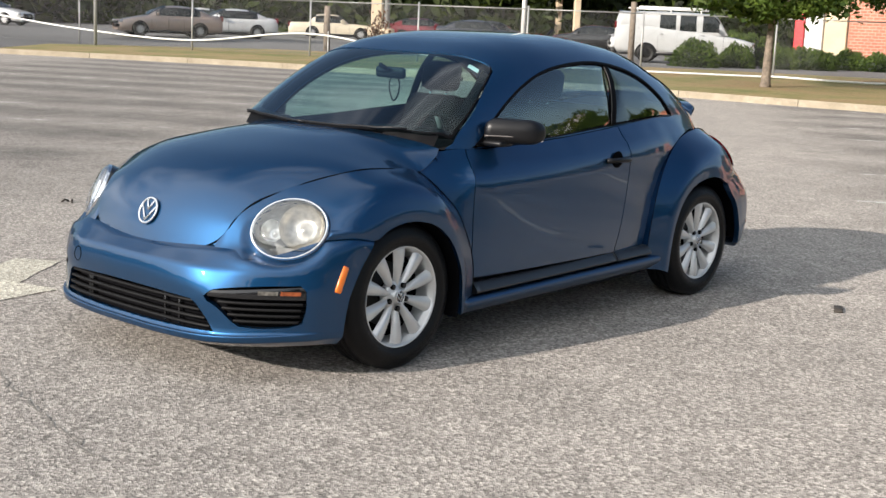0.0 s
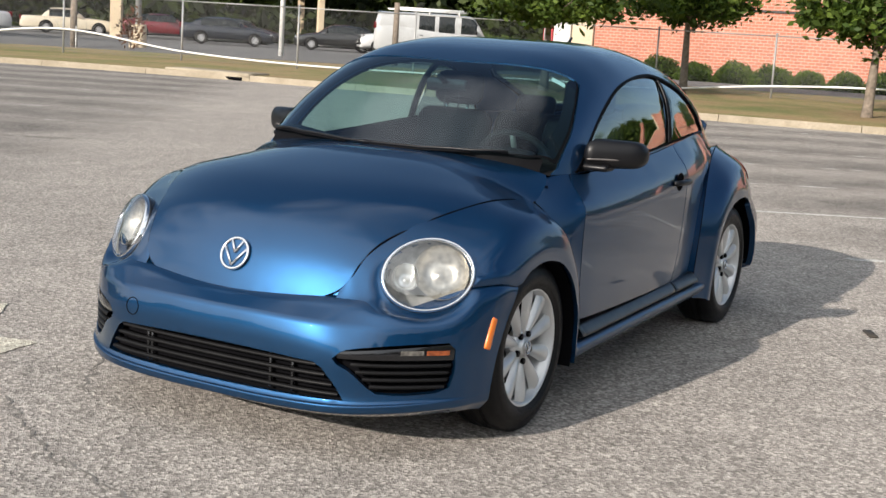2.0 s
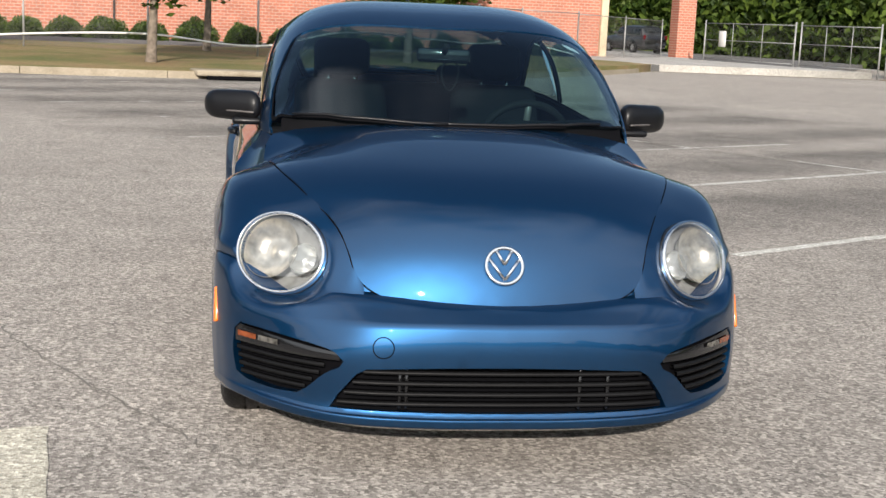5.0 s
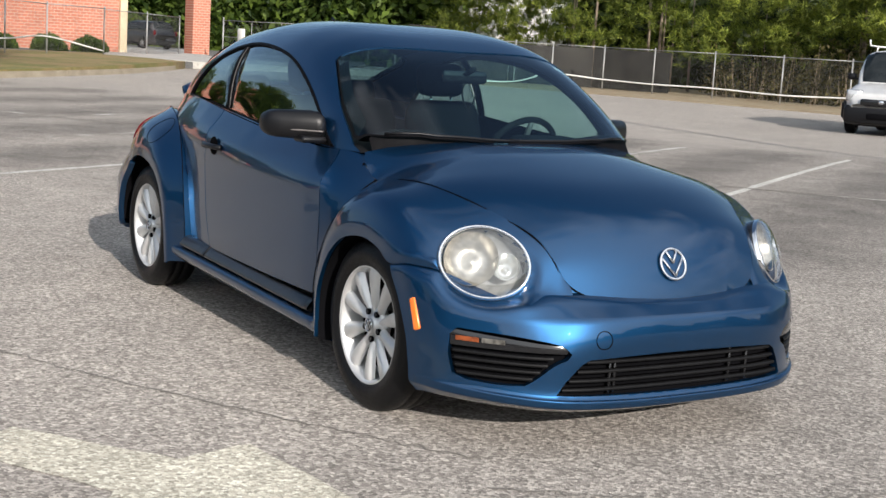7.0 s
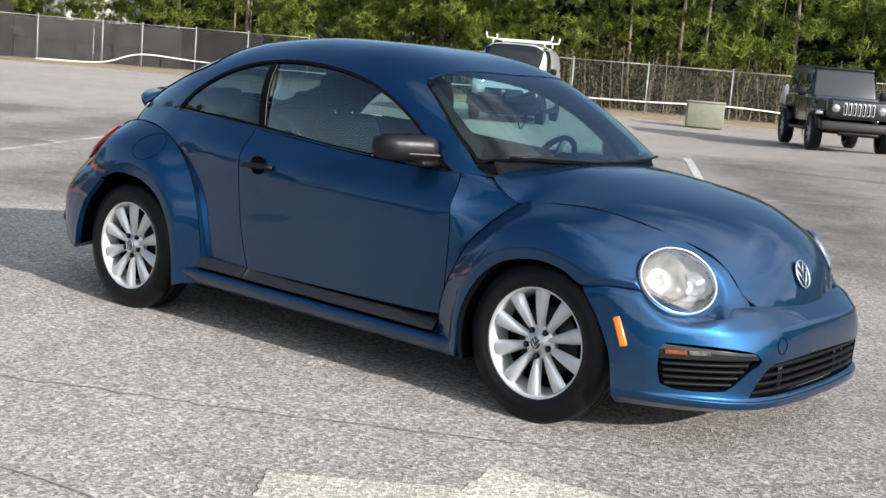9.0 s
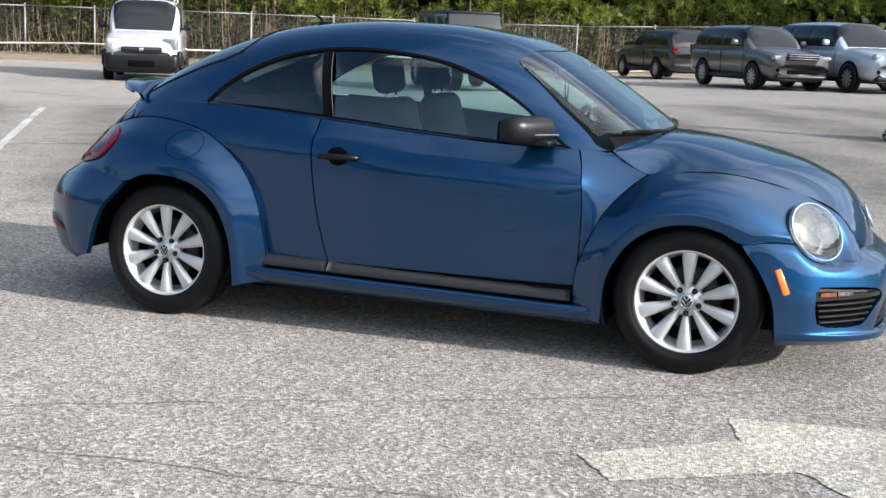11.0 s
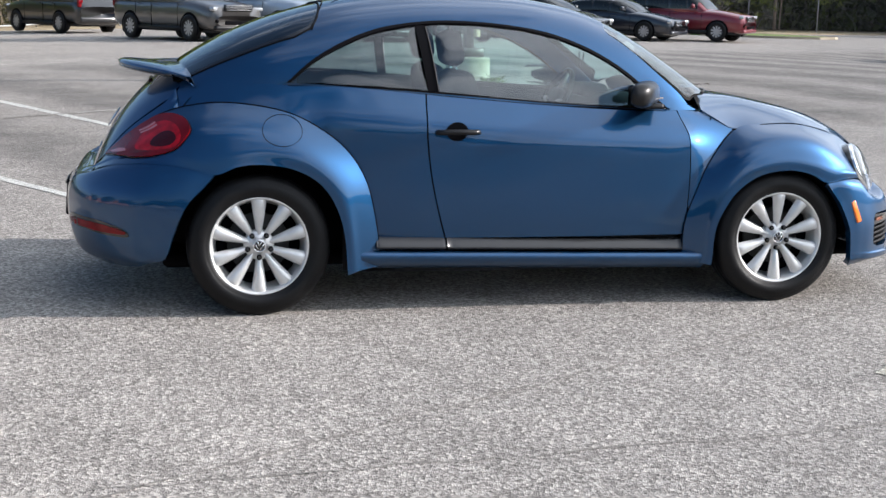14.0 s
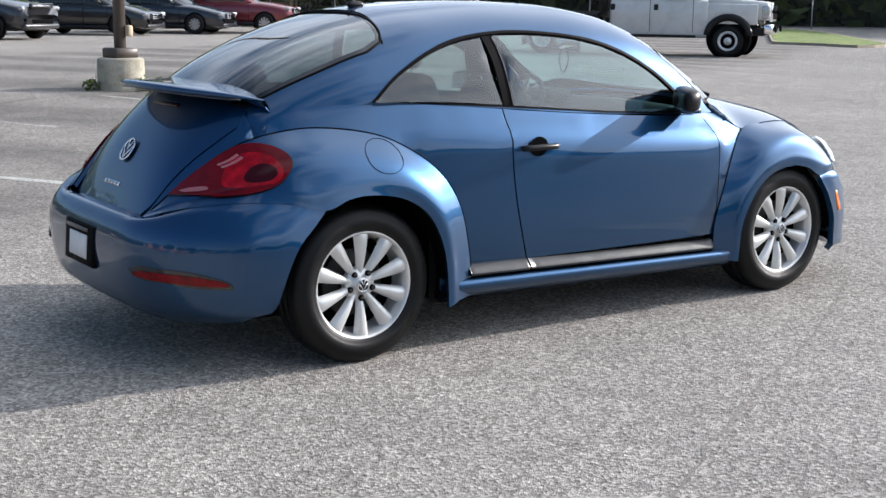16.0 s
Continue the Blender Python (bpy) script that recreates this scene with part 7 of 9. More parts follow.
    lamp_loop = shell_line([(0.925, 0.03), (0.88, 0.012), (0.83, 0.012), (0.775, 0.012), (0.72, 0.018), (0.68, 0.07), (0.655, 0.17), (0.65, 0.28), (0.662, 0.37), (0.70, 0.467), (0.75, 0.615), (0.785, 0.72), (0.82, 0.80), (0.86, 0.78), (0.882, 0.64), (0.905, 0.34)], 56)
    c0 = np.mean(np.array(lamp_loop), axis=0)
    for s in (1, -1):
        lamp = skin("tail_lamp", rear_fender_at, lamp_loop, RED_LENS, car, "red tail lamp", side=s, step=0.018, stretch=3, lift=0.010, lip=0.016)
        gap = [tuple(c0 + (np.array(p) - c0) * 1.035) for p in lamp_loop]
        skin("lamp_gap", rear_fender_at, gap, GLOSS_BLACK, lamp, side=s, step=0.03, stretch=3, lift=0.003, lip=0)
        glow = [(0.765 + 0.075 * math.cos(2 * math.pi * k / 32), 0.35 + 0.235 * math.sin(2 * math.pi * k / 32) + 0.9 * 0.075 * math.cos(2 * math.pi * k / 32)) for k in range(32)]
        core = [(0.755 + 0.042 * math.cos(2 * math.pi * k / 24), 0.385 + 0.120 * math.sin(2 * math.pi * k / 24) + 0.9 * 0.042 * math.cos(2 * math.pi * k / 24)) for k in range(24)]
        skin("lamp_ring", rear_fender_at, glow, BRIGHT_RED, lamp, side=s, step=0.02, stretch=3, lift=0.0108, lip=0.001, holes=[core])
        skin("lamp_core", rear_fender_at, core, DARK_RED, lamp, side=s, step=0.02, stretch=3, lift=0.0112, lip=0.001)
        # highlights painted as two pale bars near the lens's upper edge
        for v0 in (0.085, 0.125):
            bar = [(0.80 - 0.055 * k / 6, v0 + 0.012 * math.sin(math.pi * k / 6)) for k in range(7)] + [(0.745 + 0.055 * k / 6, v0 + 0.024 + 0.012 * math.sin(math.pi * k / 6)) for k in range(7)]
            skin("lamp_glint", rear_fender_at, bar, PINK_LENS, lamp, side=s, step=0.02, stretch=3, lift=0.0115, lip=0.001)
        pale = shell_line([(0.905, 0.13), (0.885, 0.20), (0.865, 0.30), (0.868, 0.38), (0.885, 0.36), (0.905, 0.24)], 20)
        skin("reversing_lens", rear_fender_at, pale, PINK_LENS, lamp, side=s, step=0.02, stretch=3, lift=0.012, lip=0.001)
        # bumper reflector
        strip_loop = [(u * s, v) for u, v in shell_line([(0.335, 0.555), (0.38, 0.535), (0.46, 0.535), (0.535, 0.54), (0.60, 0.56), (0.65, 0.583), (0.663, 0.612), (0.615, 0.617), (0.54, 0.612), (0.475, 0.60), (0.40, 0.595), (0.35, 0.583)], 36)]
        mid = np.mean(np.array(strip_loop), axis=0)
        strip_loop = [tuple(mid + (np.array(p) - mid) * (0.98, 0.68)) for p in strip_loop]
        bed = [tuple(mid + (np.array(p) - mid) * (1.10, 1.75)) for p in strip_loop]
        skin("reflector_bed", r_surf, bed, GLOSS_BLACK, car, step=0.015, stretch=1, lift=0.004, lip=0.004)
        skin("bumper_reflector", r_surf, strip_loop, DEEP_RED, car, "red bumper reflector", step=0.015, stretch=1, lift=0.008, lip=0.006)
    # spoiler
    v, f = [], []
    ys = np.linspace(-0.565, 0.565, 41)
    for y in ys:
        e = 1 - (abs(y) / 0.566) ** 5
        lead = np.array(cap_surface(-1.625 + 0.075 * (abs(y) / 0.565) ** 2, y * 0.97))
        r = abs(y) / 0.565
        tip_x = -1.896 + 0.316 * r ** 2.3
        tip_z = 1.118 - 0.042 * r ** 2 - 0.012 * r ** 10
        k_ = 0.04 + 0.96 * e
        mx, mz = (lead[0] + tip_x) / 2, (lead[2] + tip_z) / 2
        prof = [(lead[0] + 0.01, lead[2] + 0.004), (mx, mz - 0.003), (tip_x + 0.016, tip_z + 0.003), (tip_x, tip_z - 0.005 * k_), (tip_x + 0.003, tip_z - 0.022 * k_), (tip_x + 0.02, tip_z - 0.027 * k_), (mx - 0.01 * k_, mz - 0.028 * k_), (lead[0] - 0.04 * k_ + 0.008 * (1 - k_), lead[2] - 0.036 * k_)]
        v += [(px, y, pz) for px, pz in prof]
    k = 8
    for i in range(len(ys) - 1):
        f += [(i * k + j, i * k + (j + 1) % k, (i + 1) * k + (j + 1) % k, (i + 1) * k + j) for j in range(k)]
    f += [tuple(range(k)), tuple(range((len(ys) - 1) * k, len(ys) * k))[::-1]]
    spoiler = raw("rear_spoiler", v, [q[::-1] for q in f], BLUE, car, "blue rear spoiler")
    tube("spoiler_edge", [(-1.890 + 0.316 * (abs(y) / 0.565) ** 2.3, y, 1.094 - 0.042 * (abs(y) / 0.565) ** 2 + 0.010 * (abs(y) / 0.565) ** 6) for y in ys[2:-2]], 0.006, GLOSS_BLACK, spoiler, ring=6)
    part("stop_lamp", rounded_box((0.02, 0.26, 0.022), 0.008, 2, m=Matrix.Rotation(radians(38), 4, "Y"), at=(-1.742, 0, 1.018)), DARK_RED, car, "red high stop lamp")
    # rear badge, plate holder, aerial
    q0 = Vector(cap_surface(-1.915, 0))
    nx = Vector(cap_surface(-1.90, 0)) - Vector(cap_surface(-1.93, 0))
    nz = nx.cross((0, 1, 0)).normalized()
    if nz.x > 0:
        nz = -nz
    up = (Vector((0, 0, 1)) - nz * nz.z).normalized()
    m = Matrix((up.cross(nz), up, nz)).transposed().to_4x4()
    m.translation = q0 + nz * 0.006
    badge(car, m, 0.055, "tail_badge")
    for k in range(5):
        y = 0.10 - 0.036 * k - 0.01
        q = Vector(cap_surface(-1.988, y)) + nz * 0.003
        part("badge_bar", rounded_box((0.006, 0.026, 0.018), 0.002, 1, m=Matrix.Rotation(radians(24), 4, "Y"), at=q), CHROME, car)
    plate = part("plate_holder", rounded_box((0.03, 0.33, 0.175), 0.01, 2, m=Matrix.Rotation(radians(4), 4, "Y"), at=(-2.137, 0, 0.455)), RUBBER_TRIM, car, "black number plate holder with a blank white card")
    part("plate_card", rounded_box((0.006, 0.20, 0.10), 0.002, 1, m=Matrix.Rotation(radians(4), 4, "Y"), at=(-2.153, 0, 0.448)), WHITE_CARD, plate)
    part("plate_bar", rounded_box((0.006, 0.24, 0.016), 0.002, 1, at=(-2.154, 0, 0.522)), GREY_TRIM, plate)
    fin = rounded_box((0.085, 0.03, 0.03), 0.012, 2, at=(-0.80, 0, Z_ROOF(-0.80) + 0.008))
    aerial = part("aerial", fin, BLACK_PLASTIC, car, "short black roof aerial")
    tube("aerial_rod", [(-0.80, 0, Z_ROOF(-0.80) + 0.015), (-0.86, 0, Z_ROOF(-0.8) + 0.055)], 0.008, BLACK_PLASTIC, aerial, ring=6)
    # fuel flap seam
    seam = []
    for k in range(36):
        t = 2 * math.pi * k / 36
        x, z = -1.165 + 0.090 * math.cos(t), 0.846 + 0.066 * math.sin(t)
        d = ((g.reshape(-1, 3)[:, 0] - x) ** 2 + (g.reshape(-1, 3)[:, 2] - z) ** 2)
        q = g.reshape(-1, 3)[int(d.argmin())]
        near_ = np.argpartition(d, 4)[:4]
        seam.append((x, -(float(np.average(g.reshape(-1, 3)[near_, 1], weights=1 / (d[near_] + 1e-6))) + 0.0012), z))
    tube("fuel_flap_seam", seam, 0.0012, DARK_LINER, car, closed=True, ring=5)
    # inner tub so that gaps stay dark
    for s in (1, -1):
        rows = np.array([[(x, (flank_at(max(min(x, 0.9), -1.45), 0.7)[1] - 0.05) * s, z) for z in (0.18, 0.5, 0.78)] for x in np.linspace(-0.88, 0.76, 16)])
        sheet("door_card", rows, CABIN, car)
        rows = np.array([[(x, (cabin_at(x, angle_of_z(x, Z_BELT(x) + dz))[1] - 0.014) * s, Z_BELT(x) + dz) for dz in (-0.16, -0.05, -0.02, 0.012)] for x in np.linspace(-0.95, 0.70, 30)])
        sheet("belt_liner", rows, DARK_LINER, car)
    for s in (1, -1):
        outer = [(0.80, 0.702), (0.67, 0.690), (0.535, 0.649), (0.44, 0.610)]
        lining = shell_line([(x, y) for x, y in outer], 12) + shell_line([(x, y - 0.05) for x, y in outer[::-1]], 12)
        skin("pillar_trim", cap_surface, [(x, y * s) for x, y in lining], SEAT, car, "dark windscreen pillar trim", step=0.05, lip=0, lift=-0.022)
    part("floor_pan", rounded_box((3.5, 1.30, 0.06), 0.02, 1, at=(0.05, 0, 0.22)), DARK_LINER, car)
    part("floor_pan", rounded_box((1.7, 1.56, 0.05), 0.02, 1, at=(0.0, 0, 0.205)), DARK_LINER, car)
    part("engine_bay", rounded_box((0.80, 1.06, 0.45), 0.05, 1, at=(1.46, 0, 0.47)), DARK_LINER, car)
    part("boot_box", rounded_box((0.50, 0.95, 0.34), 0.05, 1, at=(-1.62, 0, 0.46)), DARK_LINER, car)
    bulk = [[(0.93, y, z) for z in (0.2, 0.6, 0.90)] for y in (-0.72, 0, 0.72)]
    sheet("bulkhead", np.array(bulk, float), DARK_LINER, car)
    cabin_fittings(car)
    return car


def seat_parts(car, x, y, rest=True):
    seat = part("seat", rounded_box((0.50, 0.50, 0.16), 0.06, 3, at=(x + 0.22, y, 0.50)), SEAT, car, "dark cloth front seat")
    bm = rounded_box((0.13, 0.50, 0.62), 0.06, 3)
    for v in bm.verts:
        v.co.y *= 1.0 - 0.22 * max(0, v.co.z) / 0.3
    bmesh.ops.transform(bm, matrix=Matrix.Translation((x - 0.09, y, 0.80)) @ Matrix.Rotation(radians(-14), 4, "Y"), verts=bm.verts)
    part("seat_back", bm, SEAT, seat)
    bm = rounded_box((0.10, 0.26, 0.17), 0.045, 3, m=Matrix.Rotation(radians(-10), 4, "Y"), at=(x - 0.185, y, 1.205))
    part("head_rest", bm, SEAT, seat)
    for d in (0.06, -0.06):
        tube("head_rest_post", [(x - 0.155, y + d, 1.06), (x - 0.175, y + d, 1.15)], 0.006, CHROME, seat, ring=6)
    return seat


def cabin_fittings(car):
    for y in (0.36, -0.36):
        seat_parts(car, -0.12, y)
    bench = part("rear_bench", rounded_box((0.42, 1.10, 0.16), 0.06, 3, at=(-0.78, 0, 0.56)), SEAT, car, "dark cloth rear bench")
    part("seat_back", rounded_box((0.14, 1.10, 0.55), 0.06, 3, m=Matrix.Rotation(radians(-22), 4, "Y"), at=(-1.07, 0, 0.80)), SEAT, bench)
    for y in (0.33, -0.33):
        part("head_rest", rounded_box((0.09, 0.24, 0.12), 0.04, 3, m=Matrix.Rotation(radians(-18), 4, "Y"), at=(-1.185, y, 1.10)), SEAT, bench)
    dash = []
    for y in np.linspace(-0.70, 0.70, 16):
        b = 0.25 * y * y
        dash.append([(0.98 - 0.5 * b - 0.05, y, 0.955 - 0.03 * abs(y)), (0.80 - b, y, 0.965), (0.66 - 0.7 * b, y, 0.955), (0.60 - 0.5 * b, y, 0.90), (0.62, y, 0.70), (0.66, y, 0.55)])
    sheet("dashboard", np.array(dash), CABIN, car, "dark dashboard")
    part("instrument_hood", rounded_box((0.16, 0.30, 0.07), 0.03, 3, at=(0.65, 0.36, 0.965)), CABIN, car)
    ring = []
    mt = Matrix.Translation((0.46, 0.36, 0.90)) @ Matrix.Rotation(radians(-64), 4, "Y")
    for k in range(32):
        t = 2 * math.pi * k / 32
        ring.append(mt @ Vector((0.185 * math.cos(t), 0.185 * math.sin(t), 0)))
    wheel = tube("steering_wheel", ring, 0.015, CABIN, car, "dark steering wheel with a grey inlay", closed=True)
    part("wheel_hub", rounded_box((0.15, 0.15, 0.05), 0.02, 2, m=mt), CABIN, wheel)
    for a in (0, 180, 270):
        t = radians(a + 90)
        tube("wheel_spoke", [mt @ Vector((0.05 * math.cos(t), 0.05 * math.sin(t), 0)), mt @ Vector((0.18 * math.cos(t), 0.18 * math.sin(t), 0))], 0.014, GREY_TRIM, wheel, ring=6)
    im = part("inner_mirror", rounded_box((0.034, 0.22, 0.058), 0.016, 3, m=Matrix.Rotation(radians(-8), 4, "Z"), at=(0.50, 0.0, 1.245)), GLOSS_BLACK, car, "dark inner mirror on its stalk")
    tube("mirror_stalk", [(0.52, 0, 1.26), (0.58, 0, 1.285)], 0.012, CABIN, im, ring=6)
    part("mirror_glass", rounded_box((0.004, 0.20, 0.044), 0.001, 1, m=Matrix.Rotation(radians(-8), 4, "Z"), at=(0.481, 0.002, 1.245)), CHROME, im)
    cord = [(0.50, 0.03 + 0.035 * math.sin(t) * (1 + 0.3 * math.cos(t)), 1.165 + 0.06 * math.cos(t)) for t in np.linspace(0, 2 * math.pi, 20)[:-1]]
    tube("hanging_cord", cord, 0.004, CABIN, im, closed=True, ring=5)
    part("console", rounded_box((0.7, 0.20, 0.18), 0.05, 2, at=(0.25, 0, 0.55)), CABIN, car)
    # pale lining under the roof
    rows = []
    for x in np.linspace(0.34, -0.95, 14):
        rows.append([(cabin_at(x, a)[0], cabin_at(x, a)[1] - 0.03, cabin_at(x, a)[2] - 0.03) for a in (52, 62, 72, 82, 90)])
    g = np.array(rows)
    sheet("headliner", np.concatenate([g, (g * (1, -1, 1))[:, ::-1][:, 1:]], axis=1), CABIN, car)


build_blue_car()


# ---- parked vehicles ----
SILVER_RIM = plain("grey_rim", (0.50, 0.50, 0.51), 0.35, metal=0.6)
CAR_GLASS = plain("car_glass_dark", (0.010, 0.013, 0.014), 0.04, vary=0.1, spec=0.45)
HEAD_LENS = plain("head_lens", (0.40, 0.41, 0.42), 0.12, metal=0.5, coat=1.0, vary=0.3, scale=20)
PLATE_GREY = plain("underside", (0.012, 0.012, 0.013), 0.8)


def road_wheel(parent, x, y, r, side, width=0.22, rim_mat=None, spokes=10):
    w = new("wheel")
    w.parent = parent
    w.matrix_basis = pose(x, y, r, 0, 0, 0 if side > 0 else 180)
    v, f = lathe([(r * 0.64, -width / 2), (r * 0.9, -width / 2), (r, -width * 0.36), (r, width * 0.36), (r * 0.9, width / 2), (r * 0.66, width / 2), (r * 0.64, width * 0.42)], 32)
    raw("tyre", v, f, RUBBER, w)
    v, f = lathe([(r * 0.655, width * 0.44), (r * 0.62, width * 0.47), (r * 0.56, width * 0.36), (r * 0.5, width * 0.15), (0.0, width * 0.12)], 32)
    raw("rim", v, f, DARK_METAL, w)
    for k in range(spokes):
        t = 2 * math.pi * k / spokes
        ca, sa = math.cos(t), math.sin(t)
        sv = []
        for rr, hw in ((0.0, r * 0.09), (r * 0.3, r * 0.075), (r * 0.62, r * 0.10)):
            for u in (-1, 1):
                sv.append((u * hw * ca + rr * sa, width * 0.40, -u * hw * sa + rr * ca))
        raw("spoke", sv, [(0, 1, 3, 2), (2, 3, 5, 4)], rim_mat or SILVER_RIM, w, smooth=False)
    return w


def vehicle(name, label, category, m, S):
    """A parked motor vehicle from its main sizes. It faces local x, its middle at the origin."""
    car = thing(name, label, category, m, group=S.get("group", "parked vehicles"))
    L, W, H = S["L"], S["W"], S["H"]
    low, belt, hood, nose, deck = S.get("low", 0.24), S["belt"], S["hood"], S["nose"], S["deck"]
    cowl, wtop, rtop, rbot = S["cowl"], S["wtop"], S["rtop"], S["rbot"]
    body_mat = S["paint"]
    boxy = S.get("boxy", 4.5)
    crown = S.get("crown", 3.2)
    h = L / 2
    top = pchip([(h, nose * 0.72), (h - 0.06, nose * 0.93), (h - 0.22, nose), (cowl, hood), (rbot, deck), (-h + 0.14, deck - 0.02), (-h + 0.03, deck * 0.93), (-h, deck * 0.78)])
    bottom = pchip([(h, low + 0.12), (h - 0.15, low), (-h + 0.2, low), (-h, low + 0.14)])
    wide = pchip([(h, W * 0.37), (h - 0.10, W * 0.44), (h - 0.45, W * 0.488), (0, W * 0.5), (-h + 0.4, W * 0.49), (-h + 0.08, W * 0.455), (-h, W * 0.41)])
    xs = np.r_[-h, -h + 0.03, -h + 0.08, np.linspace(-h + 0.16, h - 0.24, 34), h - 0.14, h - 0.06, h]
    rows = []
    for x in xs:
        zt, zb, hw = top(x), bottom(x), wide(x)
        mid, half = (zt + zb) / 2, (zt - zb) / 2
        row = []
        for k in range(17):
            a = radians(-90 + 180 * k / 16)
            c, s = max(math.cos(a), 0), math.sin(a)
            row.append((x, hw * c ** (2 / boxy), mid + half * math.copysign(abs(s) ** (2 / boxy), s)))
        rows.append(row)
    g = np.array(rows)
    g = np.concatenate([(g * (1, -1, 1)), g[:, ::-1][:, 1:]], axis=1)
    nu, nv = g.shape[0] - 1, g.shape[1] - 1
    v, f = g.reshape(-1, 3), [q[::-1] for q in grid_faces(nu, nv)]
    f += [tuple(range(nv + 1)), tuple(range(nu * (nv + 1), (nu + 1) * (nv + 1)))[::-1]]
    raw("body", v, f, body_mat, car)
    # cabin
    yb = W / 2 - S.get("tuck", 0.07)
    roof = pchip([(cowl, hood - 0.02), ((cowl + wtop) / 2 + 0.02, (hood + H) / 2 + S.get("bow", 0.04)), (wtop, H - 0.035), ((wtop + rtop) / 2, H), (rtop, H - 0.035), ((rtop + rbot) / 2, (H + deck) / 2 + S.get("bow_r", 0.05)), (rbot, deck - 0.02)])
    zb = belt - 0.10
    plan = pchip([(cowl, yb - 0.10), ((cowl + wtop) / 2, yb - 0.02), (0.5 * (wtop + rtop), yb), ((rtop + rbot) / 2, yb - 0.02), (rbot, yb - 0.09)])

    def cab(x, a):
        a = min(max(a, 0.0), 90.0)
        c, s = max(math.cos(radians(a)), 0), max(math.sin(radians(a)), 0)
        r = max(roof(x), zb + 0.02)
        return (x, plan(x) * c ** (2 / crown), zb + (r - zb) * s ** (2 / crown))

    def a_of(x, z):
        q = min(max((z - zb) / (max(roof(x), zb + 0.02) - zb), 0), 1)
        return math.degrees(math.asin(q ** (crown / 2)))

    def a_of_y(x, y):
        return math.degrees(math.acos(min(abs(y) / plan(x), 1) ** (crown / 2)))

    def cab_xy(x, y):
        p = cab(x, a_of_y(x, y))
        return (p[0], p[1] if y >= 0 else -p[1], p[2])
    g = np.array([[cab(x, a) for a in np.linspace(0, 90, 15)] for x in np.linspace(rbot, cowl, 34)])
    g = np.concatenate([g * (1, -1, 1), g[:, ::-1][:, 1:]], axis=1)
    sheet("cabin", g[::-1], body_mat, car)
    for side in (1, -1):
        ends = [q for x0, x1, *_ in S["panes"] for q in (x0, x1)]
        band = np.linspace(min(ends) - 0.02, max(ends) + 0.02, 18)
        tops = [(x, max(min(roof(x) - 0.09, H - 0.11), belt + 0.05)) for x in band]
        if S.get("band", True):
            skin("window_band", cab, [(x, a_of(x, z)) for x, z in tops + [(x, belt + 0.005) for x in band[::-1]]], GLOSS_BLACK, car, side=side, step=0.07, stretch=80, lift=0.007, lip=0.004)
        for x0, x1, *cut in S["panes"]:
            n = 8
            tops = [(x, min(roof(x) - 0.11, H - 0.13)) for x in np.linspace(x0, x1, n)]
            lows = [(x, belt + 0.02) for x in np.linspace(x1, x0, n)]
            tops = [(x, max(z, belt + 0.05)) for x, z in tops]
            skin("window", cab, [(x, a_of(x, z)) for x, z in tops + lows], CAR_GLASS, car, side=side, step=0.07, stretch=80, lift=0.012, lip=0.006)
        for wx in (h - S["fo"], h - S["fo"] - S["wb"]):
            r = S["wr"]
            yy = W / 2 - 0.115
            v, f = lathe([(0.0, 0.0), (r * 1.16, 0.0), (r * 1.20, -0.02)], 36)
            edge = wide(wx) + 0.006
            keep = [(a + wx, (edge + b * 0.5) * side, max(c + r, low * 0.6)) for a, b, c in v]
            raw("wheel_arch", keep, f if side > 0 else [q[::-1] for q in f], S.get("arch", DARK_LINER), car)
            road_wheel(car, wx, (yy + 0.035) * side, r, side, rim_mat=S.get("rim"), spokes=S.get("spokes", 10))
        if S.get("mirror", True):
            mx, mz = cowl - 0.42, belt + 0.10
            part("wing_mirror", rounded_box((0.12, 0.20, 0.16), 0.05, 2, at=(mx, (W / 2 + 0.10) * side, mz)), S.get("mirror_mat", body_mat), car)
            part("mirror_arm", rounded_box((0.06, 0.14, 0.05), 0.015, 1, at=(mx + 0.02, (W / 2 - 0.02) * side, mz - 0.05)), BLACK_PLASTIC, car)
        for k, (dx0, dx1) in enumerate(S.get("doors", ())):
            for dx in (dx0, dx1):
                part("door_gap", rounded_box((0.008, 0.012, belt - low - 0.22), 0.002, 1, at=(dx, wide(dx) * side - 0.004 * side, (belt + low) / 2 - 0.02)), DARK_LINER, car, smooth=False)
            part("door_handle", rounded_box((0.16, 0.035, 0.03), 0.012, 1, at=(dx0 + 0.16, (wide(dx0) + 0.004) * side, belt - 0.13)), S.get("handle", body_mat), car)
        part("sill_trim", rounded_box((S["wb"] - 2.1 * S["wr"], 0.05, 0.11), 0.015, 1, at=(h - S["fo"] - S["wb"] / 2, (W / 2 - 0.02) * side, low + 0.05)), S.get("trim", BLACK_PLASTIC), car)
        lz, ly = S.get("lamp", (nose - 0.10, W * 0.36))
        lw, lh = S.get("lamp_size", (0.36, 0.13))
        part("headlamp", rounded_box((0.16, lw, lh), 0.045, 2, m=Matrix.Rotation(radians(-24 * side), 4, "Z"), at=(h - 0.15, ly * side, lz)), HEAD_LENS, car, "clear headlamp")
        part("tail_lamp", rounded_box((0.10, 0.22, 0.26), 0.03, 2, m=Matrix.Rotation(radians(20 * side), 4, "Z"), at=(-h + 0.06, W * 0.40 * side, deck - 0.14)), RED_LENS, car, "red tail lamp")
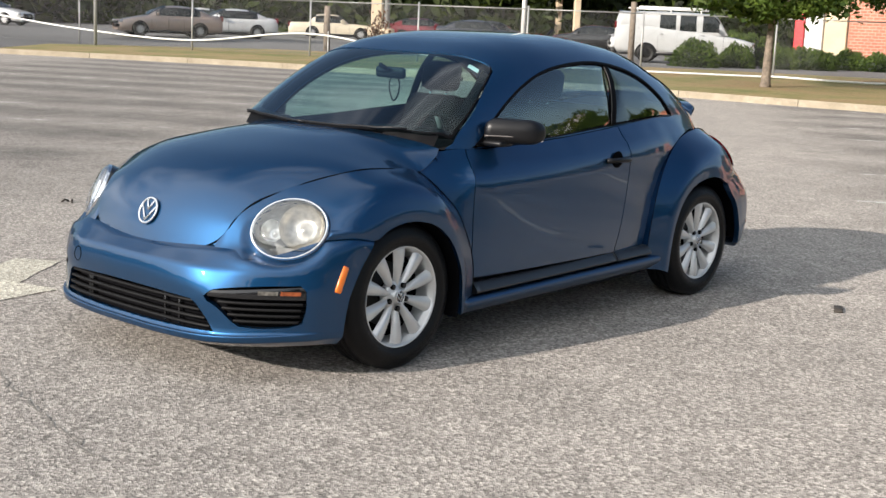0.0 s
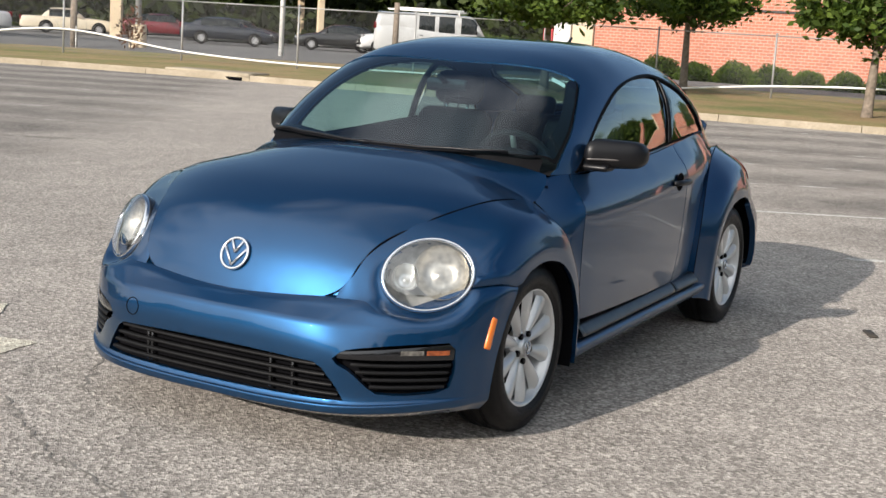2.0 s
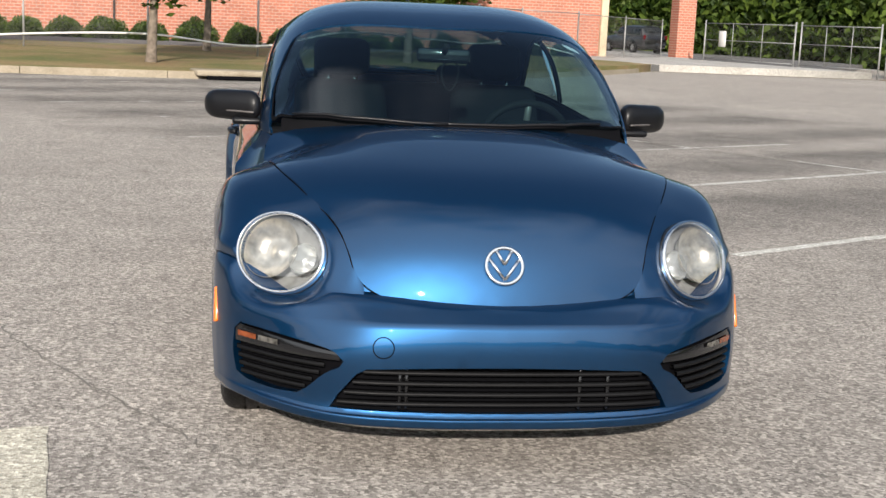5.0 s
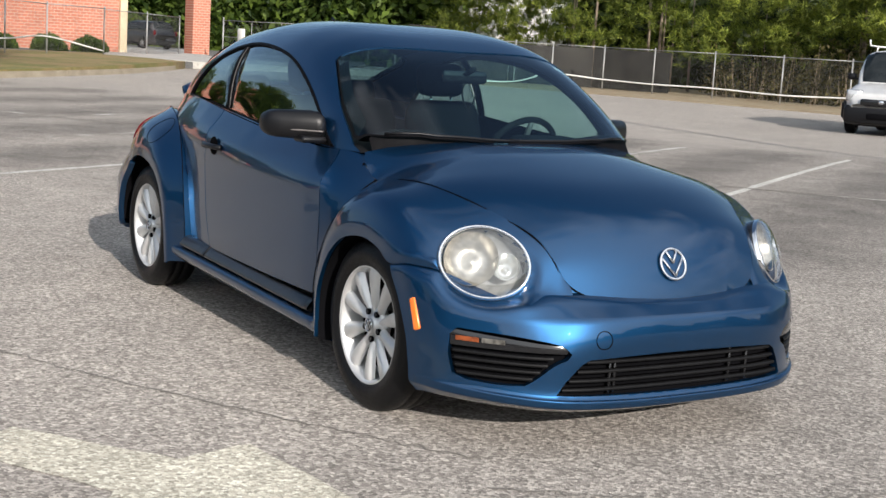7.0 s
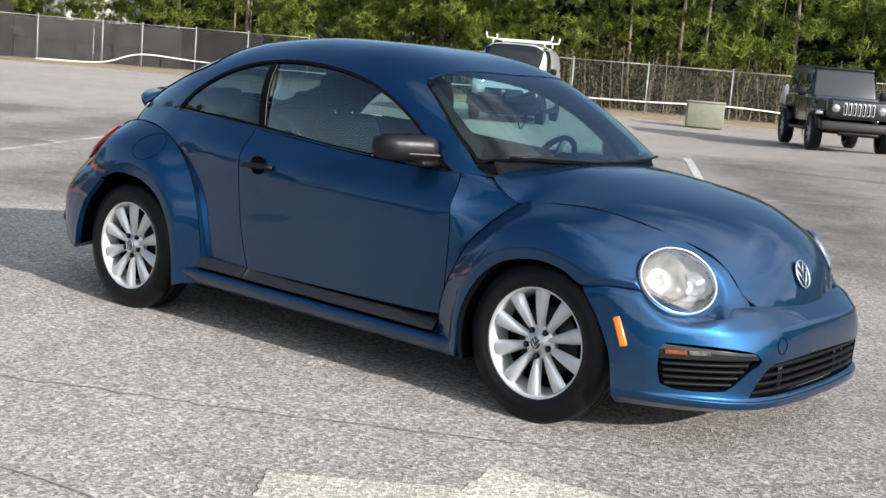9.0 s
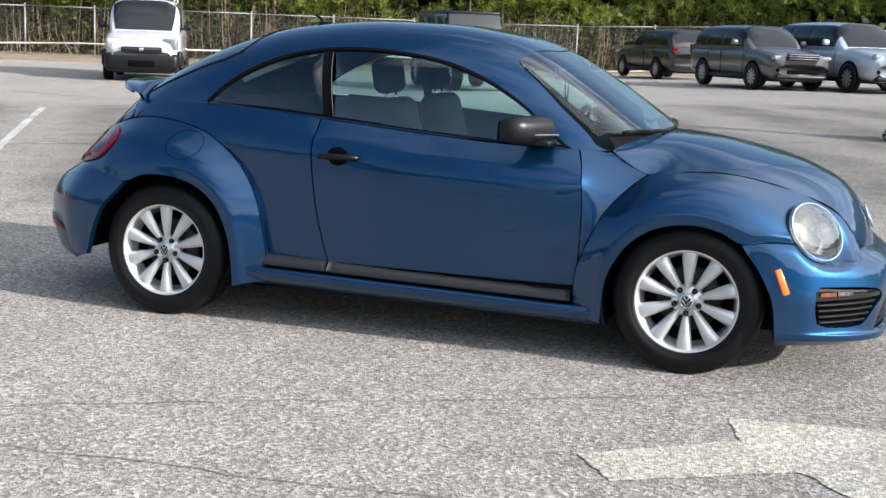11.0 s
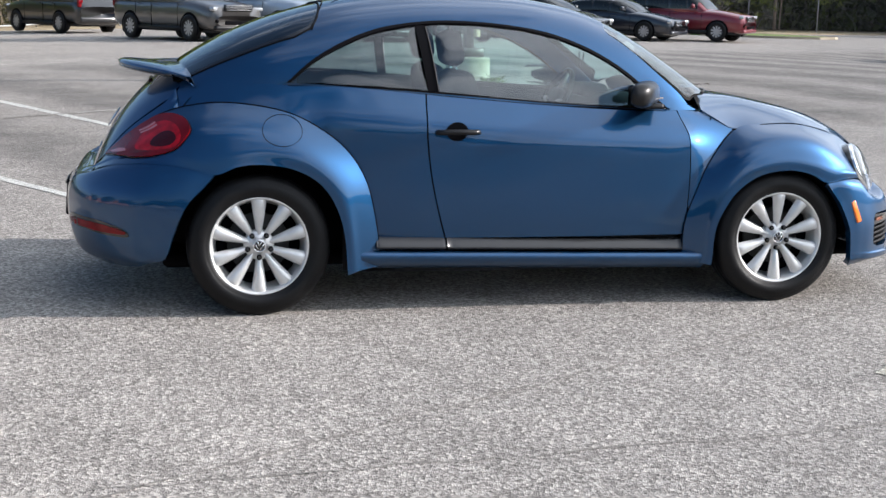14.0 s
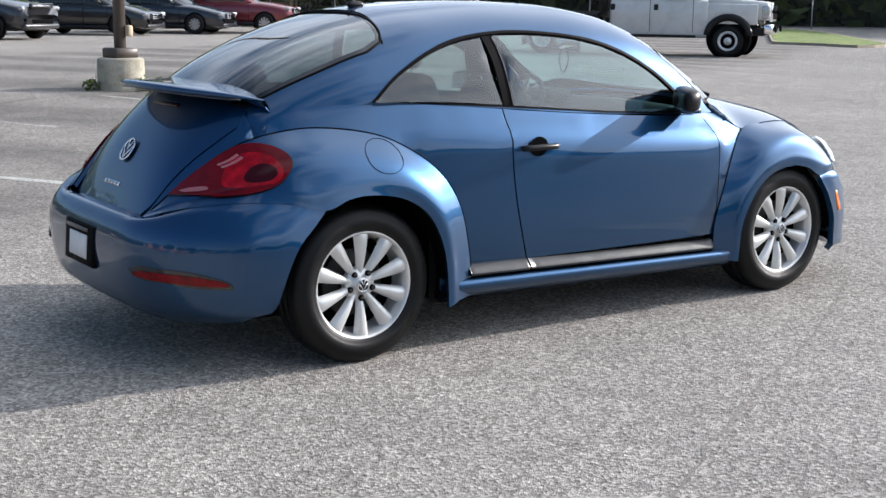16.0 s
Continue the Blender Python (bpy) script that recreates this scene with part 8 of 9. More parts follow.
        part("fog_lamp", rounded_box((0.08, 0.20, 0.10), 0.03, 2, m=Matrix.Rotation(radians(-18 * side), 4, "Z"), at=(h - 0.045, W * 0.35 * side, low + 0.26)), S.get("fog", DARK_LINER), car)
    inset = S.get("screen_inset", 0.80)
    n = 8
    front = [(x, plan(x) * inset * (1 if x < wtop + 0.1 else 1)) for x in np.linspace(cowl - 0.03, wtop + S.get("screen_top", 0.05), n)]
    loop = front + [(x, -y) for x, y in front[::-1]]
    skin("windscreen", cab_xy, loop, CAR_GLASS, car, step=0.09, lift=0.014, lip=0.006)
    back = [(x, plan(x) * inset) for x in np.linspace(rtop - 0.06, rbot + 0.06, n)]
    skin("rear_window", cab_xy, back + [(x, -y) for x, y in back[::-1]], CAR_GLASS, car, step=0.09, lift=0.014, lip=0.006)
    gw, gz0, gz1 = S.get("grille", (0.9, nose - 0.26, nose - 0.08))
    gm = S.get("grille_mat", GLOSS_BLACK)
    part("grille", rounded_box((0.10, gw, gz1 - gz0), 0.025, 2, at=(h - 0.035, 0, (gz0 + gz1) / 2)), gm, car)
    bars = S.get("bars", 3)
    for k in range(bars):
        z = gz0 + (gz1 - gz0) * (k + 0.5) / bars
        part("grille_bar", rounded_box((0.02, gw * 0.94, (gz1 - gz0) / bars * 0.20), 0.005, 1, at=(h + 0.018, 0, z)), S.get("bar_mat", CHROME), car)
    part("lower_intake", rounded_box((0.12, W * 0.5, 0.12), 0.03, 2, at=(h - 0.045, 0, low + 0.22)), DARK_LINER, car)
    part("front_bumper", rounded_box((0.22, W * 0.80, 0.13), 0.05, 3, at=(h - 0.10, 0, low + 0.09)), S.get("bumper", body_mat), car)
    part("rear_bumper", rounded_box((0.20, W * 0.82, 0.20), 0.06, 3, at=(-h + 0.09, 0, low + 0.18)), S.get("bumper", body_mat), car)
    part("underside", rounded_box((L * 0.86, W * 0.78, 0.12), 0.03, 1, at=(0, 0, low + 0.02)), PLATE_GREY, car)
    return car


def spec(kind, mat, **more):
    base = {
        "sedan": dict(L=4.85, W=1.84, H=1.45, belt=0.96, hood=0.97, nose=0.76, deck=1.06, cowl=1.12, wtop=0.18, rtop=-0.85, rbot=-1.98, wb=2.78, fo=0.95, wr=0.325, panes=((-1.32, -0.50), (-0.47, 0.16), (0.19, 0.72)), doors=((-0.55, 0.16), (0.18, 0.95)), low=0.20),
        "suv": dict(L=4.62, W=1.86, H=1.70, belt=1.10, hood=1.10, nose=0.95, deck=1.12, cowl=0.98, wtop=0.30, rtop=-1.75, rbot=-2.16, wb=2.66, fo=0.92, wr=0.345, panes=((-1.85, -1.25), (-1.18, -0.38), (-0.32, 0.28), (0.32, 0.66)), doors=((-1.05, -0.32), (-0.30, 0.86)), low=0.28, bow=0.05, bow_r=0.16, lamp_size=(0.36, 0.11), boxy=4.0),
        "big_suv": dict(L=5.1, W=2.0, H=1.82, belt=1.16, hood=1.16, nose=1.04, deck=1.18, cowl=1.05, wtop=0.45, rtop=-2.05, rbot=-2.40, wb=2.95, fo=0.98, wr=0.375, panes=((-2.15, -1.35), (-1.28, -0.42), (-0.36, 0.42), (0.46, 0.76)), doors=((-1.18, -0.36), (-0.34, 0.92)), low=0.30, bow=0.06, bow_r=0.18, lamp_size=(0.34, 0.13), boxy=4.2),
    }[kind]
    return {**base, "paint": mat, **more}


def heading(x, y, way, z=0.0):
    return pose(x, y, z + lie(x, y), 0, 0, way)


NORTH_WAY = math.degrees(math.atan2(-0.82, 0.575))
GREY_PAINT = paint("grey_car_paint", (0.10, 0.095, 0.09), metal=0.4)
SILVER_PAINT = paint("pale_blue_silver_paint", (0.42, 0.47, 0.52), metal=0.3)
BLACK_PAINT = paint("black_car_paint", (0.008, 0.008, 0.009))
NAVY_PAINT = paint("dark_navy_paint", (0.010, 0.013, 0.022), metal=0.2)
RED_PAINT = paint("dark_red_paint", (0.16, 0.010, 0.018), metal=0.2)
WHITE_PAINT = paint("white_paint", (0.60, 0.60, 0.59), dust=0.35)
TAN_PAINT = paint("tan_paint", (0.36, 0.27, 0.22), metal=0.4)
AGED_WHITE = paint("aged_white_paint", (0.44, 0.445, 0.44), dust=0.5)
CREAM_PAINT = paint("cream_paint", (0.62, 0.55, 0.42))
CHARCOAL = paint("charcoal_paint", (0.035, 0.036, 0.04), metal=0.3)

vehicle("suv", "dark grey compact suv parked in a bay", "suv", heading(-1.03, 29.6, NORTH_WAY), spec("suv", GREY_PAINT, L=4.55, H=1.68, bar_mat=SILVER_RIM, grille=(0.9, 0.80, 0.97), bumper=BLACK_PLASTIC))
vehicle("suv", "black suv parked behind others by the fence", "suv", heading(-4.9, 38.6, NORTH_WAY + 180), spec("suv", BLACK_PAINT))
vehicle("suv", "pale silver large suv parked in a bay", "suv", heading(1.26, 30.4, NORTH_WAY), spec("big_suv", SILVER_PAINT, grille=(1.05, 0.82, 1.06), bar_mat=DARK_METAL, bumper=BLACK_PLASTIC))
vehicle("sedan", "black sedan with a bright grille parked in a bay", "sedan", heading(3.8, 31.1, NORTH_WAY), spec("sedan", BLACK_PAINT, grille=(0.85, 0.58, 0.76), bars=5))
vehicle("suv", "dark charcoal suv with a slotted grille parked in a bay", "suv", heading(6.2, 32.0, NORTH_WAY), spec("suv", CHARCOAL, grille=(0.95, 0.84, 0.98), bars=1))
vehicle("sedan", "black compact hatchback parked in a bay", "sedan", heading(10.7, 35.2, -44.0), spec("sedan", BLACK_PAINT, L=4.45, rtop=-1.1, rbot=-1.95, deck=1.05, wb=2.65, fo=0.88))
vehicle("sedan", "dark navy sedan parked in a bay", "sedan", heading(13.8, 36.8, -44.0), spec("sedan", NAVY_PAINT))
vehicle("suv", "dark red suv parked in a bay", "suv", heading(16.7, 37.4, -42.0), spec("suv", RED_PAINT, L=4.7))
vehicle("suv", "white large suv parked near the far fence", "suv", heading(33.3, 46.6, -38.0), spec("big_suv", WHITE_PAINT, L=5.3, H=1.96, bumper=WHITE_PAINT))

W = FAR_Z - 0.02


def way_of(x0, y0, x1, y1):
    return math.degrees(math.atan2(y1 - y0, x1 - x0))


vehicle("sedan", "tan sedan parked across the service road", "sedan", heading(-32.1, -45.4, way_of(-34, -44.7, -30, -46.4), W), spec("sedan", TAN_PAINT))
vehicle("sedan", "white sedan parked behind a tan one", "sedan", heading(-36.6, -46.6, way_of(-34, -44.7, -30, -46.4), W), spec("sedan", WHITE_PAINT))
vehicle("sedan", "white sedan on grass beyond the road", "sedan", heading(-33.0, -63.0, 120, W), spec("sedan", WHITE_PAINT))
vehicle("sedan", "white sedan parked beyond the road", "sedan", heading(-43.2, -56.5, 135, W), spec("sedan", WHITE_PAINT))
vehicle("sedan", "old cream sedan parked beyond the road", "sedan", heading(-47.6, -50.4, 136, W), spec("sedan", CREAM_PAINT, L=5.1, H=1.42, boxy=6, hood=0.92, nose=0.80, deck=0.92, belt=0.91, cowl=0.9, wtop=0.25, rtop=-0.9, rbot=-1.45, panes=((-1.0, -0.42), (-0.38, 0.5))))
vehicle("sedan", "dark red sedan parked beyond the road", "sedan", heading(-54.2, -49.2, 130, W), spec("sedan", RED_PAINT))
vehicle("sedan", "black sedan parked on the service road", "sedan", heading(-49.3, -40.7, way_of(-47.8, -42.5, -50.7, -38.8), W), spec("sedan", NAVY_PAINT))
vehicle("sedan", "dark sedan parked beyond the road", "sedan", heading(-56.5, -45.5, 130, W), spec("sedan", CHARCOAL))
vehicle("sedan", "dark sedan parked near the white van", "sedan", heading(-54.4, -37.0, way_of(-55.3, -35.7, -53.2, -38.7), W), spec("sedan", BLACK_PAINT))
vehicle("suv", "dark suv parked behind the brick building", "suv", heading(-72.0, 22.4, 17 + 180, W), spec("suv", CHARCOAL, group="parked vehicles"))
vehicle("suv", "white pickup parked near the white van", "suv", heading(-55.2, -33.2, -50, W), spec("big_suv", WHITE_PAINT))


# ---- white work vans ----
def cargo_van():
    """A long white van with side windows and a roof rack."""
    S = spec("big_suv", AGED_WHITE, band=False, L=5.6, W=2.0, H=2.08, belt=1.30, hood=1.18, nose=1.02, deck=1.62, cowl=1.72, wtop=1.10, rtop=-2.5, rbot=-2.79, wb=3.43, fo=0.86, wr=0.37, panes=((-1.0, -0.36), (-0.20, 0.46), (0.70, 1.36)), doors=((-1.05, -0.28), (0.58, 1.55)), low=0.36, boxy=7, crown=5.0, tuck=0.05, bow=0.10, bow_r=0.22, handle=BLACK_PLASTIC, mirror_mat=BLACK_PLASTIC, spokes=0, bumper=BLACK_PLASTIC)
    van = vehicle("cargo_van", "white cargo van with a roof rack parked by the hedge", "van", heading(-41.3, -23.2, way_of(-39.8, -25.6, -42.6, -20.8), W), S)
    for x in (-2.0, -0.6, 0.6):
        tube("rack_bar", [(x, -0.85, 2.02), (x, -0.8, 2.16), (x, 0.8, 2.16), (x, 0.85, 2.02)], 0.025, WHITE_PIPE, van, ring=6)
    for y in (-0.8, 0.8):
        tube("rack_rail", [(-2.3, y, 2.16), (0.9, y, 2.16)], 0.025, WHITE_PIPE, van, ring=6)
    tube("rack_ladder", [(-1.9, -0.3, 2.22), (0.8, -0.3, 2.22)], 0.05, WHITE_PIPE, van, ring=6)


cargo_van()


def small_van():
    """A tall short-nosed delivery van facing the path, dark bumpers, ladder rack."""
    S = spec("suv", WHITE_PAINT, L=4.74, W=1.84, H=2.0, belt=1.22, hood=1.20, nose=1.0, deck=1.5, cowl=1.58, wtop=0.95, rtop=-2.1, rbot=-2.36, wb=3.1, fo=0.88, wr=0.325, panes=((0.30, 0.98),), doors=((0.20, 1.15),), low=0.24, boxy=5.5, crown=4.6, tuck=0.06, bow=0.06, bow_r=0.16, grille=(0.80, 0.66, 0.80), bars=2, bar_mat=DARK_METAL, bumper=BLACK_PLASTIC, mirror_mat=BLACK_PLASTIC, lamp=(0.90, 0.66), lamp_size=(0.38, 0.26), spokes=0, handle=BLACK_PLASTIC, screen_inset=0.87, screen_top=0.09, trim=BLACK_PLASTIC)
    van = vehicle("delivery_van", "white delivery van with dark bumper and ladder rack", "van", heading(-15.6, 22.8, math.degrees(math.atan2(-0.89, 0.46))), S)
    bm = rounded_box((0.34, 1.74, 0.46), 0.14, 4, at=(2.22, 0, 0.47))
    part("bumper_cover", bm, BLACK_PLASTIC, van, "dark grey bumper cover")
    for s in (1, -1):
        part("bumper_corner", rounded_box((0.5, 0.16, 0.40), 0.07, 3, at=(2.0, 0.86 * s, 0.55)), BLACK_PLASTIC, van)
    part("upper_grille", rounded_box((0.06, 0.95, 0.14), 0.03, 2, at=(2.40, 0, 0.76)), GLOSS_BLACK, van)
    part("lower_grille", rounded_box((0.05, 0.62, 0.14), 0.03, 2, at=(2.395, 0, 0.44)), DARK_LINER, van)
    part("front_badge", rounded_box((0.03, 0.11, 0.08), 0.015, 2, at=(2.44, 0, 0.77)), CHROME, van)
    for x in (0.45, -1.3):
        tube("rack_bar", [(x, -0.86, 2.22), (x, -0.84, 2.08), (x, -0.62, 2.06), (x, 0.62, 2.06), (x, 0.84, 2.08), (x, 0.86, 2.22)], 0.024, WHITE_PIPE, van, ring=6)
        for s in (1, -1):
            tube("rack_foot", [(x, 0.66 * s, 2.06), (x, 0.68 * s, 1.94)], 0.02, WHITE_PIPE, van, ring=6)
    return van


small_van()


def off_roader():
    """A square black four-door off-roader with round lamps and a slotted grille."""
    way = math.degrees(math.atan2(-0.82, 0.575))
    car = thing("off_road_car", "black square-bodied off-roader with a slotted grille", "suv", heading(-7.55, 24.3, way), group="parked vehicles")

    def block(name, size, bevel, at_, mat, label="", m=None):
        return part(name, rounded_box(size, bevel, 3, at=at_, m=m), mat, car, label)
    block("body", (3.0, 1.52, 0.60), 0.06, (-0.68, 0, 0.90), BLACK_PAINT)
    block("engine_cover", (1.35, 1.36, 0.42), 0.08, (1.35, 0, 0.98), BLACK_PAINT)
    block("cowl_panel", (0.30, 1.46, 0.20), 0.05, (0.72, 0, 1.14), BLACK_PAINT)
    cab = rounded_box((2.75, 1.50, 0.68), 0.08, 3)
    for v in cab.verts:
        k = (v.co.z + 0.34) / 0.68
        v.co.y *= 1 - 0.10 * k
        if v.co.x > 0.8:
            v.co.x -= 0.28 * k
    bmesh.ops.translate(cab, vec=(-0.72, 0, 1.50), verts=cab.verts)
    part("cabin", cab, BLACK_PAINT, car)
    block("hard_top", (2.45, 1.38, 0.08), 0.03, (-0.88, 0, 1.85), BLACK_PLASTIC, "matt black hard top")
    for s in (1, -1):
        for x0, x1 in ((-0.08, 0.42), (-0.95, -0.18), (-1.95, -1.10)):
            bm = rounded_box((x1 - x0, 0.02, 0.40), 0.01, 1, m=Matrix.Rotation(radians(6.3 * s), 4, "X"), at=((x0 + x1) / 2, 0.722 * s, 1.52))
            part("window", bm, CAR_GLASS, car)
        for x in (0.38, -0.55, -1.05):
            block("door_gap", (0.012, 0.012, 0.62), 0.003, (x, 0.762 * s, 0.98), DARK_LINER)
        for x in (-0.40, -0.98):
            block("door_handle", (0.15, 0.04, 0.04), 0.012, (x + 0.1, 0.775 * s, 1.10), BLACK_PLASTIC)
        for x in (1.40, -1.60):
            arc = [(x + 0.50 * math.cos(t), 0.80 * s, 0.44 + 0.46 * math.sin(t)) for t in np.linspace(radians(12), radians(168), 14)]
            tube("fender_flare", arc, 0.075, BLACK_PLASTIC, car, "matt black wheel arch flare", ring=8)
            top_ = rounded_box((0.95, 0.26, 0.06), 0.02, 2, at=(x, 0.80 * s, 0.91))
            part("fender", top_, BLACK_PAINT if x > 0 else BLACK_PLASTIC, car)
            road_wheel(car, x, 0.78 * s, 0.40, s, 0.25, spokes=7)
        block("side_step", (1.7, 0.14, 0.07), 0.02, (-0.10, 0.80 * s, 0.46), BLACK_PLASTIC)
        block("wing_mirror", (0.10, 0.20, 0.20), 0.04, (0.45, 0.93 * s, 1.30), BLACK_PLASTIC)
        v, f = lathe([(0.0, 0.03), (0.07, 0.025), (0.095, 0.0), (0.105, -0.02)], 24)
        raw("headlamp", [(2.045 + b, a + 0.50 * s, c + 0.98) for a, b, c in v], f, HEAD_LENS, car, "round clear headlamp")
        block("indicator", (0.08, 0.16, 0.08), 0.03, (1.92, 0.82 * s, 0.86), HEAD_LENS)
        block("fog_lamp", (0.06, 0.26, 0.11), 0.04, (2.18, 0.60 * s, 0.60), HEAD_LENS, "bright fog lamp surround")
    block("grille_panel", (0.06, 1.24, 0.40), 0.05, (2.02, 0, 0.97), BLACK_PAINT)
    for k in range(7):
        block("grille_slot", (0.03, 0.075, 0.28), 0.02, (2.045, -0.30 + 0.10 * k, 0.98), ALLOY, "pale slot surround")
        block("slot_gap", (0.02, 0.042, 0.22), 0.012, (2.058, -0.30 + 0.10 * k, 0.98), DARK_LINER)
    block("windscreen", (0.03, 1.24, 0.46), 0.02, (0.45, 0, 1.53), CAR_GLASS, m=Matrix.Rotation(radians(-22), 4, "Y"))
    block("front_bumper", (0.24, 1.66, 0.20), 0.06, (2.12, 0, 0.60), DARK_METAL, "dark grey front bumper")
    block("bumper_guard", (0.10, 0.9, 0.10), 0.04, (2.16, 0, 0.45), BLACK_PLASTIC)
    block("rear_bumper", (0.2, 1.6, 0.18), 0.05, (-2.24, 0, 0.56), BLACK_PLASTIC)
    block("underside", (3.6, 1.2, 0.16), 0.03, (0, 0, 0.50), PLATE_GREY)
    spare = road_wheel(car, 0, 0, 0.38, 1, 0.22)
    spare.name = "spare_wheel"
    spare.matrix_basis = pose(-2.30, 0, 1.02, 0, 0, 90)
    return car


off_roader()


def flatbed_truck():
    """A white crew-cab truck with a flat steel bed, seen from its right side."""
    car = thing("flatbed_truck", "white crew cab truck with a black flat bed", "truck", heading(21.01, 22.05, -55.0), group="parked vehicles")

    def block(name, size, bevel, at_, mat, label="", m=None):
        return part(name, rounded_box(size, bevel, 3, at=at_, m=m), mat, car, label)

    def steel_wheel(x, y, s):
        """A wide wheel with a bright dished steel disc, hand holes and a hub."""
        w = road_wheel(car, x, y * s, 0.415, s, 0.26, spokes=0)
        v, f = lathe([(0.0, 0.150), (0.045, 0.150), (0.055, 0.135), (0.060, 0.100), (0.095, 0.088), (0.14, 0.070), (0.19, 0.078), (0.215, 0.105), (0.235, 0.128), (0.262, 0.130), (0.266, 0.105)], 32)
        disc = raw("wheel_disc", v, f, ALLOY, w, "bright steel wheel disc")
        for k in range(8):
            t = 2 * math.pi * (k + 0.5) / 8
            v, f = lathe([(0.0, 0.0805), (0.021, 0.0805), (0.023, 0.070)], 12)
            raw("hand_hole", [(a + 0.158 * math.sin(t), b, c + 0.158 * math.cos(t)) for a, b, c in v], f, DARK_LINER, disc)
    # x forward from the middle; front axle at 3.3, rear axle at -1.8
    hood = rounded_box((1.65, 1.86, 0.62), 0.12, 3)
    for v in hood.verts:
        k = (v.co.x + 0.82) / 1.65
        if v.co.z > 0:
            v.co.z -= 0.14 * k
        v.co.y *= 1 - 0.08 * k
    bmesh.ops.translate(hood, vec=(3.52, 0, 1.28), verts=hood.verts)
    part("engine_cover", hood, WHITE_PAINT, car)
    block("cab_body", (2.70, 1.96, 1.00), 0.10, (1.43, 0, 0.98), WHITE_PAINT)
    cab = rounded_box((2.55, 1.88, 0.72), 0.14, 3)
    for v in cab.verts:
        k = (v.co.z + 0.36) / 0.72
        v.co.y *= 1 - 0.12 * k
        if v.co.x > 0.9:
            v.co.x -= 0.42 * k
    bmesh.ops.translate(cab, vec=(1.40, 0, 1.76), verts=cab.verts)
    part("cabin", cab, WHITE_PAINT, car)
    for s in (1, -1):
        for x0, x1 in ((1.35, 2.20), (0.28, 1.12)):
            bm = rounded_box((x1 - x0, 0.02, 0.42), 0.01, 1, m=Matrix.Rotation(radians(8.6 * s), 4, "X"), at=((x0 + x1) / 2, 0.908 * s, 1.74))
            part("window", bm, CAR_GLASS, car)
        for x in (2.36, 1.20, 0.02):
            block("door_gap", (0.012, 0.014, 0.95), 0.003, (x, 0.978 * s, 1.10), DARK_LINER)
        for x in (1.36, 0.18):
            block("door_handle", (0.12, 0.04, 0.16), 0.02, (x, 0.985 * s, 1.28), BLACK_PLASTIC)
        arc = [(3.30 + 0.56 * math.cos(t), 0.96 * s, 0.52 + 0.52 * math.sin(t)) for t in np.linspace(radians(5), radians(175), 16)]
        tube("fender_flare", arc, 0.10, BLACK_PLASTIC, car, "black wheel arch flare", ring=8)
        v, f = lathe([(0.0, 0.0), (0.56, 0.0), (0.58, -0.03)], 30)
        raw("wheel_arch", [(a + 3.30, (0.945 + b) * s, c + 0.50) for a, b, c in v], f if s > 0 else [q[::-1] for q in f], DARK_LINER, car)
        block("fender", (1.5, 0.12, 0.55), 0.05, (3.30, 0.90 * s, 1.12), WHITE_PAINT)
        steel_wheel(3.30, 0.86, s)
        steel_wheel(-1.80, 0.92, s)
        road_wheel(car, -1.80, 0.62 * s, 0.415, s, 0.24, rim_mat=ALLOY, spokes=0)
        block("wing_mirror", (0.12, 0.24, 0.36), 0.05, (2.05, 1.16 * s, 1.70), BLACK_PLASTIC)
        tube("mirror_arm", [(2.1, 0.94 * s, 1.56), (2.06, 1.10 * s, 1.60)], 0.025, BLACK_PLASTIC, car, ring=6)
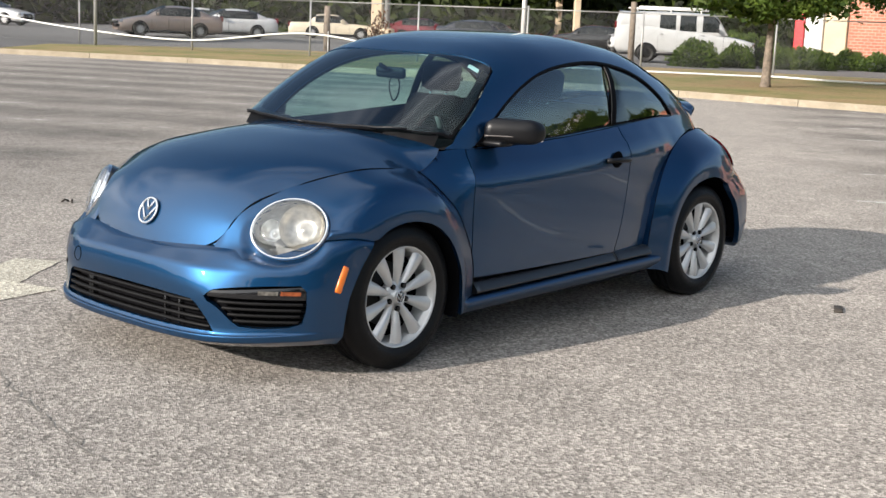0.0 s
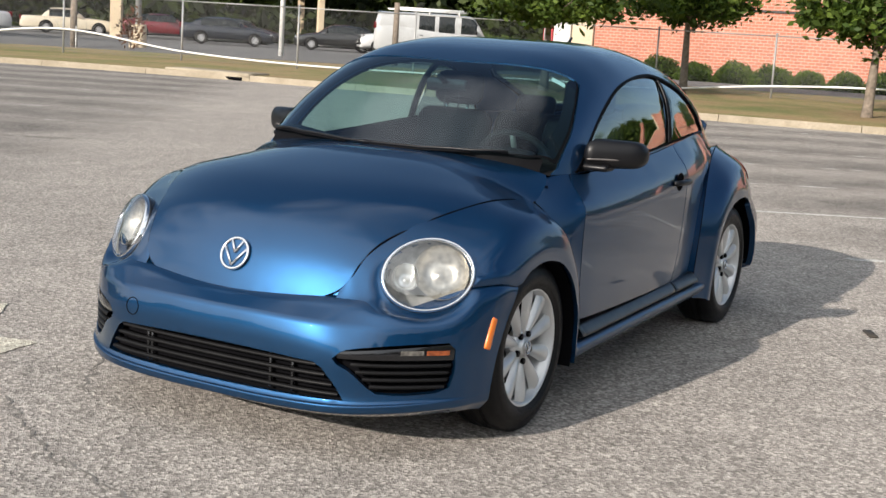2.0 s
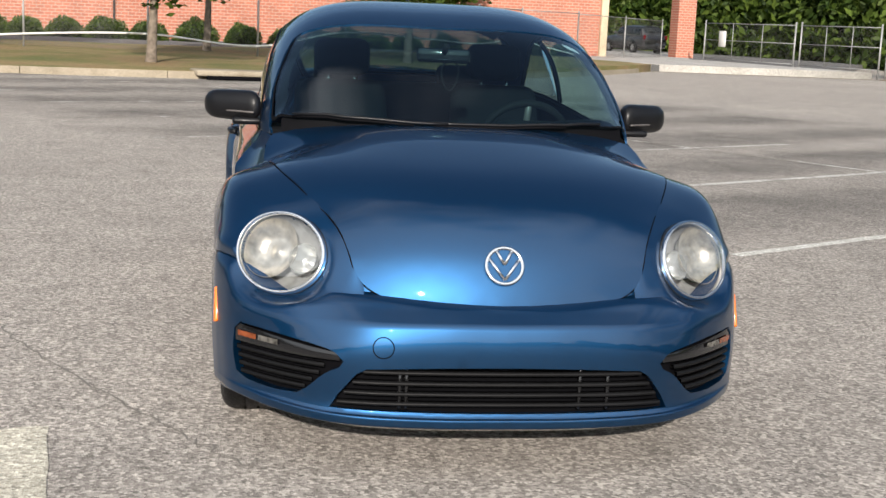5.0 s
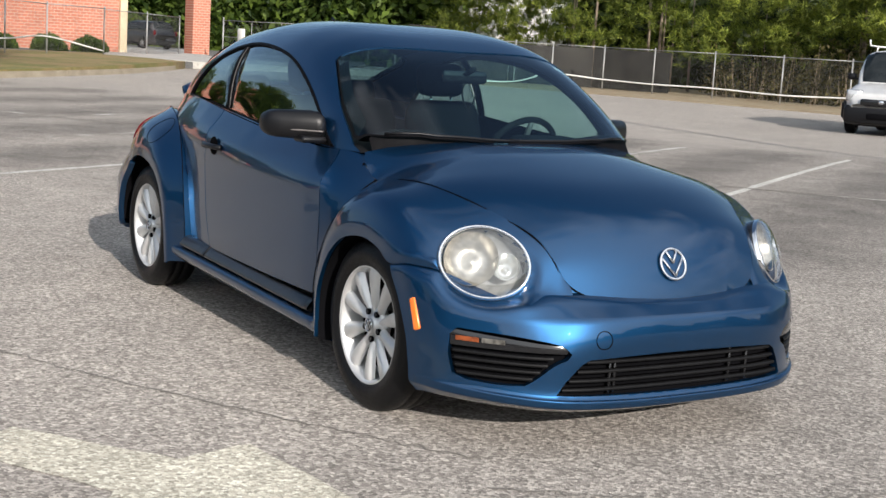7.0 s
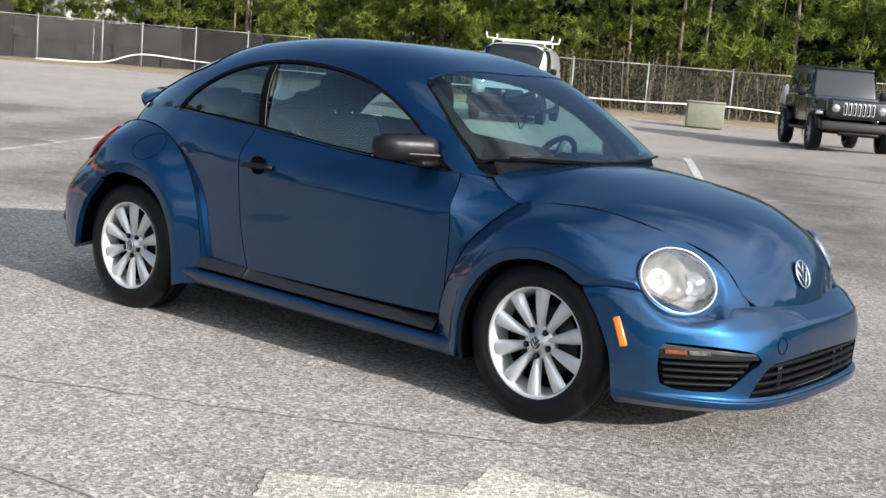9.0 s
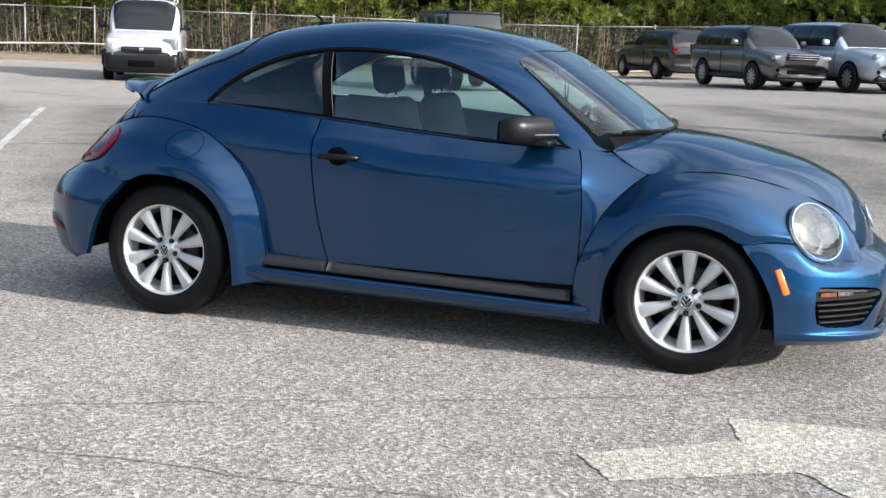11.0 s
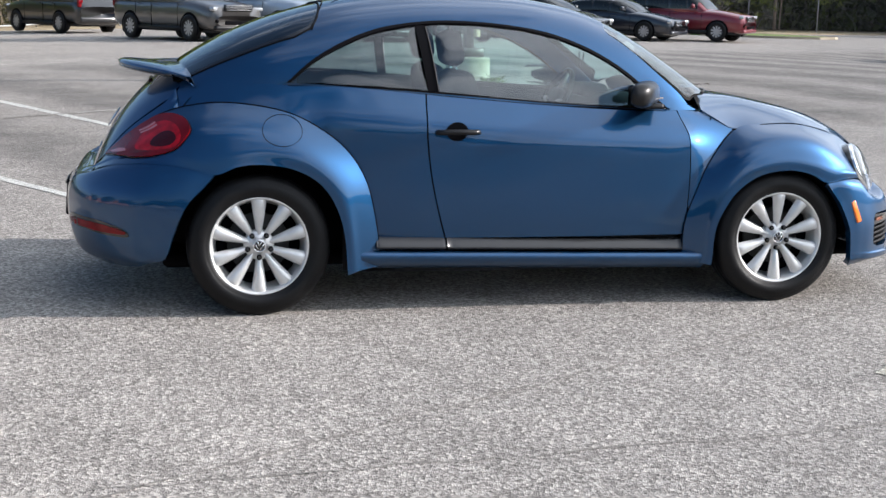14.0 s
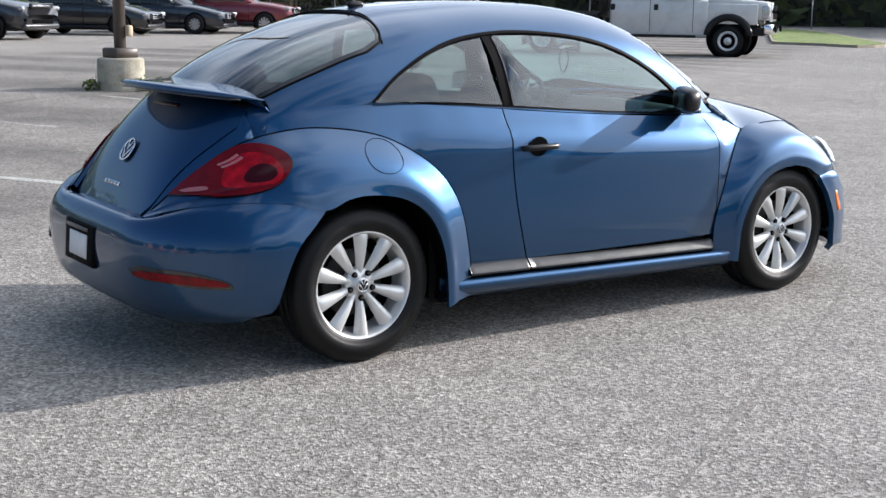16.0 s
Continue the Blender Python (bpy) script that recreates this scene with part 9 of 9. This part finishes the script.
        block("headlamp", (0.20, 0.34, 0.36), 0.05, (4.24, 0.72 * s, 1.18), HEAD_LENS, "tall clear headlamp")
        block("step_bar", (2.5, 0.12, 0.08), 0.02, (1.2, 0.98 * s, 0.52), BLACK_PLASTIC)
        block("mud_flap", (0.02, 0.5, 0.5), 0.005, (-2.36, 0.80 * s, 0.45), BLACK_PLASTIC)
        block("tool_box", (0.75, 0.35, 0.42), 0.03, (-0.85, 0.78 * s, 0.80), BLACK_PLASTIC)
    block("windscreen", (0.03, 1.5, 0.62), 0.02, (2.42, 0, 1.74), CAR_GLASS, m=Matrix.Rotation(radians(-30), 4, "Y"))
    block("grille", (0.12, 1.05, 0.50), 0.05, (4.33, 0, 1.18), CHROME, "bright grille with dark openings")
    for z in (1.06, 1.28):
        block("grille_opening", (0.05, 0.92, 0.14), 0.03, (4.38, 0, z), DARK_LINER)
    block("front_bumper", (0.26, 1.94, 0.26), 0.08, (4.33, 0, 0.74), CHROME, "bright front bumper")
    block("bumper_fog", (0.05, 0.26, 0.16), 0.03, (4.50, 0.66, 0.74), DARK_LINER)
    block("bumper_fog", (0.05, 0.26, 0.16), 0.03, (4.50, -0.66, 0.74), DARK_LINER)
    block("flat_bed", (2.95, 2.35, 0.14), 0.02, (-1.66, 0, 1.06), BLACK_PLASTIC, "black steel flat bed")
    block("bed_edge", (2.95, 0.05, 0.10), 0.01, (-1.66, -1.19, 1.10), DARK_METAL)
    block("head_board", (0.08, 2.2, 1.15), 0.02, (-0.14, 0, 1.66), BLACK_PLASTIC, "black mesh head board")
    for y in (-0.4, 0.4):
        block("frame_rail", (7.0, 0.12, 0.22), 0.02, (0.5, y, 0.72), PLATE_GREY)
    block("rear_bar", (0.10, 2.2, 0.35), 0.03, (-3.02, 0, 0.80), BLACK_PLASTIC)
    for y in (-0.75, 0.75):
        block("tail_lamp", (0.04, 0.22, 0.14), 0.02, (-3.09, y, 0.76), RED_LENS)
    block("underside", (3.2, 1.5, 0.2), 0.04, (2.6, 0, 0.66), PLATE_GREY)
    return car


flatbed_truck()
